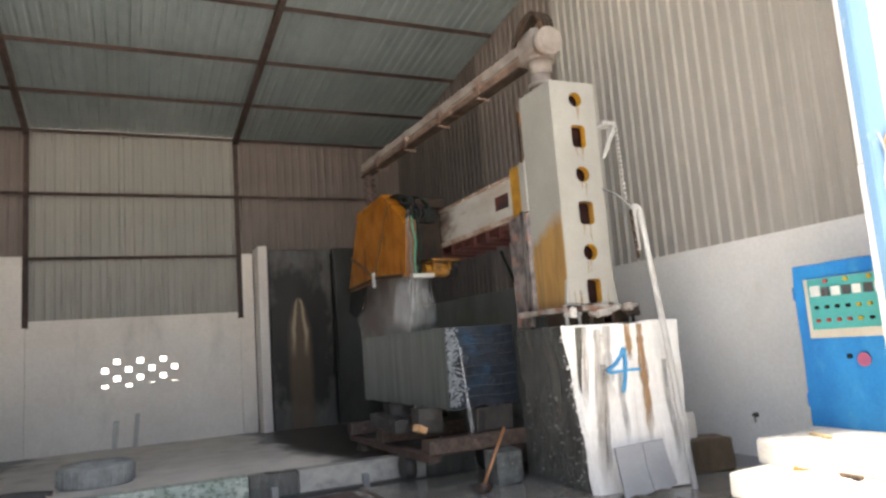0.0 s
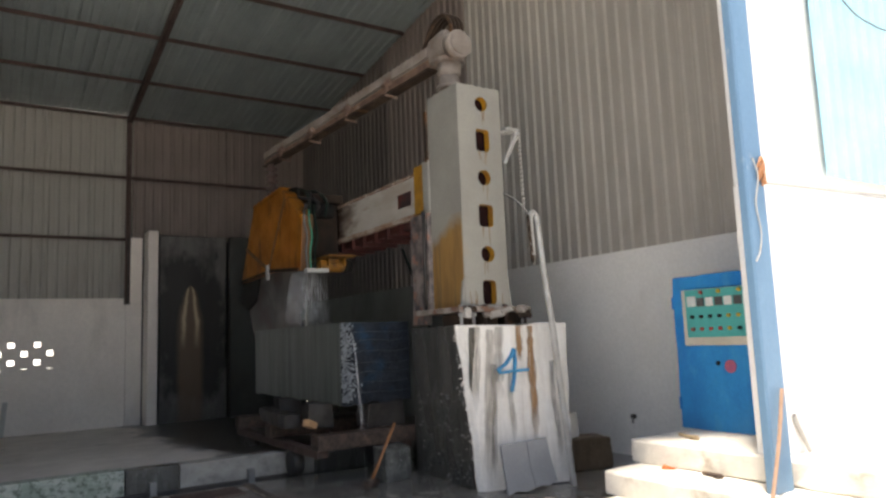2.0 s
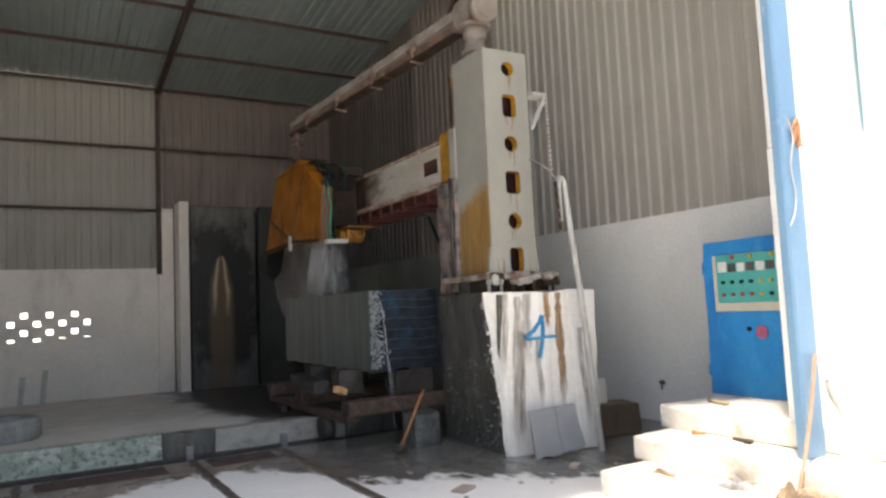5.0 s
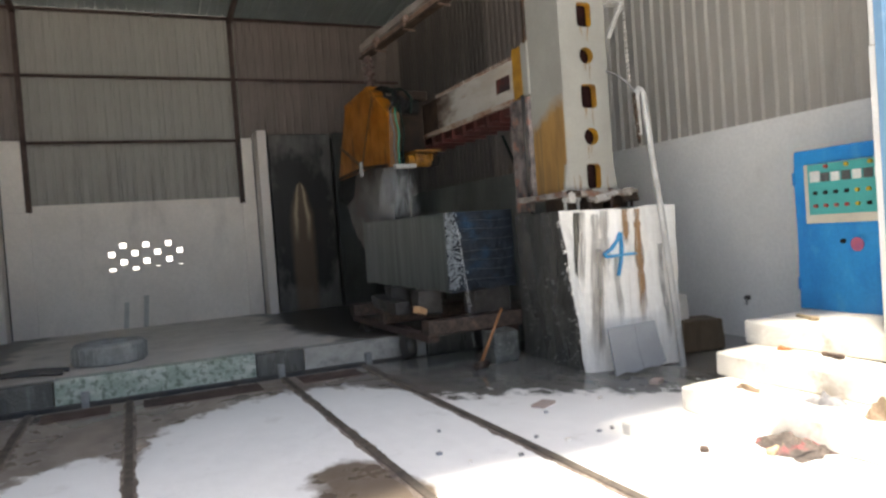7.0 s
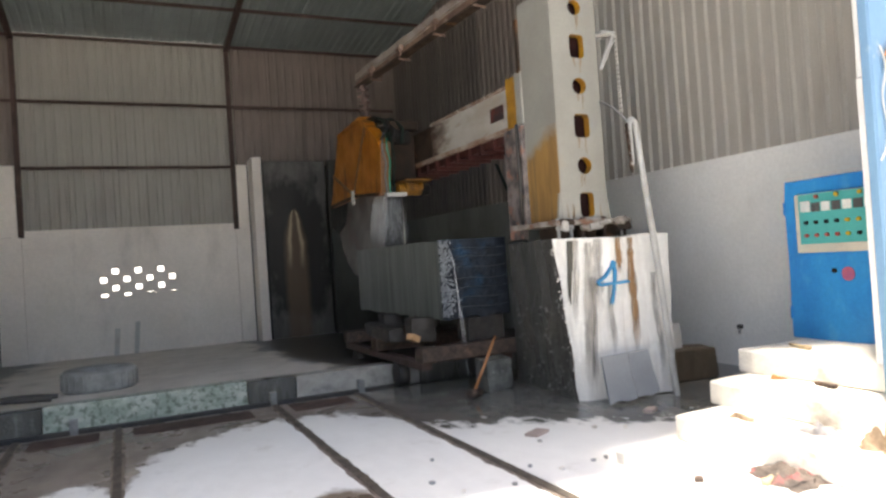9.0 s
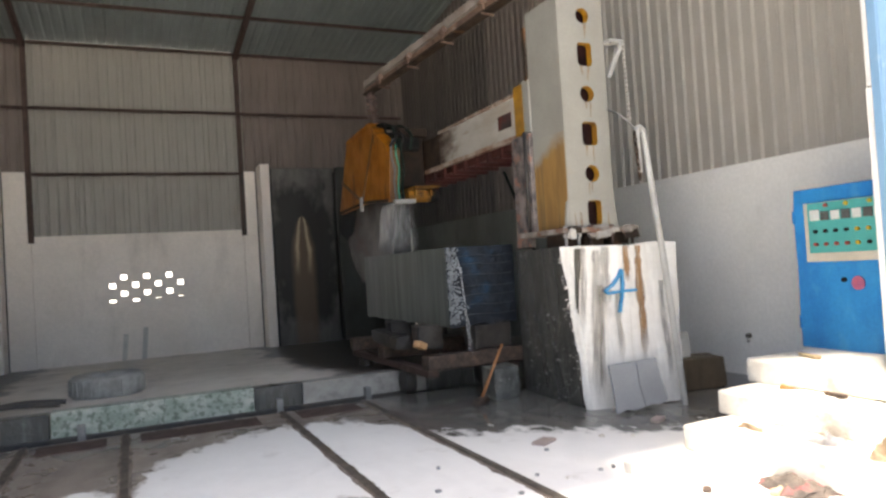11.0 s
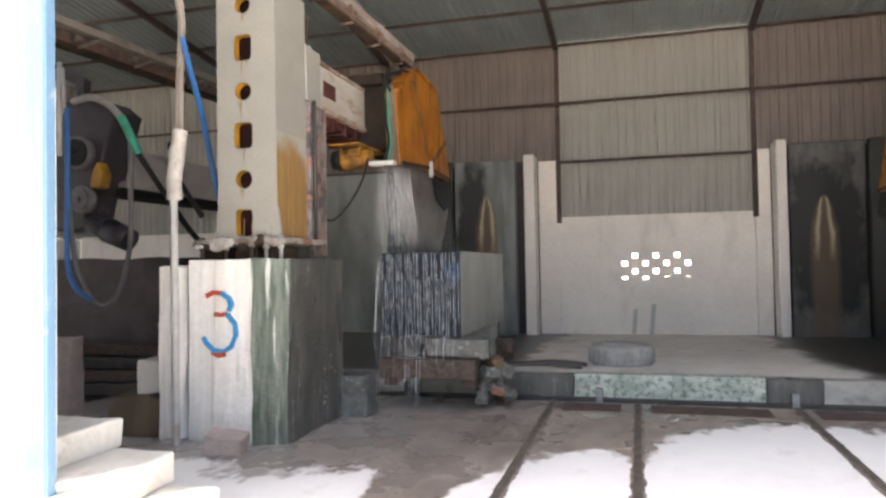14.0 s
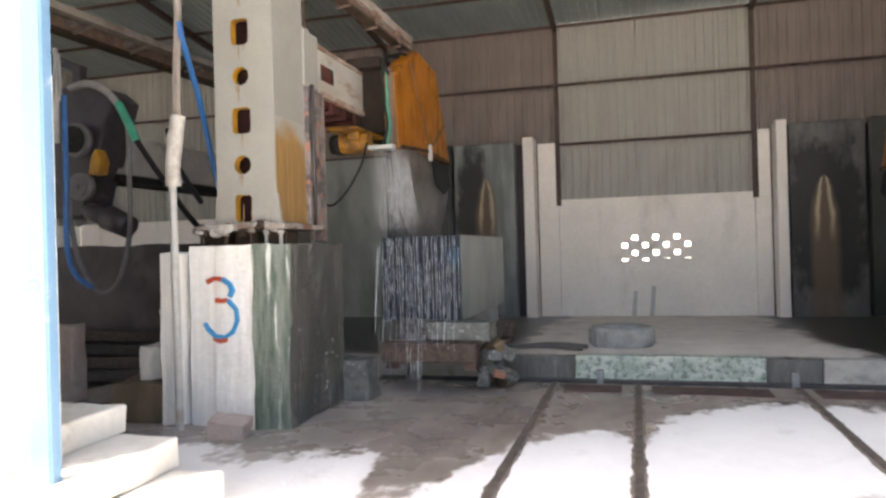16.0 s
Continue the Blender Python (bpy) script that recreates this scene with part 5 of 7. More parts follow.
def granite_block(x0, x1, y0, y1, z0, z1, side, group, cut):
    """A rough block with drill grooves on its near end and a sawn long side. side: which x side is sawn."""
    b = thing("granite_block", ((x0 + x1) / 2, (y0 + y1) / 2, z0), "wet blue-black granite block with one smooth sawn side", "stone block", group)
    bm = bmesh.new()
    mis = [0, 1 if side > 0 else 0, 0, 1 if side < 0 else 0, 1]
    hewn(bm, [(x0, y0), (x1, y0), (x1, y1), (x0, y1)], [(x0, y0), (x1, y0), (x1, y1), (x0, y1)], z0, z1, mis, 26, 20, 0.0)
    for v in bm.verts:
        if abs(v.co.y - y0) < 0.01:
            v.co.y += 0.007 * noise.noise(v.co * 5) + 0.006 * noise.noise(v.co * 17)
        if abs(v.co.z - z0) < 0.01:
            v.co.z += 0.03 * noise.noise(v.co * 6)
    part("stone", bm, [M_blockwet, cut], b)
    return b


M_rustwhite = surf("slurry_crust", (0.36, 0.32, 0.28), (0.12, 0.095, 0.08), 5, rough=0.8, bump=0.5, bump_scale=26,
                   stain=(0.20, 0.09, 0.05), stain_scale=5, stain_lo=0.52, stain_hi=0.64, stain_max=0.8)
M_beamedge = surf("beam_edge", (0.45, 0.38, 0.31), (0.24, 0.12, 0.07), 4, (1, 0.8, 1), rough=0.65, bump=0.2)
M_dirtyyellow = surf("motor_dirty_yellow", (0.34, 0.15, 0.012), (0.09, 0.045, 0.018), 6, rough=0.55, bump=0.15)
M_grease2 = surf("carriage_grease", (0.022, 0.017, 0.014), (0.04, 0.027, 0.02), 4, rough=0.75, bump=0.2, spec=0.15)
M_badge = surf("badge", (0.03, 0.025, 0.025), (0.14, 0.03, 0.02), 6, rough=0.5, bump=0.0)
M_hosedark = surf("hose_dark_green", (0.010, 0.020, 0.015), None, 6, rough=0.6, bump=0.0, spec=0.2)
M_blade = surf("wet_blade", (0.15, 0.13, 0.118), (0.07, 0.06, 0.054), 2, rough=0.5, metal=0.1, bump=0.02, stain=(0.12, 0.06, 0.04), stain_scale=2, stain_max=0.6)

saw_machine(4.67, 6.30, -1, 3.10, 0.30)
saw_machine(-3.78, 6.15, 1, 3.42, 0.325)
boom((4.60, 6.85, 5.10), (3.80, 11.2, 4.65), -1)
boom((-3.70, 6.70, 5.02), (-3.08, 9.35, 4.47), 1)
HEAD4 = saw_head(3.60, 9.40, 2.60, -1, 1.34, 2.82, 0.57, 0.22)
HEAD3 = saw_head(-2.90, 8.20, 2.90, 1, 1.42, 2.55, 0.65, -0.05)

# pedestals
ped = thing("pedestal", (4.85, 6.6, 0), "whitewashed granite pedestal streaked with rust and slime", "pedestal", "saw pedestals")
bm = bmesh.new()
hewn(bm, [(4.33, 6.17), (4.375, 6.11), (5.36, 5.84), (5.42, 7.4), (4.42, 7.55)], [(4.10, 6.12), (4.16, 6.03), (5.47, 5.95), (5.47, 7.4), (4.30, 7.40)], 0, 1.71, [0, 0, 0, 1, 1, 1], 12, 12, 0.025, 3.0)
part("stone", bm, [M_whitewash, M_wetstone, M_greenstone], ped)
PED4 = ped
y4 = lambda x: 6.01 - 0.11 * (x - 4.3)
strokes("painted_number", [[(4.73, 1.45), (4.70, 1.38), (4.62, 1.29), (4.52, 1.235), (4.56, 1.205), (4.70, 1.215), (4.90, 1.22)], [(4.735, 1.44), (4.74, 1.3), (4.72, 1.15), (4.68, 1.0)]], y4, 0.029, M_paintblue, ped, "hand-painted blue number 4")
ped = PED3 = thing("pedestal", (-3.7, 6.4, 0), "whitewashed granite pedestal with green slime on its side", "pedestal", "saw pedestals")
bm = bmesh.new()
hewn(bm, [(-4.23, 5.82), (-3.50, 5.74), (-3.20, 5.84), (-3.20, 7.1), (-4.23, 7.1)], [(-4.22, 5.84), (-3.54, 5.80), (-3.19, 5.92), (-3.19, 7.1), (-4.22, 7.1)], 0, 1.71, [0, 1, 2, 1, 1, 2], 12, 12, 0.02, 8.0)
part("stone", bm, [M_whitewash, M_greenstone, M_wetstone], ped)
y3 = lambda x: 5.82 - 0.075 * (x + 4.2)
strokes("painted_number", [[(-4.01, 1.37), (-3.93, 1.405), (-3.84, 1.395)], [(-3.92, 1.20), (-3.85, 1.19), (-3.79, 1.20)], [(-3.95, 0.845), (-3.88, 0.815), (-3.80, 0.825)]], y3, 0.05, M_paintred, ped, "red stroke of a hand-painted number 3")
strokes("painted_number", [[(-3.84, 1.395), (-3.76, 1.35), (-3.73, 1.29), (-3.76, 1.23)], [(-3.78, 1.20), (-3.69, 1.11), (-3.68, 1.01), (-3.73, 0.90), (-3.82, 0.85), (-3.93, 0.86), (-4.01, 0.92), (-4.05, 0.98)]], y3, 0.045, M_paintblue, ped, "blue stroke of a hand-painted number 3")
p4 = lambda x, z: 6.10 - 0.275 * (x - 4.40) * (1 - z / 1.71) - (z / 1.71) * (0.07 + 0.06 * (x - 4.16)) - 0.02

def stain_material(name, colour, most):
    """A thin run of rust or slime: patchy, and fading out towards its sides and its lower end."""
    m = bpy.data.materials.new(name)
    m.use_nodes = True
    nt = m.node_tree
    b = nt.nodes["Principled BSDF"]
    nt.links.new(mix_col(nt, noise_fac(nt, 9, (4, 4, 0.5)), colour, tuple(min(1.0, c * 1.5) for c in colour)), b.inputs["Base Color"])
    b.inputs["Roughness"].default_value = 0.7
    g = nt.nodes.new("ShaderNodeSeparateXYZ")
    nt.links.new(nt.nodes.new("ShaderNodeTexCoord").outputs["Generated"], g.inputs[0])
    side = math_node(nt, "MULTIPLY", math_node(nt, "MULTIPLY", g.outputs[0], math_node(nt, "SUBTRACT", 1.0, g.outputs[0])), 5.0, True)
    a = math_node(nt, "MULTIPLY", side, math_node(nt, "ADD", math_node(nt, "MULTIPLY", noise_fac(nt, 6, (9, 9, 0.4), lo=0.3, hi=0.6), 0.7), 0.3))
    a = math_node(nt, "MULTIPLY", a, math_node(nt, "MULTIPLY", g.outputs[2], 3.0, True))
    tr = nt.nodes.new("ShaderNodeBsdfTransparent")
    mx = nt.nodes.new("ShaderNodeMixShader")
    nt.links.new(math_node(nt, "MULTIPLY", a, most), mx.inputs[0])
    nt.links.new(tr.outputs[0], mx.inputs[1])
    nt.links.new(b.outputs[0], mx.inputs[2])
    nt.links.new(mx.outputs[0], nt.nodes["Material Output"].inputs[0])
    return m


M_dripbrown = stain_material("brown_rust_run", (0.24, 0.135, 0.06), 1.0)
M_dripgrey = stain_material("grey_slime_run", (0.20, 0.175, 0.14), 0.55)


def run_down(parent, x, z0, z1, width, y_of, mat, seed):
    """One broad stain of nearly even width with ragged sides."""
    bm = bmesh.new()
    rows = []
    for i in range(25):
        t = i / 24
        z = z1 + (z0 - z1) * t
        ww = width * (0.75 + 0.55 * noise.noise(Vector((seed, t * 6, 0.0))) + 0.25 * noise.noise(Vector((seed, t * 23, 3.0)))) * (1 if t < 0.8 else 1.02 - (t - 0.8) * 4.6)
        xx = x + 0.03 * noise.noise(Vector((seed + 7, t * 2.0, 0.0)))
        rows.append([bm.verts.new((xx + a, y_of(xx, z) + b, z)) for a, b in ((-ww / 2, -0.02), (ww / 2, -0.02))])
    for r0, r1 in zip(rows, rows[1:]):
        bm.faces.new((r0[0], r0[1], r1[1], r1[0]))
    part("rust_streak", bm, mat, parent)


for x, z0, z1, w, mat, seed in ((4.945, 0.40, 1.69, 0.15, M_dripbrown, 1.3), (4.80, 1.30, 1.69, 0.10, M_dripbrown, 3.1), (4.55, 0.9, 1.69, 0.16, M_dripgrey, 2.7),
                                (4.42, 0.03, 1.66, 0.17, M_dripgrey, 4.4), (4.47, 0.05, 1.3, 0.09, M_dripgrey, 5.9), (4.28, 0.75, 1.69, 0.10, M_dripgrey, 6.2),
                                (4.68, 0.45, 1.2, 0.10, M_dripgrey, 8.8), (5.20, 0.2, 1.3, 0.10, M_dripgrey, 9.1)):
    run_down(PED4, x, z0, z1, w, p4, mat, seed)
drips(PED4, "slime_streak", (4.19, 4.27), p4, 0.70, 1.69, True, 4, 0.04, M_dripdark, 11.0)


def specks(parent, name, a0, a1, b0, b1, z0, z1, count, mat, seed, out):
    """Small pale chips of slurry stuck on a side face, from plan point a to b, at z0 and z1."""
    rnd = random.Random(seed)
    bm = bmesh.new()
    for k in range(count):
        u, t = rnd.random(), rnd.random() ** 1.4
        p = Vector(a0).lerp(Vector(b0), u).lerp(Vector(a1).lerp(Vector(b1), u), t)
        r = rnd.uniform(0.002, 0.008)
        obox(bm, (p.x + out, p.y, z0 + (z1 - z0) * t), (0.03, r * 1.6, r * rnd.uniform(1, 2.4)), (rnd.uniform(0, 90), 0, 0))
    tagged(part(name, bm, mat, parent, "pale dried slurry specks"), kind="stuff")


specks(PED4, "slurry_specks", (4.33, 6.22), (4.18, 6.18), (4.42, 7.4), (4.345, 7.4), 0.03, 1.1, 80, M_stone, 4, -0.012)
specks(PED4, "slurry_crust", (4.335, 6.15), (4.10, 6.12), (4.34, 6.22), (4.12, 6.2), 0.03, 1.65, 60, M_whitewash, 5, 0.0)
specks(PED3, "slurry_specks", (-3.20, 6.0), (-3.19, 6.0), (-3.20, 7.0), (-3.19, 7.0), 0.1, 0.9, 40, M_stone, 6, -0.004)


# ---- blocks, carts and loose things ----
M_brick = surf("orange_brick", (0.30, 0.13, 0.075), (0.34, 0.26, 0.22), 6, rough=0.85, bump=0.3)
M_greenstone2 = surf("wet_grey_stone", (0.15, 0.152, 0.14), (0.075, 0.078, 0.07), 7, rough=0.5, bump=0.7, bump_scale=30, stain=(0.34, 0.34, 0.32), stain_scale=22, stain_lo=0.58, stain_hi=0.68)
M_meterdark = surf("meter_dark", (0.10, 0.10, 0.10), None, 5, rough=0.3, bump=0.0)
M_knobredflat = surf("label_red", (0.42, 0.10, 0.16), (0.34, 0.10, 0.20), 8, rough=0.6, bump=0.0)
M_greyrag = surf("grey_rag", (0.28, 0.27, 0.27), (0.14, 0.14, 0.15), 9, rough=0.95, bump=0.3)
M_cloth2 = surf("brown_sacking", (0.30, 0.22, 0.15), (0.18, 0.13, 0.09), 9, rough=0.95, bump=0.3)
M_boomlight = surf("beam_dusty_grey", (0.40, 0.37, 0.34), (0.33, 0.30, 0.28), 3, rough=0.7, bump=0.1, stain=(0.2, 0.17, 0.14), stain_scale=2)
def drill_grooves(block, x0, x1, y, z0, z1, count, seed):
    rnd = random.Random(seed)
    for k in range(count):
        bm = bmesh.new()
        x = x0 + (x1 - x0) * (k + rnd.uniform(0.2, 0.8)) / count
        a, b = z0 + rnd.uniform(0.0, 0.25) * (k % 3 == 0), z1 - rnd.uniform(0, 0.3) * (k % 4 == 1)
        n = 9
        pts = [(x + 0.006 * noise.noise(Vector((k, i * 0.7, 0))), y - 0.008, a + (b - a) * i / n) for i in range(n + 1)]
        for p, q in zip(pts, pts[1:]):
            rod(bm, p, q, rnd.uniform(0.001, 0.0045), rnd.uniform(0.001, 0.0045), n=5, caps=False)
        part("drill_groove", bm, M_drill, block)


b4 = granite_block(3.50, 4.44, 7.70, 10.9, 0.86, 1.82, -1, "granite blocks", M_blockcut)
b3 = granite_block(-2.93, -1.98, 7.62, 10.2, 0.82, 1.78, 1, "granite blocks", M_blockcut2)
drill_grooves(b3, -2.92, -2.0, 7.62, 0.83, 1.77, 34, 4)
# bright chipped edge and faint horizontal seams on the other block
bm = bmesh.new()
for k in range(340):
    z = random.uniform(0.88, 1.81)
    w = abs(random.gauss(0, 0.075))
    obox(bm, (3.51 + w, 7.685, z), (random.uniform(0.006, 0.022), 0.02, random.uniform(0.008, 0.04)), (0, random.uniform(-60, 60), 0))
tagged(part("chipped_edge", bm, M_chip, b4, "pale chipped edge"), kind="stuff")
for k, z in enumerate((0.98, 1.10, 1.22, 1.33, 1.47, 1.60, 1.70)):
    bm = bmesh.new()
    tube(bm, [(3.62 + 0.05 * (k % 3), 7.688, z), (3.9, 7.686, z + 0.01), (4.2, 7.688, z - 0.005), (4.42, 7.69, z + 0.012)], 0.004, 5)
    part("seam", bm, M_seam, b4)


def cart(x0, x1, y0, y1, z0, z1, name_label):
    c = thing("block_cart", ((x0 + x1) / 2, (y0 + y1) / 2, 0), name_label, "cart", "block carts")
    for y in (y0, (y0 + y1) / 2, y1 - 0.22):
        bm = bmesh.new()
        obox(bm, ((x0 + x1) / 2, y + 0.11, (z0 + z1) / 2), (x1 - x0, 0.22, z1 - z0), (0, 0, random.uniform(-1.5, 1.5)), 0.02)
        roughen(bm, 0.012, 5, y)
        part("cross_timber", bm, M_wood, c)
    for x in (x0 + 0.10, x1 - 0.10):
        bm = bmesh.new()
        box(bm, x - 0.07, x + 0.07, y0 + 0.1, y1, z0 - 0.09, z0 - 0.004, 0.008)
        part("steel_runner", bm, M_rust, c)
        for y in (y0 + 0.95, y1 - 0.5):
            bm = bmesh.new()
            rod(bm, (x - 0.06, y, 0.15), (x + 0.06, y, 0.15), 0.15, n=20)
            rod(bm, (x - 0.075, y, 0.15), (x - 0.06, y, 0.15), 0.18 - 0.03, n=20)
            part("wheel", bm, M_darksteel, c)
    return c


cart(3.12, 4.42, 7.52, 10.7, 0.38, 0.56, "low cart of wet dark timbers on steel wheels")
cart(-2.92, -1.80, 7.46, 10.1, 0.36, 0.58, "low cart of reddish timbers on steel wheels")


def stone(name, centre, size, mat, label, rot=0.0, seed=0.0, cat="stone", group="", tilt=(0, 0), wild=0.10):
    bm = bmesh.new()
    obox(bm, centre, size, (tilt[0], tilt[1], rot), min(size) * 0.05)
    bmesh.ops.subdivide_edges(bm, edges=[e for e in bm.edges if e.calc_length() > min(size) * 0.5], cuts=3, use_grid_fill=True)
    roughen(bm, min(size) * wild, 1.2 / min(size), seed)
    return solid(name, bm, mat, label, cat, group=group)


M_wedge = surf("split_wedge", (0.60, 0.36, 0.19), (0.50, 0.28, 0.14), 6, (6, 6, 1), rough=0.7, bump=0.2)
# packers between carts and blocks
for x, y, w, l, z0, z1, m in ((4.08, 7.85, 0.52, 0.3, 0.56, 0.86, M_packwet), (3.45, 8.3, 0.30, 0.3, 0.56, 0.86, M_packwet), (3.5, 9.5, 0.3, 0.3, 0.56, 0.86, M_packwet), (4.2, 9.8, 0.3, 0.3, 0.56, 0.86, M_packwet),
                              (-2.02, 7.75, 0.72, 0.34, 0.60, 0.80, M_greenstone2), (-2.75, 7.9, 0.3, 0.3, 0.58, 0.83, M_packwet), (-2.4, 9.6, 0.8, 0.3, 0.58, 0.83, M_stone)):
    stone("packing_stone", (x, y, (z0 + z1) / 2), (w, l, z1 - z0), m, "rough stone packer under the granite block", random.uniform(-6, 6), x, "packing stone", "packing stones")
stone("wood_wedge", (3.27, 8.12, 0.63), (0.13, 0.12, 0.08), M_wedge, "freshly split orange wood wedge on the cart", 20, 2, "wedge", tilt=(0, 25))
for k in range(5):
    stone("packing_stone", (3.18 + 0.05 * k, 8.6 + 0.32 * k, 0.64), (0.2, 0.26, 0.16), M_packwet, "wet stone packer on the cart", 15 * k, k + 5, "packing stone", "packing stones")
# rubble beside the reddish cart
rnd = random.Random(11)
for k in range(22):
    z = 0.07 + 0.55 * (k / 22)
    x = -1.62 - 0.25 * (k / 22) + rnd.uniform(-0.16, 0.16)
    y = 8.0 + rnd.uniform(-0.35, 0.6)
    sz = rnd.uniform(0.07, 0.17)
    stone("rubble_stone", (x, y, z), (sz, sz * 1.2, sz * 0.8), rnd.choice((M_greenstone2, M_greenstone2, M_wetstone, M_mudstone, M_stone)), "broken stone in a heap beside the cart", rnd.uniform(0, 90), k, "rubble", "rubble heap", (rnd.uniform(-30, 30), rnd.uniform(-30, 30)), 0.32)
for k, (x, y, z) in enumerate(((-1.74, 7.85, 0.68), (-1.62, 7.8, 0.20))):
    stone("brick_piece", (x, y, z), (0.14, 0.10, 0.06), M_brick, "broken orange brick in the rubble", 30 * k, k, "brick", "brick pieces", (20, 15))
for k, (x, y, l) in enumerate(((-1.35, 9.3, 1.1), (-1.2, 9.5, 0.9))):
    bm = bmesh.new()
    tube(bm, [(x - l / 2, y, 0.27), (x, y + 0.05, 0.30), (x + l / 2, y + 0.1, 0.26)], 0.03, 8)
    solid("steel_bar", bm, M_darksteel, "dark steel bar lying on the platform", "bar", group="steel bars")

# stub stones by the pedestals, mallet, leaning slab
stone("stub_stone", (3.98, 7.38, 0.19), (0.34, 0.26, 0.38), M_greenstone2, "square wet stone beside the pedestal", 4, 3, "stone", "stub stones")
stone("stub_stone", (-3.09, 7.22, 0.22), (0.38, 0.30, 0.44), M_greenstone2, "square wet stone beside the pedestal", -3, 5, "stone", "stub stones")
mal = thing("long_mallet", (3.60, 7.12, 0), "long-handled wooden mallet leaning on a stone", "mallet")
bm = bmesh.new()
rod(bm, (3.56, 7.10, 0.06), (3.93, 7.20, 0.65), 0.019, 0.016, n=10)
part("handle", bm, M_freshwood, mal)
bm = bmesh.new()
rod(bm, (3.48, 7.06, 0.052), (3.64, 7.13, 0.052), 0.05, n=14)
part("head", bm, M_wood, mal, "dark wooden head")
slab = thing("leaning_slab", (4.8, 5.74, 0), "cracked pale grey stone slab leaning on the pedestal", "stone slab")
for poly in ([(4.39, 0.49), (4.70, 0.505), (4.70, 0.26), (4.73, 0.045), (4.62, 0.02), (4.52, 0.04), (4.40, 0.01)], [(4.705, 0.505), (4.95, 0.515), (4.97, 0.30), (5.01, 0.085), (4.90, 0.045), (4.82, 0.06), (4.735, 0.045), (4.705, 0.26)]):
    bm = bmesh.new()
    prism(bm, [(px, pz + 0.0) for px, pz in poly], "y", 0.0, 0.03, 0.004)
    for v in bm.verts:
        v.co.y += 5.74 - 0.10 * (v.co.x - 4.4) + 0.16 * v.co.z
    part("slab_piece", bm, M_paleslab, slab)
stone("muddy_block", (6.02, 6.38, 0.18), (0.55, 0.42, 0.36), M_mudstone, "mud-stained stone block near the wall", -8, 2, "stone block", "muddy blocks")
stone("white_block", (5.86, 6.45, 0.50), (0.18, 0.2, 0.30), M_stair, "small whitewashed stone on the muddy block", 5, 4, "stone block", "white blocks")
stone("muddy_block", (-4.85, 6.05, 0.20), (0.58, 0.5, 0.40), M_mudstone, "mud-stained stone block beside the pedestal", 6, 8, "stone block", "muddy blocks")
stone("white_block", (-4.76, 6.15, 0.57), (0.34, 0.36, 0.34), M_stair, "whitewashed stone on the muddy block", 3, 6, "stone block", "white blocks")
stone("dark_packing_block", (-4.68, 6.25, 0.92), (0.2, 0.3, 0.36), M_concrete, "grey stone on top of the stacked blocks", 3, 9, "stone block")
stone("side_slab", (-4.39, 6.0, 0.83), (0.22, 0.5, 1.66), M_whitewash, "upright whitewashed slab beside the pedestal", 0, 12, "stone slab")
stone("loose_rock", (-3.62, 5.50, 0.08), (0.34, 0.22, 0.18), M_pinkrock, "pinkish rough rock at the pedestal's foot", 12, 21, "rock", tilt=(10, 8))
stone("floor_stone", (4.54, 5.32, 0.012), (0.16, 0.09, 0.04), M_pinkrock, "small pale stone in the puddle", 30, 3, "stone", "loose stones")
stone("floor_stone", (3.31, 4.19, 0.04), (0.09, 0.08, 0.09), M_stair, "small pale stone on the dusty floor", 10, 13, "stone", "loose stones")
stone("floor_stone", (3.26, 5.31, 0.008), (0.22, 0.13, 0.03), M_pinkrock, "flat grey stone chip on the floor", 30, 31, "stone", "loose stones")
for k in range(14):
    x, y = rnd.uniform(1.9, 4.0), rnd.uniform(3.6, 5.2)
    stone("floor_chip", (x, y, 0.008), (rnd.uniform(0.02, 0.05), rnd.uniform(0.02, 0.04), 0.018), rnd.choice((M_stone, M_paleslab, M_stair)), "small stone chip on the dusty floor", rnd.uniform(0, 90), k, "stone chip", "floor chips")

# ---- control cabinet ----
cab = thing("control_cabinet", (6.1, 4.34, 0.6), "scuffed blue steel control cabinet standing on the landing", "control cabinet")
bm = bmesh.new()
box(bm, 5.90, 6.40, 3.86, 4.78, 0.605, 2.11, 0.012)
bmesh.ops.subdivide_edges(bm, edges=[e for e in bm.edges if e.calc_length() > 0.4], cuts=12, use_grid_fill=True)
roughen(bm, 0.012, 4)
part("body", bm, M_cab, cab)
bm = bmesh.new()
box(bm, 5.872, 5.886, 3.90, 4.645, 1.42, 1.97, 0.003)
pan = part("control_panel", bm, M_cream, cab, "cream and teal control panel")
bm = bmesh.new()
box(bm, 5.864, 5.8715, 3.905, 4.60, 1.50, 1.965, 0.002)
part("teal_field", bm, M_teal, pan)
for k in range(7):
    y = 4.52 - 0.103 * k
    bm = bmesh.new()
    zc = 1.84 + (0.012 if k == 0 else 0)
    w = 0.042 if k else 0.05
    box(bm, 5.850, 5.8635, y - w, y + w, zc - w, zc + w, 0.004)
    part("meter", bm, M_knobwhite if k % 2 == 0 else M_meterdark, pan)
    for z, m in ((1.70, M_black if k < 4 else M_knobyel), (1.58, M_knobred if k < 4 else (M_knobyel if k == 4 else M_black))):
        bm = bmesh.new()
        rod(bm, (5.864, y, z), (5.838, y, z), 0.017, n=12)
        part("push_button", bm, m, pan)
for y, m in ((4.40, M_knobred), (4.20, M_knobyel), (3.98, M_knobyel)):
    bm = bmesh.new()
    rod(bm, (5.864, y, 1.935), (5.84, y, 1.935), 0.018, n=12)
    part("pilot_lamp", bm, m, pan)
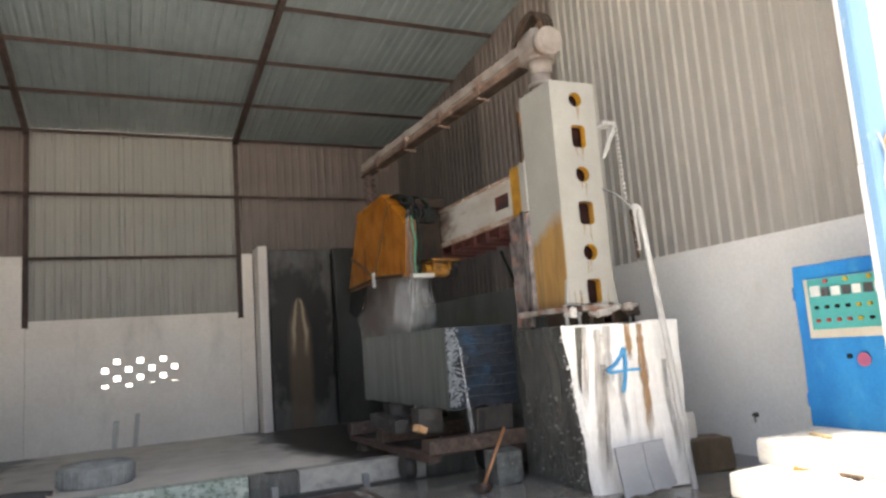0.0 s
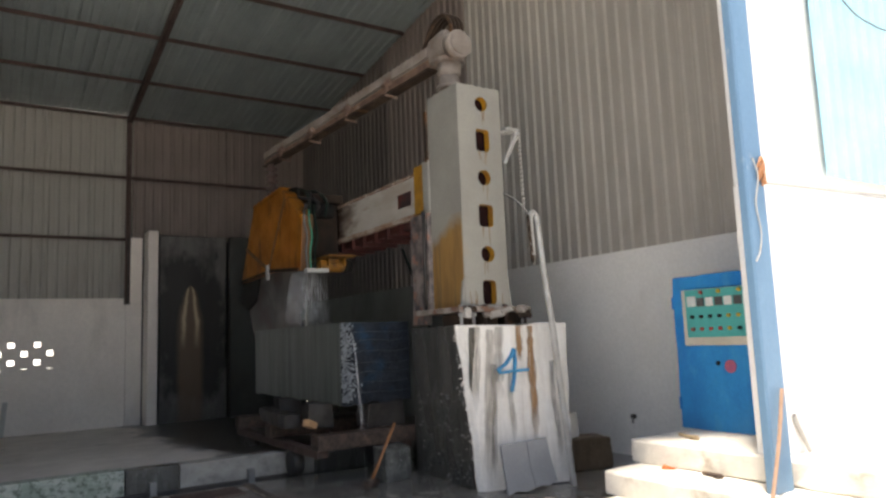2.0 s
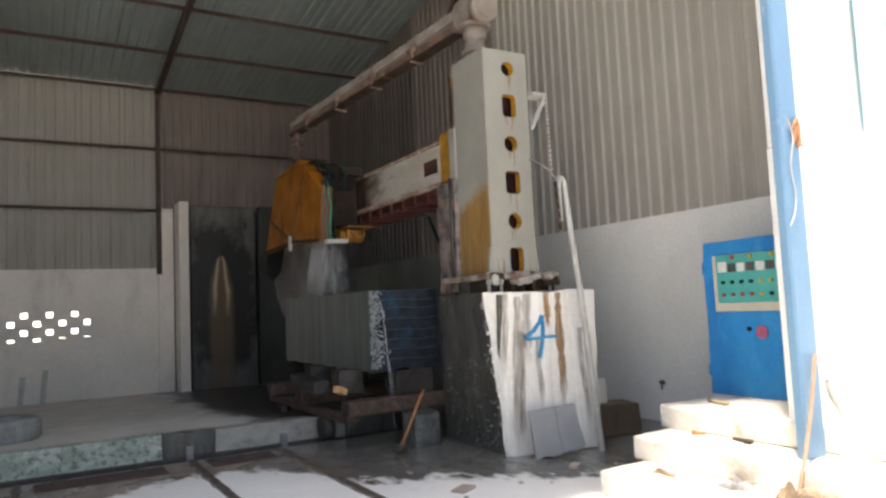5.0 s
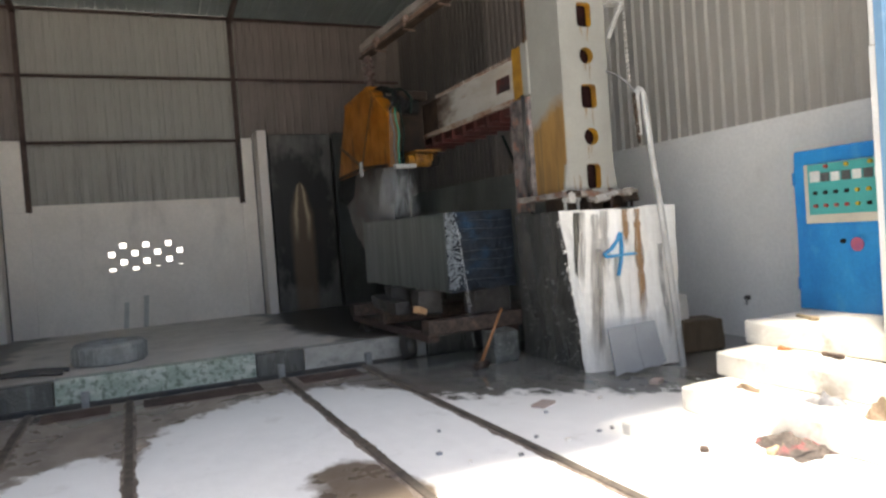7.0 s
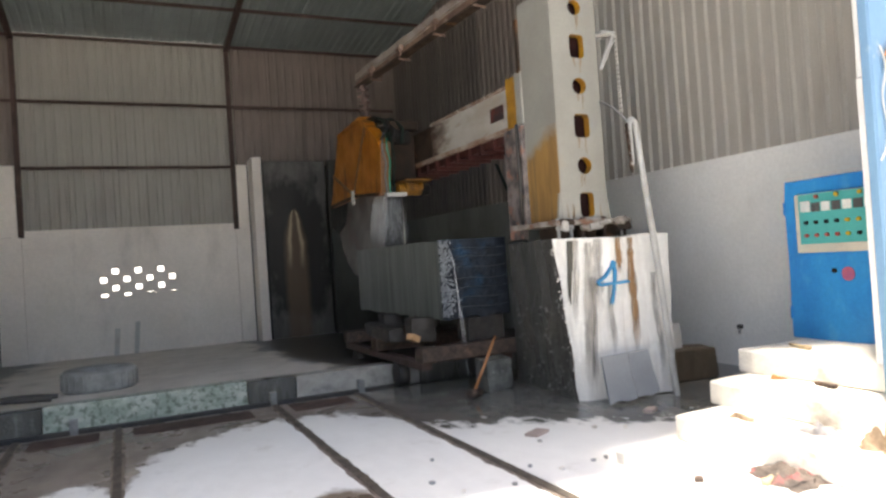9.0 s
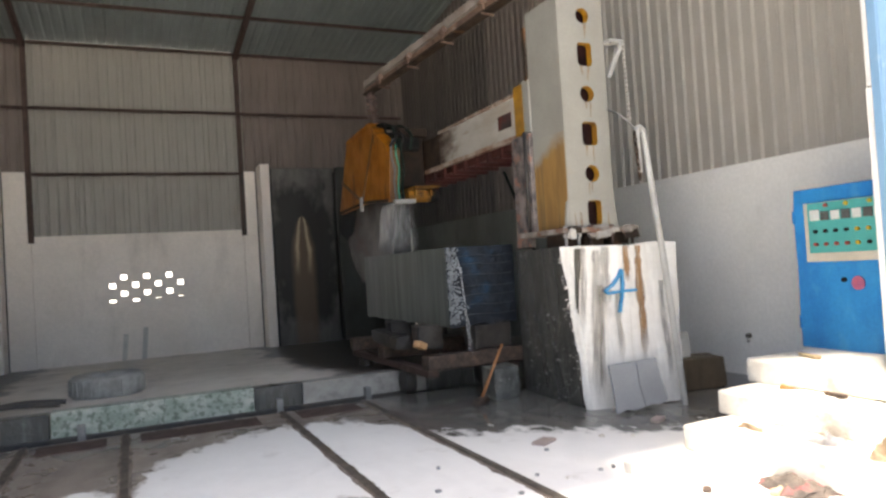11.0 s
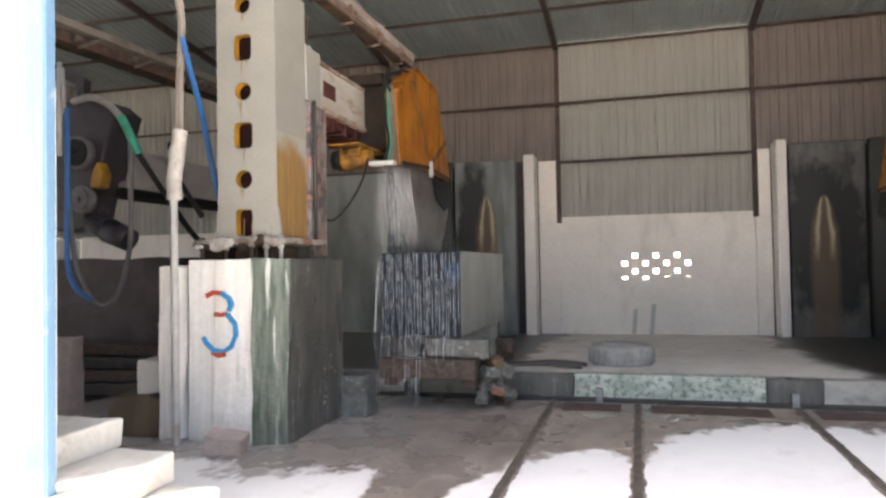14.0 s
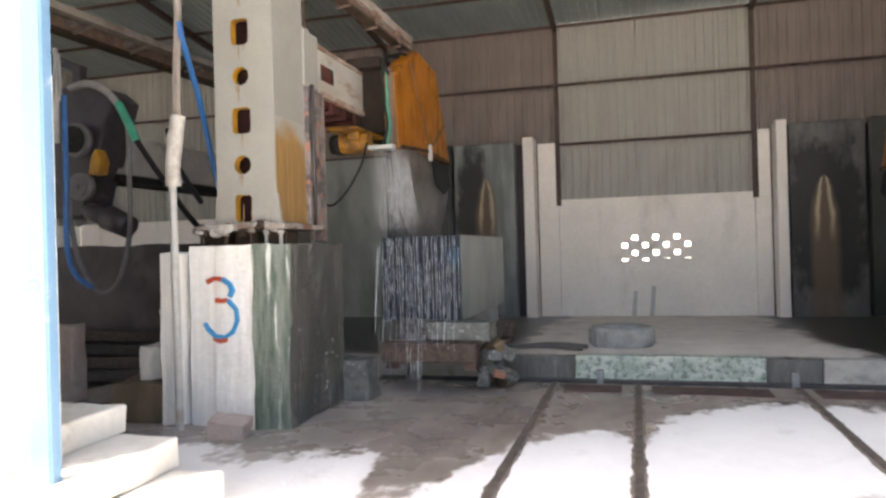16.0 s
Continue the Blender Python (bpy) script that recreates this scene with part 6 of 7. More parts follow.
bm = bmesh.new()
rod(bm, (5.889, 4.16, 1.22), (5.880, 4.16, 1.22), 0.062, n=24)
part("round_label", bm, M_knobredflat, cab, "faded red round label")
bm = bmesh.new()
rod(bm, (5.889, 4.29, 1.25), (5.87, 4.29, 1.25), 0.022, n=12)
part("lock", bm, M_black, cab)
for z in (0.85, 1.85):
    bm = bmesh.new()
    rod(bm, (5.892, 4.775, z - 0.06), (5.892, 4.775, z + 0.06), 0.012, n=8)
    part("hinge", bm, M_cab, cab)

# ---- pipes and hoses by the saws ----
pipe = thing("standing_pipe", (5.23, 5.72, 0), "bent galvanised pipe standing beside the pedestal", "pipe", "standing pipes")
bm = bmesh.new()
tube(bm, [(5.23, 5.70, 0.0), (5.17, 5.72, 0.8), (5.10, 5.74, 1.66), (5.03, 5.75, 2.3), (4.975, 5.75, 2.80), (4.945, 5.75, 2.89), (4.905, 5.75, 2.90), (4.88, 5.75, 2.83), (4.885, 5.75, 2.62), (4.89, 5.75, 2.44)], 0.034, 12)
part("pipe", bm, M_galv, pipe)
bm = bmesh.new()
for k in range(9):
    z = 2.83 - 0.055 * k
    tube(bm, [(4.83 + 0.004 * k + 0.026 * math.cos(a) * (1 if k % 2 else 0.4), 5.72 + 0.026 * math.cos(a) * (0.4 if k % 2 else 1), z + 0.036 * math.sin(a)) for a in (0, 1.2, 2.4, 3.6, 4.8, 6.28)], 0.011, 6)
part("chain", bm, M_beamend, pipe, "dark greasy chain hanging from the pipe's end")
bm = bmesh.new()
tube(bm, [(4.88, 5.75, 2.87), (4.82, 5.8, 2.98), (4.78, 5.9, 3.08), (4.88, 6.2, 3.2)], 0.010, 6)
part("wire", bm, M_hosegrey, pipe)
br = thing("hose_bracket", (5.05, 6.45, 3.78), "pale hoses and a twisted rope hung at the column's side", "hoses")
for k in range(2):
    bm = bmesh.new()
    tube(bm, [(5.0, 6.38, 3.96), (5.15 - 0.02 * k, 6.22, 3.96), (5.11 - 0.03 * k, 6.27, 3.80), (5.04 - 0.02 * k, 6.33, 3.60)], 0.018, 7)
    part("hose", bm, M_galv, br)
bm = bmesh.new()
box(bm, 4.972, 5.17, 6.20, 6.40, 3.97, 4.0, 0.006)
part("bracket", bm, M_galv, br)
bm = bmesh.new()
a, c = Vector((5.157, 6.2, 3.95)), Vector((4.835, 5.78, 2.97))
for k in range(17):
    p, q = a.lerp(c, k / 17), a.lerp(c, (k + 0.85) / 17)
    rod(bm, p + Vector((0.008, 0, 0)), q - Vector((0.008, 0, 0)), 0.008, 0.013, n=7)
part("twisted_rope", bm, M_wrap, br, "twisted pale rope hanging down to the pipe")

con = thing("cable_conduit", (-4.22, 5.62, 0), "grey cable conduit with wrapped joint beside the pedestal", "conduit", "standing pipes")
bm = bmesh.new()
tube(bm, [(-4.22, 5.62, 0.0), (-4.225, 5.62, 1.2), (-4.23, 5.62, 2.30)], 0.036, 12)
part("pipe", bm, M_galv, con)
bm = bmesh.new()
tube(bm, [(-4.23, 5.62, 2.28), (-4.22, 5.61, 2.36), (-4.19, 5.60, 2.6), (-4.16, 5.61, 2.82), (-4.15, 5.62, 2.92)], 0.07, 14)
roughen(bm, 0.014, 9)
part("wrapped_joint", bm, M_wrap, con, "joint wrapped in dusty cloth")
for k in range(3):
    bm = bmesh.new()
    tube(bm, [(-4.19 + 0.02 * k, 5.62, 2.85), (-4.17 + 0.015 * k, 5.62, 3.4), (-4.14, 5.62 + 0.02 * k, 3.9), (-4.15 + 0.02 * k, 5.64, 4.4), (-3.95, 6.2, 4.9)], 0.024, 8)
    part("cable", bm, M_boom, con)
bm = bmesh.new()
tube(bm, [(-4.13, 5.63, 3.80), (-4.12, 5.68, 3.62), (-4.28, 6.1, 3.30), (-4.45, 6.5, 2.95), (-4.48, 6.7, 2.5), (-4.40, 6.8, 2.0)], 0.030, 10)
part("blue_hose", bm, M_hoseblue, con, "bright blue hose")

# cable hanging behind the far column and hose on the side wall
bm = bmesh.new()
tube(bm, [(-3.62, 7.5, 2.22), (-3.47, 7.5, 2.17), (-3.28, 7.5, 2.33), (-3.12, 7.55, 2.62), (-3.1, 7.7, 2.9)], 0.014, 8)
solid("hanging_cable", bm, M_black, "black cable sagging under the saw beam", "cable", group="hanging cables")
bm = bmesh.new()
tube(bm, [(6.93, 12.2, 3.4), (6.94, 11.7, 2.6), (6.93, 11.3, 1.9), (6.92, 11.0, 1.2)], 0.03, 8)
solid("hanging_cable", bm, M_hosedark, "dark green hose hung on the side wall", "cable", group="hanging cables")
stub = thing("wall_pipe_stub", (7.0, 6.42, 0.5), "small rusty pipe stub in the side wall", "pipe stub")
bm = bmesh.new()
rod(bm, (7.02, 6.42, 0.50), (6.95, 6.42, 0.50), 0.03, n=12)
part("collar", bm, M_darksteel, stub)
bm = bmesh.new()
tube(bm, [(6.96, 6.42, 0.49), (6.95, 6.41, 0.45), (6.96, 6.42, 0.42)], 0.014, 6)
part("rag", bm, M_hosegrey, stub)

# ---- rubbish by the steps ----
M_stickwood = surf("weathered_stick", (0.36, 0.23, 0.16), (0.28, 0.18, 0.12), 6, (6, 6, 1), rough=0.7, bump=0.1)
M_palewood = surf("split_pale_wood", (0.52, 0.42, 0.27), (0.36, 0.27, 0.17), 5, (4, 1, 4), rough=0.8, bump=0.3)
def crumpled(name, centre, size, mat, label, seed, cat="cloth", group=""):
    bm = bmesh.new()
    n = 22
    grid = [[bm.verts.new((centre[0] + (i / n - 0.5) * size[0], centre[1] + (j / n - 0.5) * size[1], centre[2])) for i in range(n + 1)] for j in range(n + 1)]
    for j in range(n):
        for i in range(n):
            bm.faces.new((grid[j][i], grid[j][i + 1], grid[j + 1][i + 1], grid[j + 1][i]))
    for v in bm.verts:
        d = Vector(((v.co.x - centre[0]) / size[0], (v.co.y - centre[1]) / size[1]))
        p = Vector((v.co.x * 7, v.co.y * 7, seed))
        edge = 1 - min(1, (2 * d.length) ** 3)
        v.co.x += 0.10 * noise.noise(p)
        v.co.y += 0.10 * noise.noise(p + Vector((9, 0, 0)))
        v.co.z += max(0.0, (0.5 + 0.9 * abs(noise.noise(p * 1.5)) + 0.5 * noise.noise(p * 3)) * size[2] * edge) + 0.004
    return solid(name, bm, mat, label, cat, group=group)


crumpled("crumpled_rag", (3.99, 3.30, 0.0), (0.46, 0.50, 0.065), M_cloth, "crumpled red and brown rag on the floor", 2.0, group="rags")
crumpled("crumpled_rag", (4.40, 3.40, 0.20), (0.18, 0.26, 0.07), M_greyrag, "crumpled grey rag on the step", 5.0, group="rags")
crumpled("crumpled_rag", (4.36, 2.90, 0.20), (0.26, 0.34, 0.12), M_cloth2, "crumpled brown sacking on the lowest step", 8.0, group="rags")
crumpled("crumpled_rag", (4.34, 4.02, 0.20), (0.11, 0.20, 0.04), M_cloth2, "small brown rag on the lowest step", 11.0, group="rags")
bm = bmesh.new()
tube(bm, [(6.0, 3.17, 5.0), (6.73, 3.16, 4.56), (7.12, 3.16, 4.47), (7.6, 3.16, 4.50), (8.6, 3.16, 4.9)], 0.008, 6)
solid("hanging_cable", bm, M_hosedim, "thin grey cable sagging across the blue sheets", "cable", group="hanging cables")
bm = bmesh.new()
rod(bm, (4.94, 3.145, 2.70), (7.6, 3.17, 2.76), 0.014, n=8)
solid("tie_pole", bm, M_galv, "thin pale pole tied across the sunlit front wall", "pole")
crumpled("orange_scrap", (4.98, 4.20, 0.40), (0.06, 0.12, 0.035), M_orange, "small orange plastic scrap on the step", 14.0, "scrap")
for k, (x, y, z, l, r) in enumerate(((3.78, 3.31, 0.02, 0.20, 20), (5.38, 4.30, 0.62, 0.30, 70), (3.45, 3.6, 0.012, 0.06, 50), (4.95, 3.75, 0.415, 0.2, 80))):
    bm = bmesh.new()
    obox(bm, (x, y, z), (l, 0.035, 0.03), (0, 0, r), 0.006)
    obox(bm, (x - l * 0.3 * math.cos(radians(r)), y - l * 0.3 * math.sin(radians(r)), z), (0.07, 0.06, 0.035), (0, 0, r), 0.008)
    solid("wood_scrap", bm, M_palewood if k < 2 else M_wood, "short dirty piece of wood", "wood scrap", group="wood scraps")
bm = bmesh.new()
tube(bm, [(4.45, 2.97, 0.2), (4.70, 3.0, 0.70), (4.87, 3.03, 1.13)], 0.015, 8)
solid("leaning_stick", bm, M_stickwood, "wooden stick leaning against the blue post", "stick")
bm = bmesh.new()
tube(bm, [(5.24, 3.185, 0.90), (5.27, 3.18, 0.82), (5.33, 3.17, 0.7), (5.36, 3.15, 0.615)], 0.02, 8)
solid("hanging_cloth_strip", bm, M_galv, "dirty strip hanging on the sunlit wall", "strip")


# ---- the further saw in the next bay ----
def far_saw():
    x = -7.0
    m = thing("far_block_saw", (x, 9.0, 0), "dark greasy block saw in the next bay", "stone saw")
    bm = bmesh.new()
    box(bm, x, x + 0.5, 7.6, 12.5, 2.72, 3.25, 0.015)
    part("beam", bm, M_boomlight, m, "grey beam")
    bm = bmesh.new()
    box(bm, x + 0.05, x + 0.52, 7.6, 12.5, 2.62, 2.715, 0.01)
    part("bottom_rail", bm, M_black, m)
    bm = bmesh.new()
    box(bm, x - 0.1, x + 0.6, 12.2, 12.9, 0, 4.6, 0.02)
    part("column", bm, M_white, m)
    bm = bmesh.new()
    outline = [(-7.25, 2.15), (-6.72, 2.15), (-6.60, 2.6), (-6.47, 2.85), (-6.38, 3.16), (-6.22, 3.60), (-6.42, 3.76), (-7.3, 3.80)]
    prism(bm, outline, "y", 7.2, 7.7, 0.03)
    part("gear_housing", bm, M_grease, m, "black greasy gear housing")
    for cx, cz, r in ((-6.72, 3.1, 0.21), (-6.66, 2.52, 0.17)):
        bm = bmesh.new()
        rod(bm, (cx, 7.19, cz), (cx, 7.10, cz), r, n=24)
        part("disc_cover", bm, M_hosedim, m)
        bm = bmesh.new()
        rod(bm, (cx, 7.098, cz), (cx, 7.06, cz), r * 0.78, n=24)
        rod(bm, (cx, 7.06, cz), (cx, 7.03, cz), r * 0.22, n=12)
        part("pulley", bm, M_black if cz > 3 else M_hosedim, m)
    bm = bmesh.new()
    prism(bm, [(-6.55, 2.66), (-6.40, 2.66), (-6.36, 2.82), (-6.43, 2.98), (-6.50, 2.88)], "y", 7.12, 7.3, 0.02)
    part("bracket", bm, M_yellow, m, "yellow bracket")
    bm = bmesh.new()
    rod(bm, (-6.75, 7.3, 2.25), (-6.40, 7.3, 2.12), 0.10, 0.13, n=14)
    rod(bm, (-6.42, 7.3, 2.14), (-6.10, 7.3, 2.0), 0.16, 0.14, n=16)
    part("motor_arm", bm, M_grease, m, "black motor on a short arm")
    bm = bmesh.new()
    tube(bm, [(-6.75, 7.1, 3.74), (-6.40, 7.0, 3.74), (-6.07, 6.92, 3.60), (-5.88, 6.9, 3.42)], 0.045, 10)
    part("hose", bm, M_hosegrey, m)
    bm = bmesh.new()
    tube(bm, [(-5.89, 6.9, 3.44), (-5.78, 6.9, 3.25), (-5.66, 6.92, 2.98)], 0.05, 10)
    part("hose_sleeve", bm, M_hosegreen, m)
    bm = bmesh.new()
    tube(bm, [(-5.67, 6.92, 3.0), (-5.5, 7.1, 2.6), (-5.25, 7.3, 2.1), (-5.0, 7.4, 1.8)], 0.035, 10)
    part("hose", bm, M_black, m)
    bm = bmesh.new()
    tube(bm, [(-5.76, 6.9, 3.2), (-5.76, 6.9, 2.6), (-5.78, 6.9, 1.9), (-5.95, 6.9, 1.35), (-6.2, 6.9, 1.22), (-6.42, 6.9, 1.45), (-6.55, 6.85, 2.0), (-6.62, 6.8, 3.6)], 0.03, 10)
    part("hose_loop", bm, M_hosedim, m)
    bm = bmesh.new()
    tube(bm, [(-6.52, 6.75, 3.56), (-6.52, 6.75, 2.6), (-6.53, 6.75, 1.8), (-6.42, 6.75, 1.45), (-6.2, 6.75, 1.3)], 0.032, 10)
    part("blue_hose", bm, M_hoseblue, m)
    bm = bmesh.new()
    rod(bm, (-6.55, 6.74, 3.5), (-6.58, 6.74, 4.05), 0.022, n=8)
    rod(bm, (-6.62, 6.74, 3.0), (-6.62, 6.74, 4.12), 0.03, n=8)
    part("support", bm, M_galv, m)
    bm = bmesh.new()
    box(bm, -6.95, -6.83, 7.35, 7.47, 3.78, 4.10, 0.01)
    obox(bm, (-7.03, 7.41, 4.12), (0.44, 0.11, 0.11), (0, 25, 0), 0.01)
    part("hanger_arm", bm, M_grease, m, "bent dark steel hanger arm")
    b = boomlike((-7.4, 6.2, 4.75), (-7.0, 13.5, 4.75))
    blk = thing("granite_block", (-7.4, 8.6, 0.6), "very dark granite block on supports in the next bay", "stone block", "granite blocks")
    bm = bmesh.new()
    hewn(bm, [(-8.7, 7.9), (-5.9, 7.9), (-5.9, 9.6), (-8.7, 9.6)], [(-8.7, 7.9), (-5.9, 7.9), (-5.9, 9.6), (-8.7, 9.6)], 0.62, 1.80, [0] * 5, 12, 8, 0.03, 4.0)
    part("stone", bm, M_darkblock, blk)
    stone("support_stone", (-6.38, 6.6, 0.44), (0.24, 0.24, 0.88), M_pinkrock, "upright concrete support stone", 4, 2, "stone")
    for k in range(6):
        stone("support_stone", (-8.2 + 0.42 * k, 8.0 + 0.1 * (k % 2), 0.3), (0.36, 0.5, 0.62 if k % 2 else 0.56), M_packwet if k % 2 else M_darkblock, "grey stone supporting the dark block", 8 * k, k, "stone", "block supports")
    for k in range(4):
        bm = bmesh.new()
        obox(bm, (-6.9 + 0.1 * k, 7.5 + 0.1 * k, 0.12 + 0.16 * k), (1.8, 0.2, 0.14), (0, 2 * k - 3, 4 * k), 0.015)
        solid("stacked_timber", bm, M_wood if k % 2 else M_packwet, "grey timber stacked before the dark block", "timber", group="stacked timbers")
    bm = bmesh.new()
    tube(bm, [(-4.6, 6.6, 2.2), (-5.0, 6.7, 2.7), (-5.3, 7.0, 3.1)], 0.03, 8)
    solid("hanging_cable", bm, M_black, "black cable sagging between the saws", "cable", group="hanging cables")


def boomlike(p0, p1):
    b = thing("hose_boom", p0, "dusty steel hose boom above the next saw", "boom", "hose booms")
    a, c = Vector(p0), Vector(p1)
    d = (c - a).normalized()
    side = d.cross(Vector((0, 0, 1))).normalized()
    q = (c - a).to_track_quat("Y", "Z").to_euler()
    turn = [math.degrees(v) for v in q]
    mid, ln = (a + c) / 2, (c - a).length
    for name, off, w, h, mat in (("upper_rail", 0.13, 0.20, 0.09, M_boom), ("web", 0.0, 0.05, 0.17, M_boomrust), ("lower_rail", -0.12, 0.18, 0.06, M_beamend)):
        bm = bmesh.new()
        obox(bm, mid + Vector((0, 0, off)), (w, ln, h), turn, 0.012)
        part(name, bm, mat, b)
    bm = bmesh.new()
    obox(bm, mid + side * 0.42 + Vector((0, 0, 0.02)), (0.10, ln, 0.10), turn, 0.012)
    part("side_rail", bm, M_boom, b, "thinner rail beside the boom")
    for t in (0.06, 0.2, 0.34, 0.5, 0.7):
        p = a.lerp(c, t)
        bm = bmesh.new()
        rod(bm, p + side * 0.12 + Vector((0, 0, -0.12)), p + side * 0.44 + d * 0.12, 0.025, n=8)
        rod(bm, p + side * 0.10 - d * 0.06, p + side * 0.10 + d * 0.06, 0.05, n=10)
        part("bracket", bm, M_boom, b)
    return b


far_saw()


# ---- water ----
def strands(name, x0, x1, y0, y1, z0, z1, count, r, mat, label, seed, lean=0.0):
    """Thin falling strands of water, one flowing mass."""
    rnd = random.Random(seed)
    bm = bmesh.new()
    for k in range(count):
        x, y = rnd.uniform(x0, x1), rnd.uniform(y0, y1)
        a = z1 - rnd.uniform(0, 0.03)
        b = a - (z1 - z0) * rnd.uniform(0.6, 1.0)
        rr = r * rnd.uniform(0.5, 1.3)
        p = Vector((x, y, a))
        n = 4
        for i in range(n):
            q = Vector((x + lean * ((i + 1) / n) ** 2 + rnd.uniform(-0.004, 0.004), y - 0.10 * ((i + 1) / n) ** 0.5, a + (b - a) * (i + 1) / n))
            rod(bm, p, q, rr, rr * 0.9, n=5, caps=False)
            p = q
    return tagged(new(name, mesh_from(bm, name, mat)), label, "water", kind="stuff")


def curtain(name, pts_top, pts_bot, mat, label, parent=None, bulge=0.03):
    """A hanging sheet of water between two edges."""
    bm = bmesh.new()
    nu, nv = 16, 14
    (a0, a1), (b0, b1) = [[Vector(p) for p in e] for e in (pts_top, pts_bot)]
    grid = []
    for j in range(nv + 1):
        row = []
        for i in range(nu + 1):
            t, u = j / nv, i / nu
            p = a0.lerp(a1, u).lerp(b0.lerp(b1, u), t)
            p += Vector((bulge * noise.noise(Vector((u * 6, t * 2, a0.x))), bulge * noise.noise(Vector((u * 6, t * 2, 5.0))), 0))
            row.append(bm.verts.new(p))
        grid.append(row)
    for j in range(nv):
        for i in range(nu):
            f = bm.faces.new((grid[j][i], grid[j][i + 1], grid[j + 1][i + 1], grid[j + 1][i]))
            f.smooth = True
    if parent:
        return part(name, bm, mat, parent, label)
    return tagged(new(name, mesh_from(bm, name, mat)), label, "water", kind="stuff")


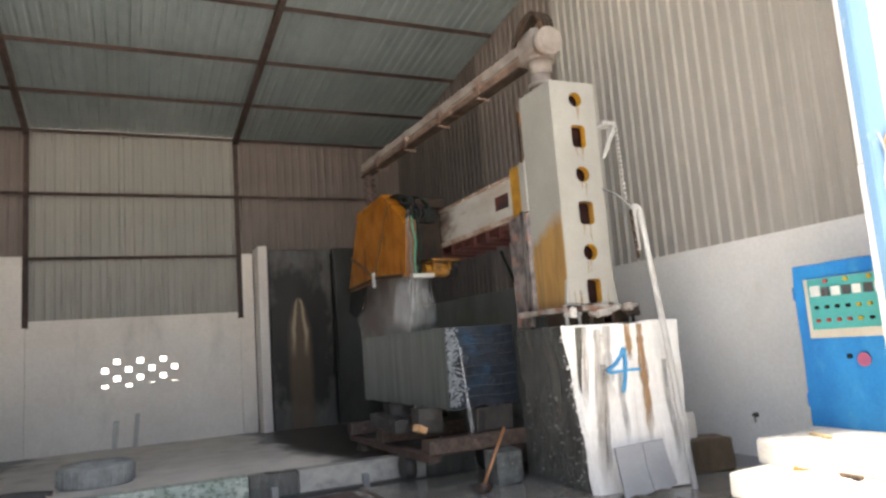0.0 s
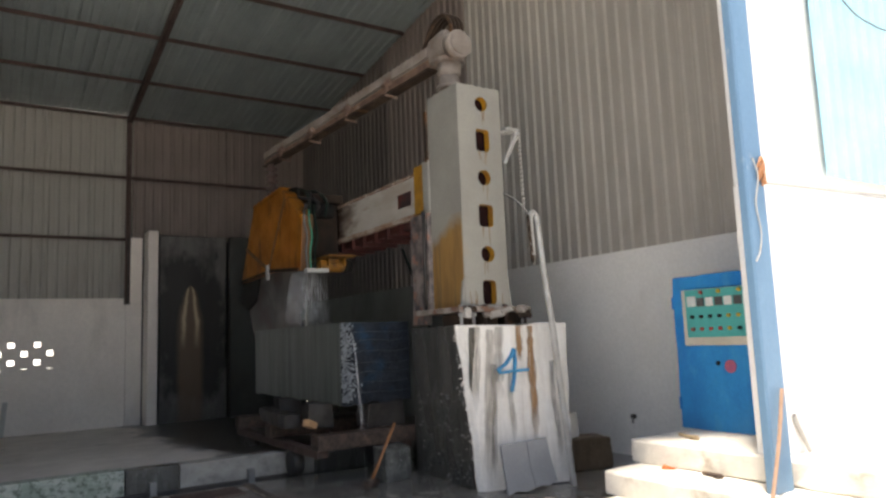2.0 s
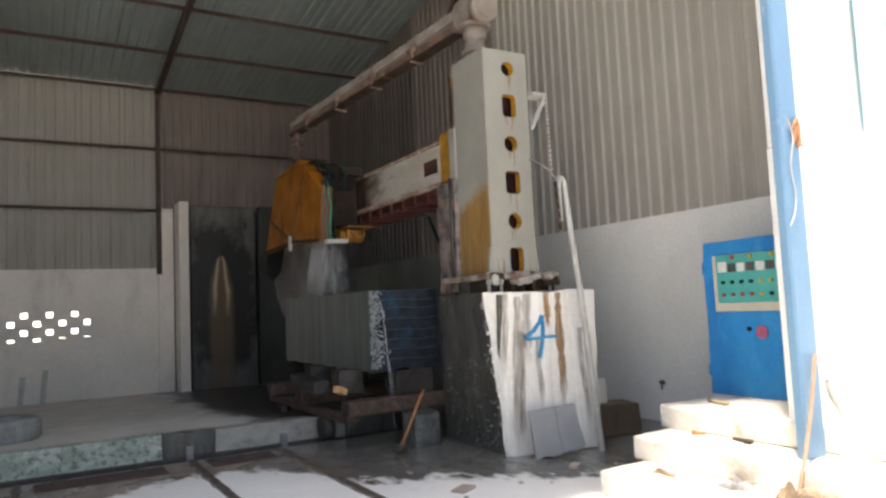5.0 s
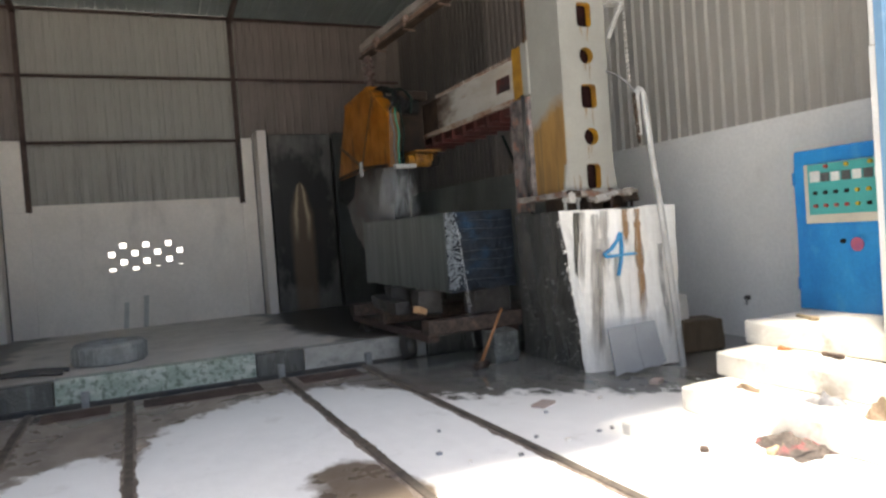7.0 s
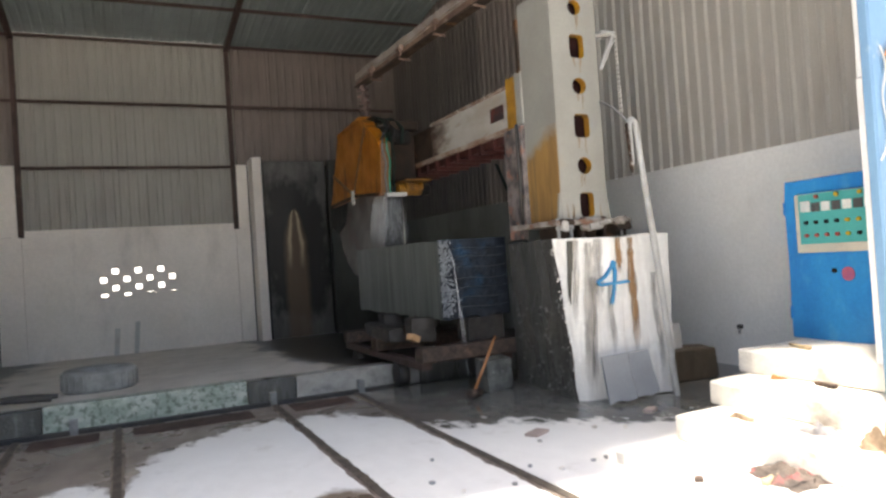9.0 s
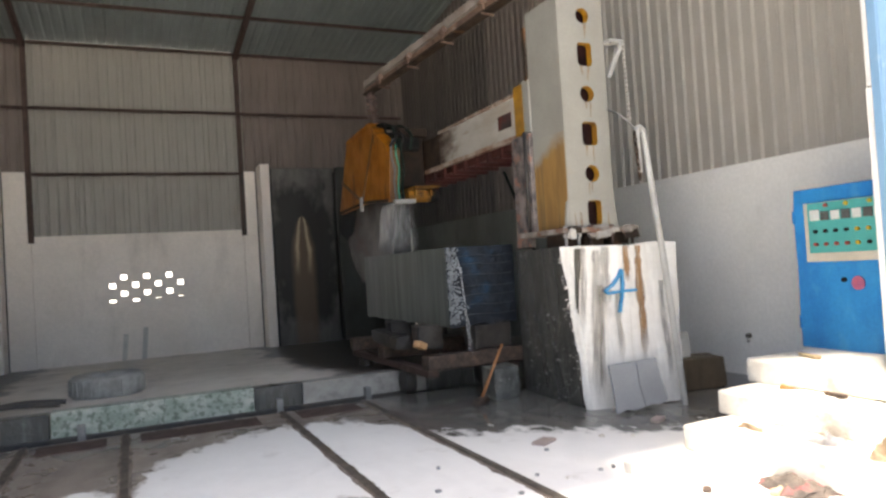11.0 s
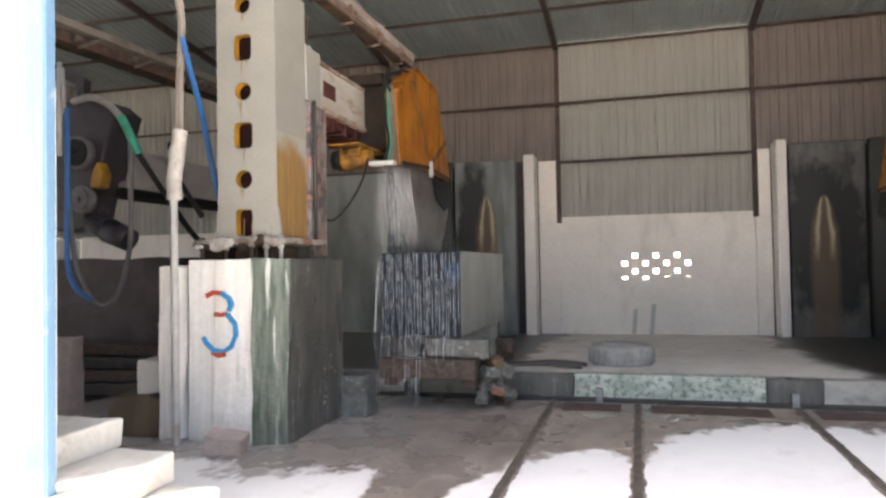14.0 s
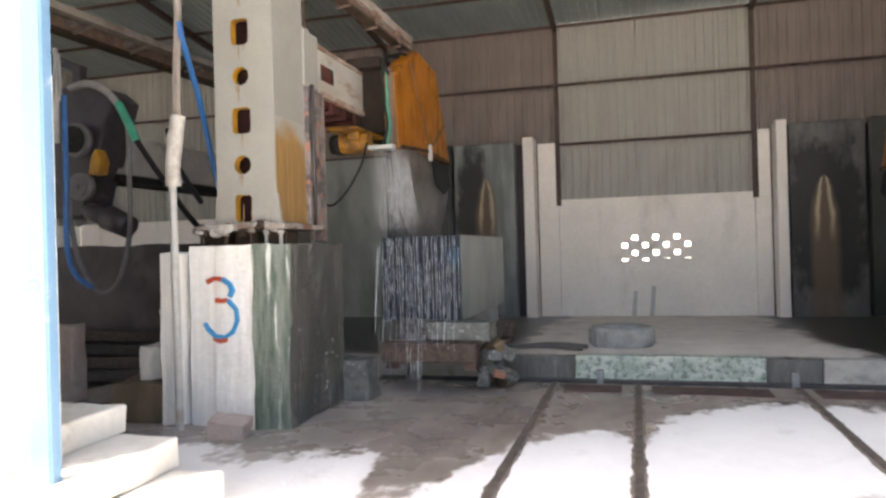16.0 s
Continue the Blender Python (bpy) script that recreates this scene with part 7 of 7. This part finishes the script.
# spray under the heads travels with them
SPRAYS = []
for head, x, yn, zb, s in ((HEAD4, 3.60, 9.40, 2.60, -1), (HEAD3, -2.90, 8.20, 2.90, 1)):
    for k, dx in enumerate((-0.05, 0.06)):
        curtain("spray", ((x - s * (dx + 0.12), yn - 0.36, zb - 0.03), (x - s * (dx - 0.10), yn + 0.0 + 0.3 * k, zb - 0.02)), ((x - s * (dx + 0.22), yn - 0.40, 1.80), (x - s * (dx - 0.10), yn + 0.35 + 0.45 * k, 1.80)), M_spray, "white water spray falling on the blade", head, 0.02)
    # fine streaks of the same spray, fanned out from the nozzle bar
    fr = random.Random(int(yn * 37))
    bm = bmesh.new()
    for k in range(150):
        u, v = fr.uniform(-1, 1), fr.uniform(-1, 1)
        p = Vector((x - s * (0.06 + 0.13 * u), yn - 0.27 + 0.05 * v, zb - 0.05))
        e = Vector((x - s * (0.06 + 0.24 * u), yn - 0.20 + 0.26 * v + 0.12 * u, 1.83))
        t0 = fr.uniform(0, 0.75)
        t1 = min(1.0, t0 + fr.uniform(0.08, 0.3))
        rod(bm, p.lerp(e, t0), p.lerp(e, t1), fr.uniform(0.001, 0.0024), n=4, caps=False)
    SPRAYS.append(tagged(part("spray_streaks", bm, M_foam, head, "fine white streaks of spray"), kind="stuff"))
    for k in range(2):
        curtain("mist", ((x + s * 0.03 * k, yn - 0.6, zb - 0.1), (x + s * 0.03 * k, yn + 2.4, zb)), ((x + s * 0.25 * k, yn - 0.6, 1.0), (x + s * 0.25 * k, yn + 3.0, 1.0)), M_mist, "fine grey mist round the blade", head, 0.10)
    # foam drops thrown off below the nozzle, too many to count
    fr = random.Random(int(yn * 100))
    bm = bmesh.new()
    for k in range(150):
        t = fr.random() ** 1.3
        c = Vector((x - s * fr.gauss(0.05, 0.07), yn - 0.25 + fr.gauss(0.0, 0.06 + 0.16 * t) + 0.30 * t, zb - 0.06 - (zb - 1.86) * t))
        r = fr.uniform(0.002, 0.006)
        vs = [bm.verts.new(c + Vector(d) * r) for d in ((1, 0, 0), (-1, 0, 0), (0, 1, 0), (0, -1, 0), (0, 0, 2.5), (0, 0, -2.5))]
        for a, b2, e in ((0, 2, 4), (2, 1, 4), (1, 3, 4), (3, 0, 4), (2, 0, 5), (1, 2, 5), (3, 1, 5), (0, 3, 5)):
            bm.faces.new((vs[a], vs[b2], vs[e]))
    tagged(part("foam_drops", bm, M_foam, head, "white drops thrown off the blade"), kind="stuff")
    bm = bmesh.new()
    ln = 2.82 if s < 0 else 2.55
    prism(bm, [(yn + ln - 0.9, zb + 0.06), (yn + ln - 0.02, zb + 0.04), (yn + ln + 0.12, zb - 0.28), (yn + ln - 0.25, zb - 0.42), (yn + ln - 0.7, zb - 0.30)], "x", x - s * 0.05, x - s * 0.03)
    part("rubber_flap", bm, M_black, head, "torn black rubber splash flap")
DROPS = [
    strands("falling_water", -2.45, -1.95, 7.53, 7.58, 0.45, 0.86, 14, 0.0016, M_stream, "short drips of water along the block's lower edge", 7),
    strands("falling_water", -2.97, -2.40, 7.52, 7.58, 0.08, 0.88, 34, 0.0015, M_stream, "strands of water falling off the granite block", 1),
    strands("falling_water", 3.60, 3.66, 7.58, 7.66, 0.12, 1.62, 5, 0.002, M_stream, "thin stream of water running off the granite block", 2, 0.06),
    strands("falling_water", -2.97, -2.90, 7.56, 7.60, 0.7, 1.75, 3, 0.0025, M_stream, "thin stream of water at the block's corner", 3, -0.03),
]


def motions():
    # the saw head of the near saw travels along its beam
    x, y, z = HEAD4.location
    walk(HEAD4, [(t, pose(x, y + d, z)) for t, d in ((0.0, -0.40), (1.0, -0.34), (2.0, -0.26), (3.0, -0.16), (4.2, -0.03), (5.5, 0.07), (6.5, 0.18), (7.0, 0.24), (7.5, 0.295), (8.0, 0.33), (8.5, 0.36), (9.6, 0.40), (11.0, 0.33), (11.5, 0.315), (12.0, 0.29), (12.5, 0.27), (14.0, 0.20), (16.0, 0.08))])
    # falling strands of water slip and jump back
    for n, ob in enumerate(SPRAYS):
        x, y, z = ob.location
        walk(ob, [(i / 10, pose(x + 0.01 * ((i * 5 + n) % 3 - 1), y + 0.008 * ((i * 3 + n) % 3 - 1), z - 0.03 * ((i * 2 + n) % 3))) for i in range(161)])
    for n, ob in enumerate(DROPS):
        walk(ob, [(i / 10, pose(0.004 * ((i * 7 + n) % 3 - 1), 0, -0.02 * ((i + n) % 4))) for i in range(161)])


motions()
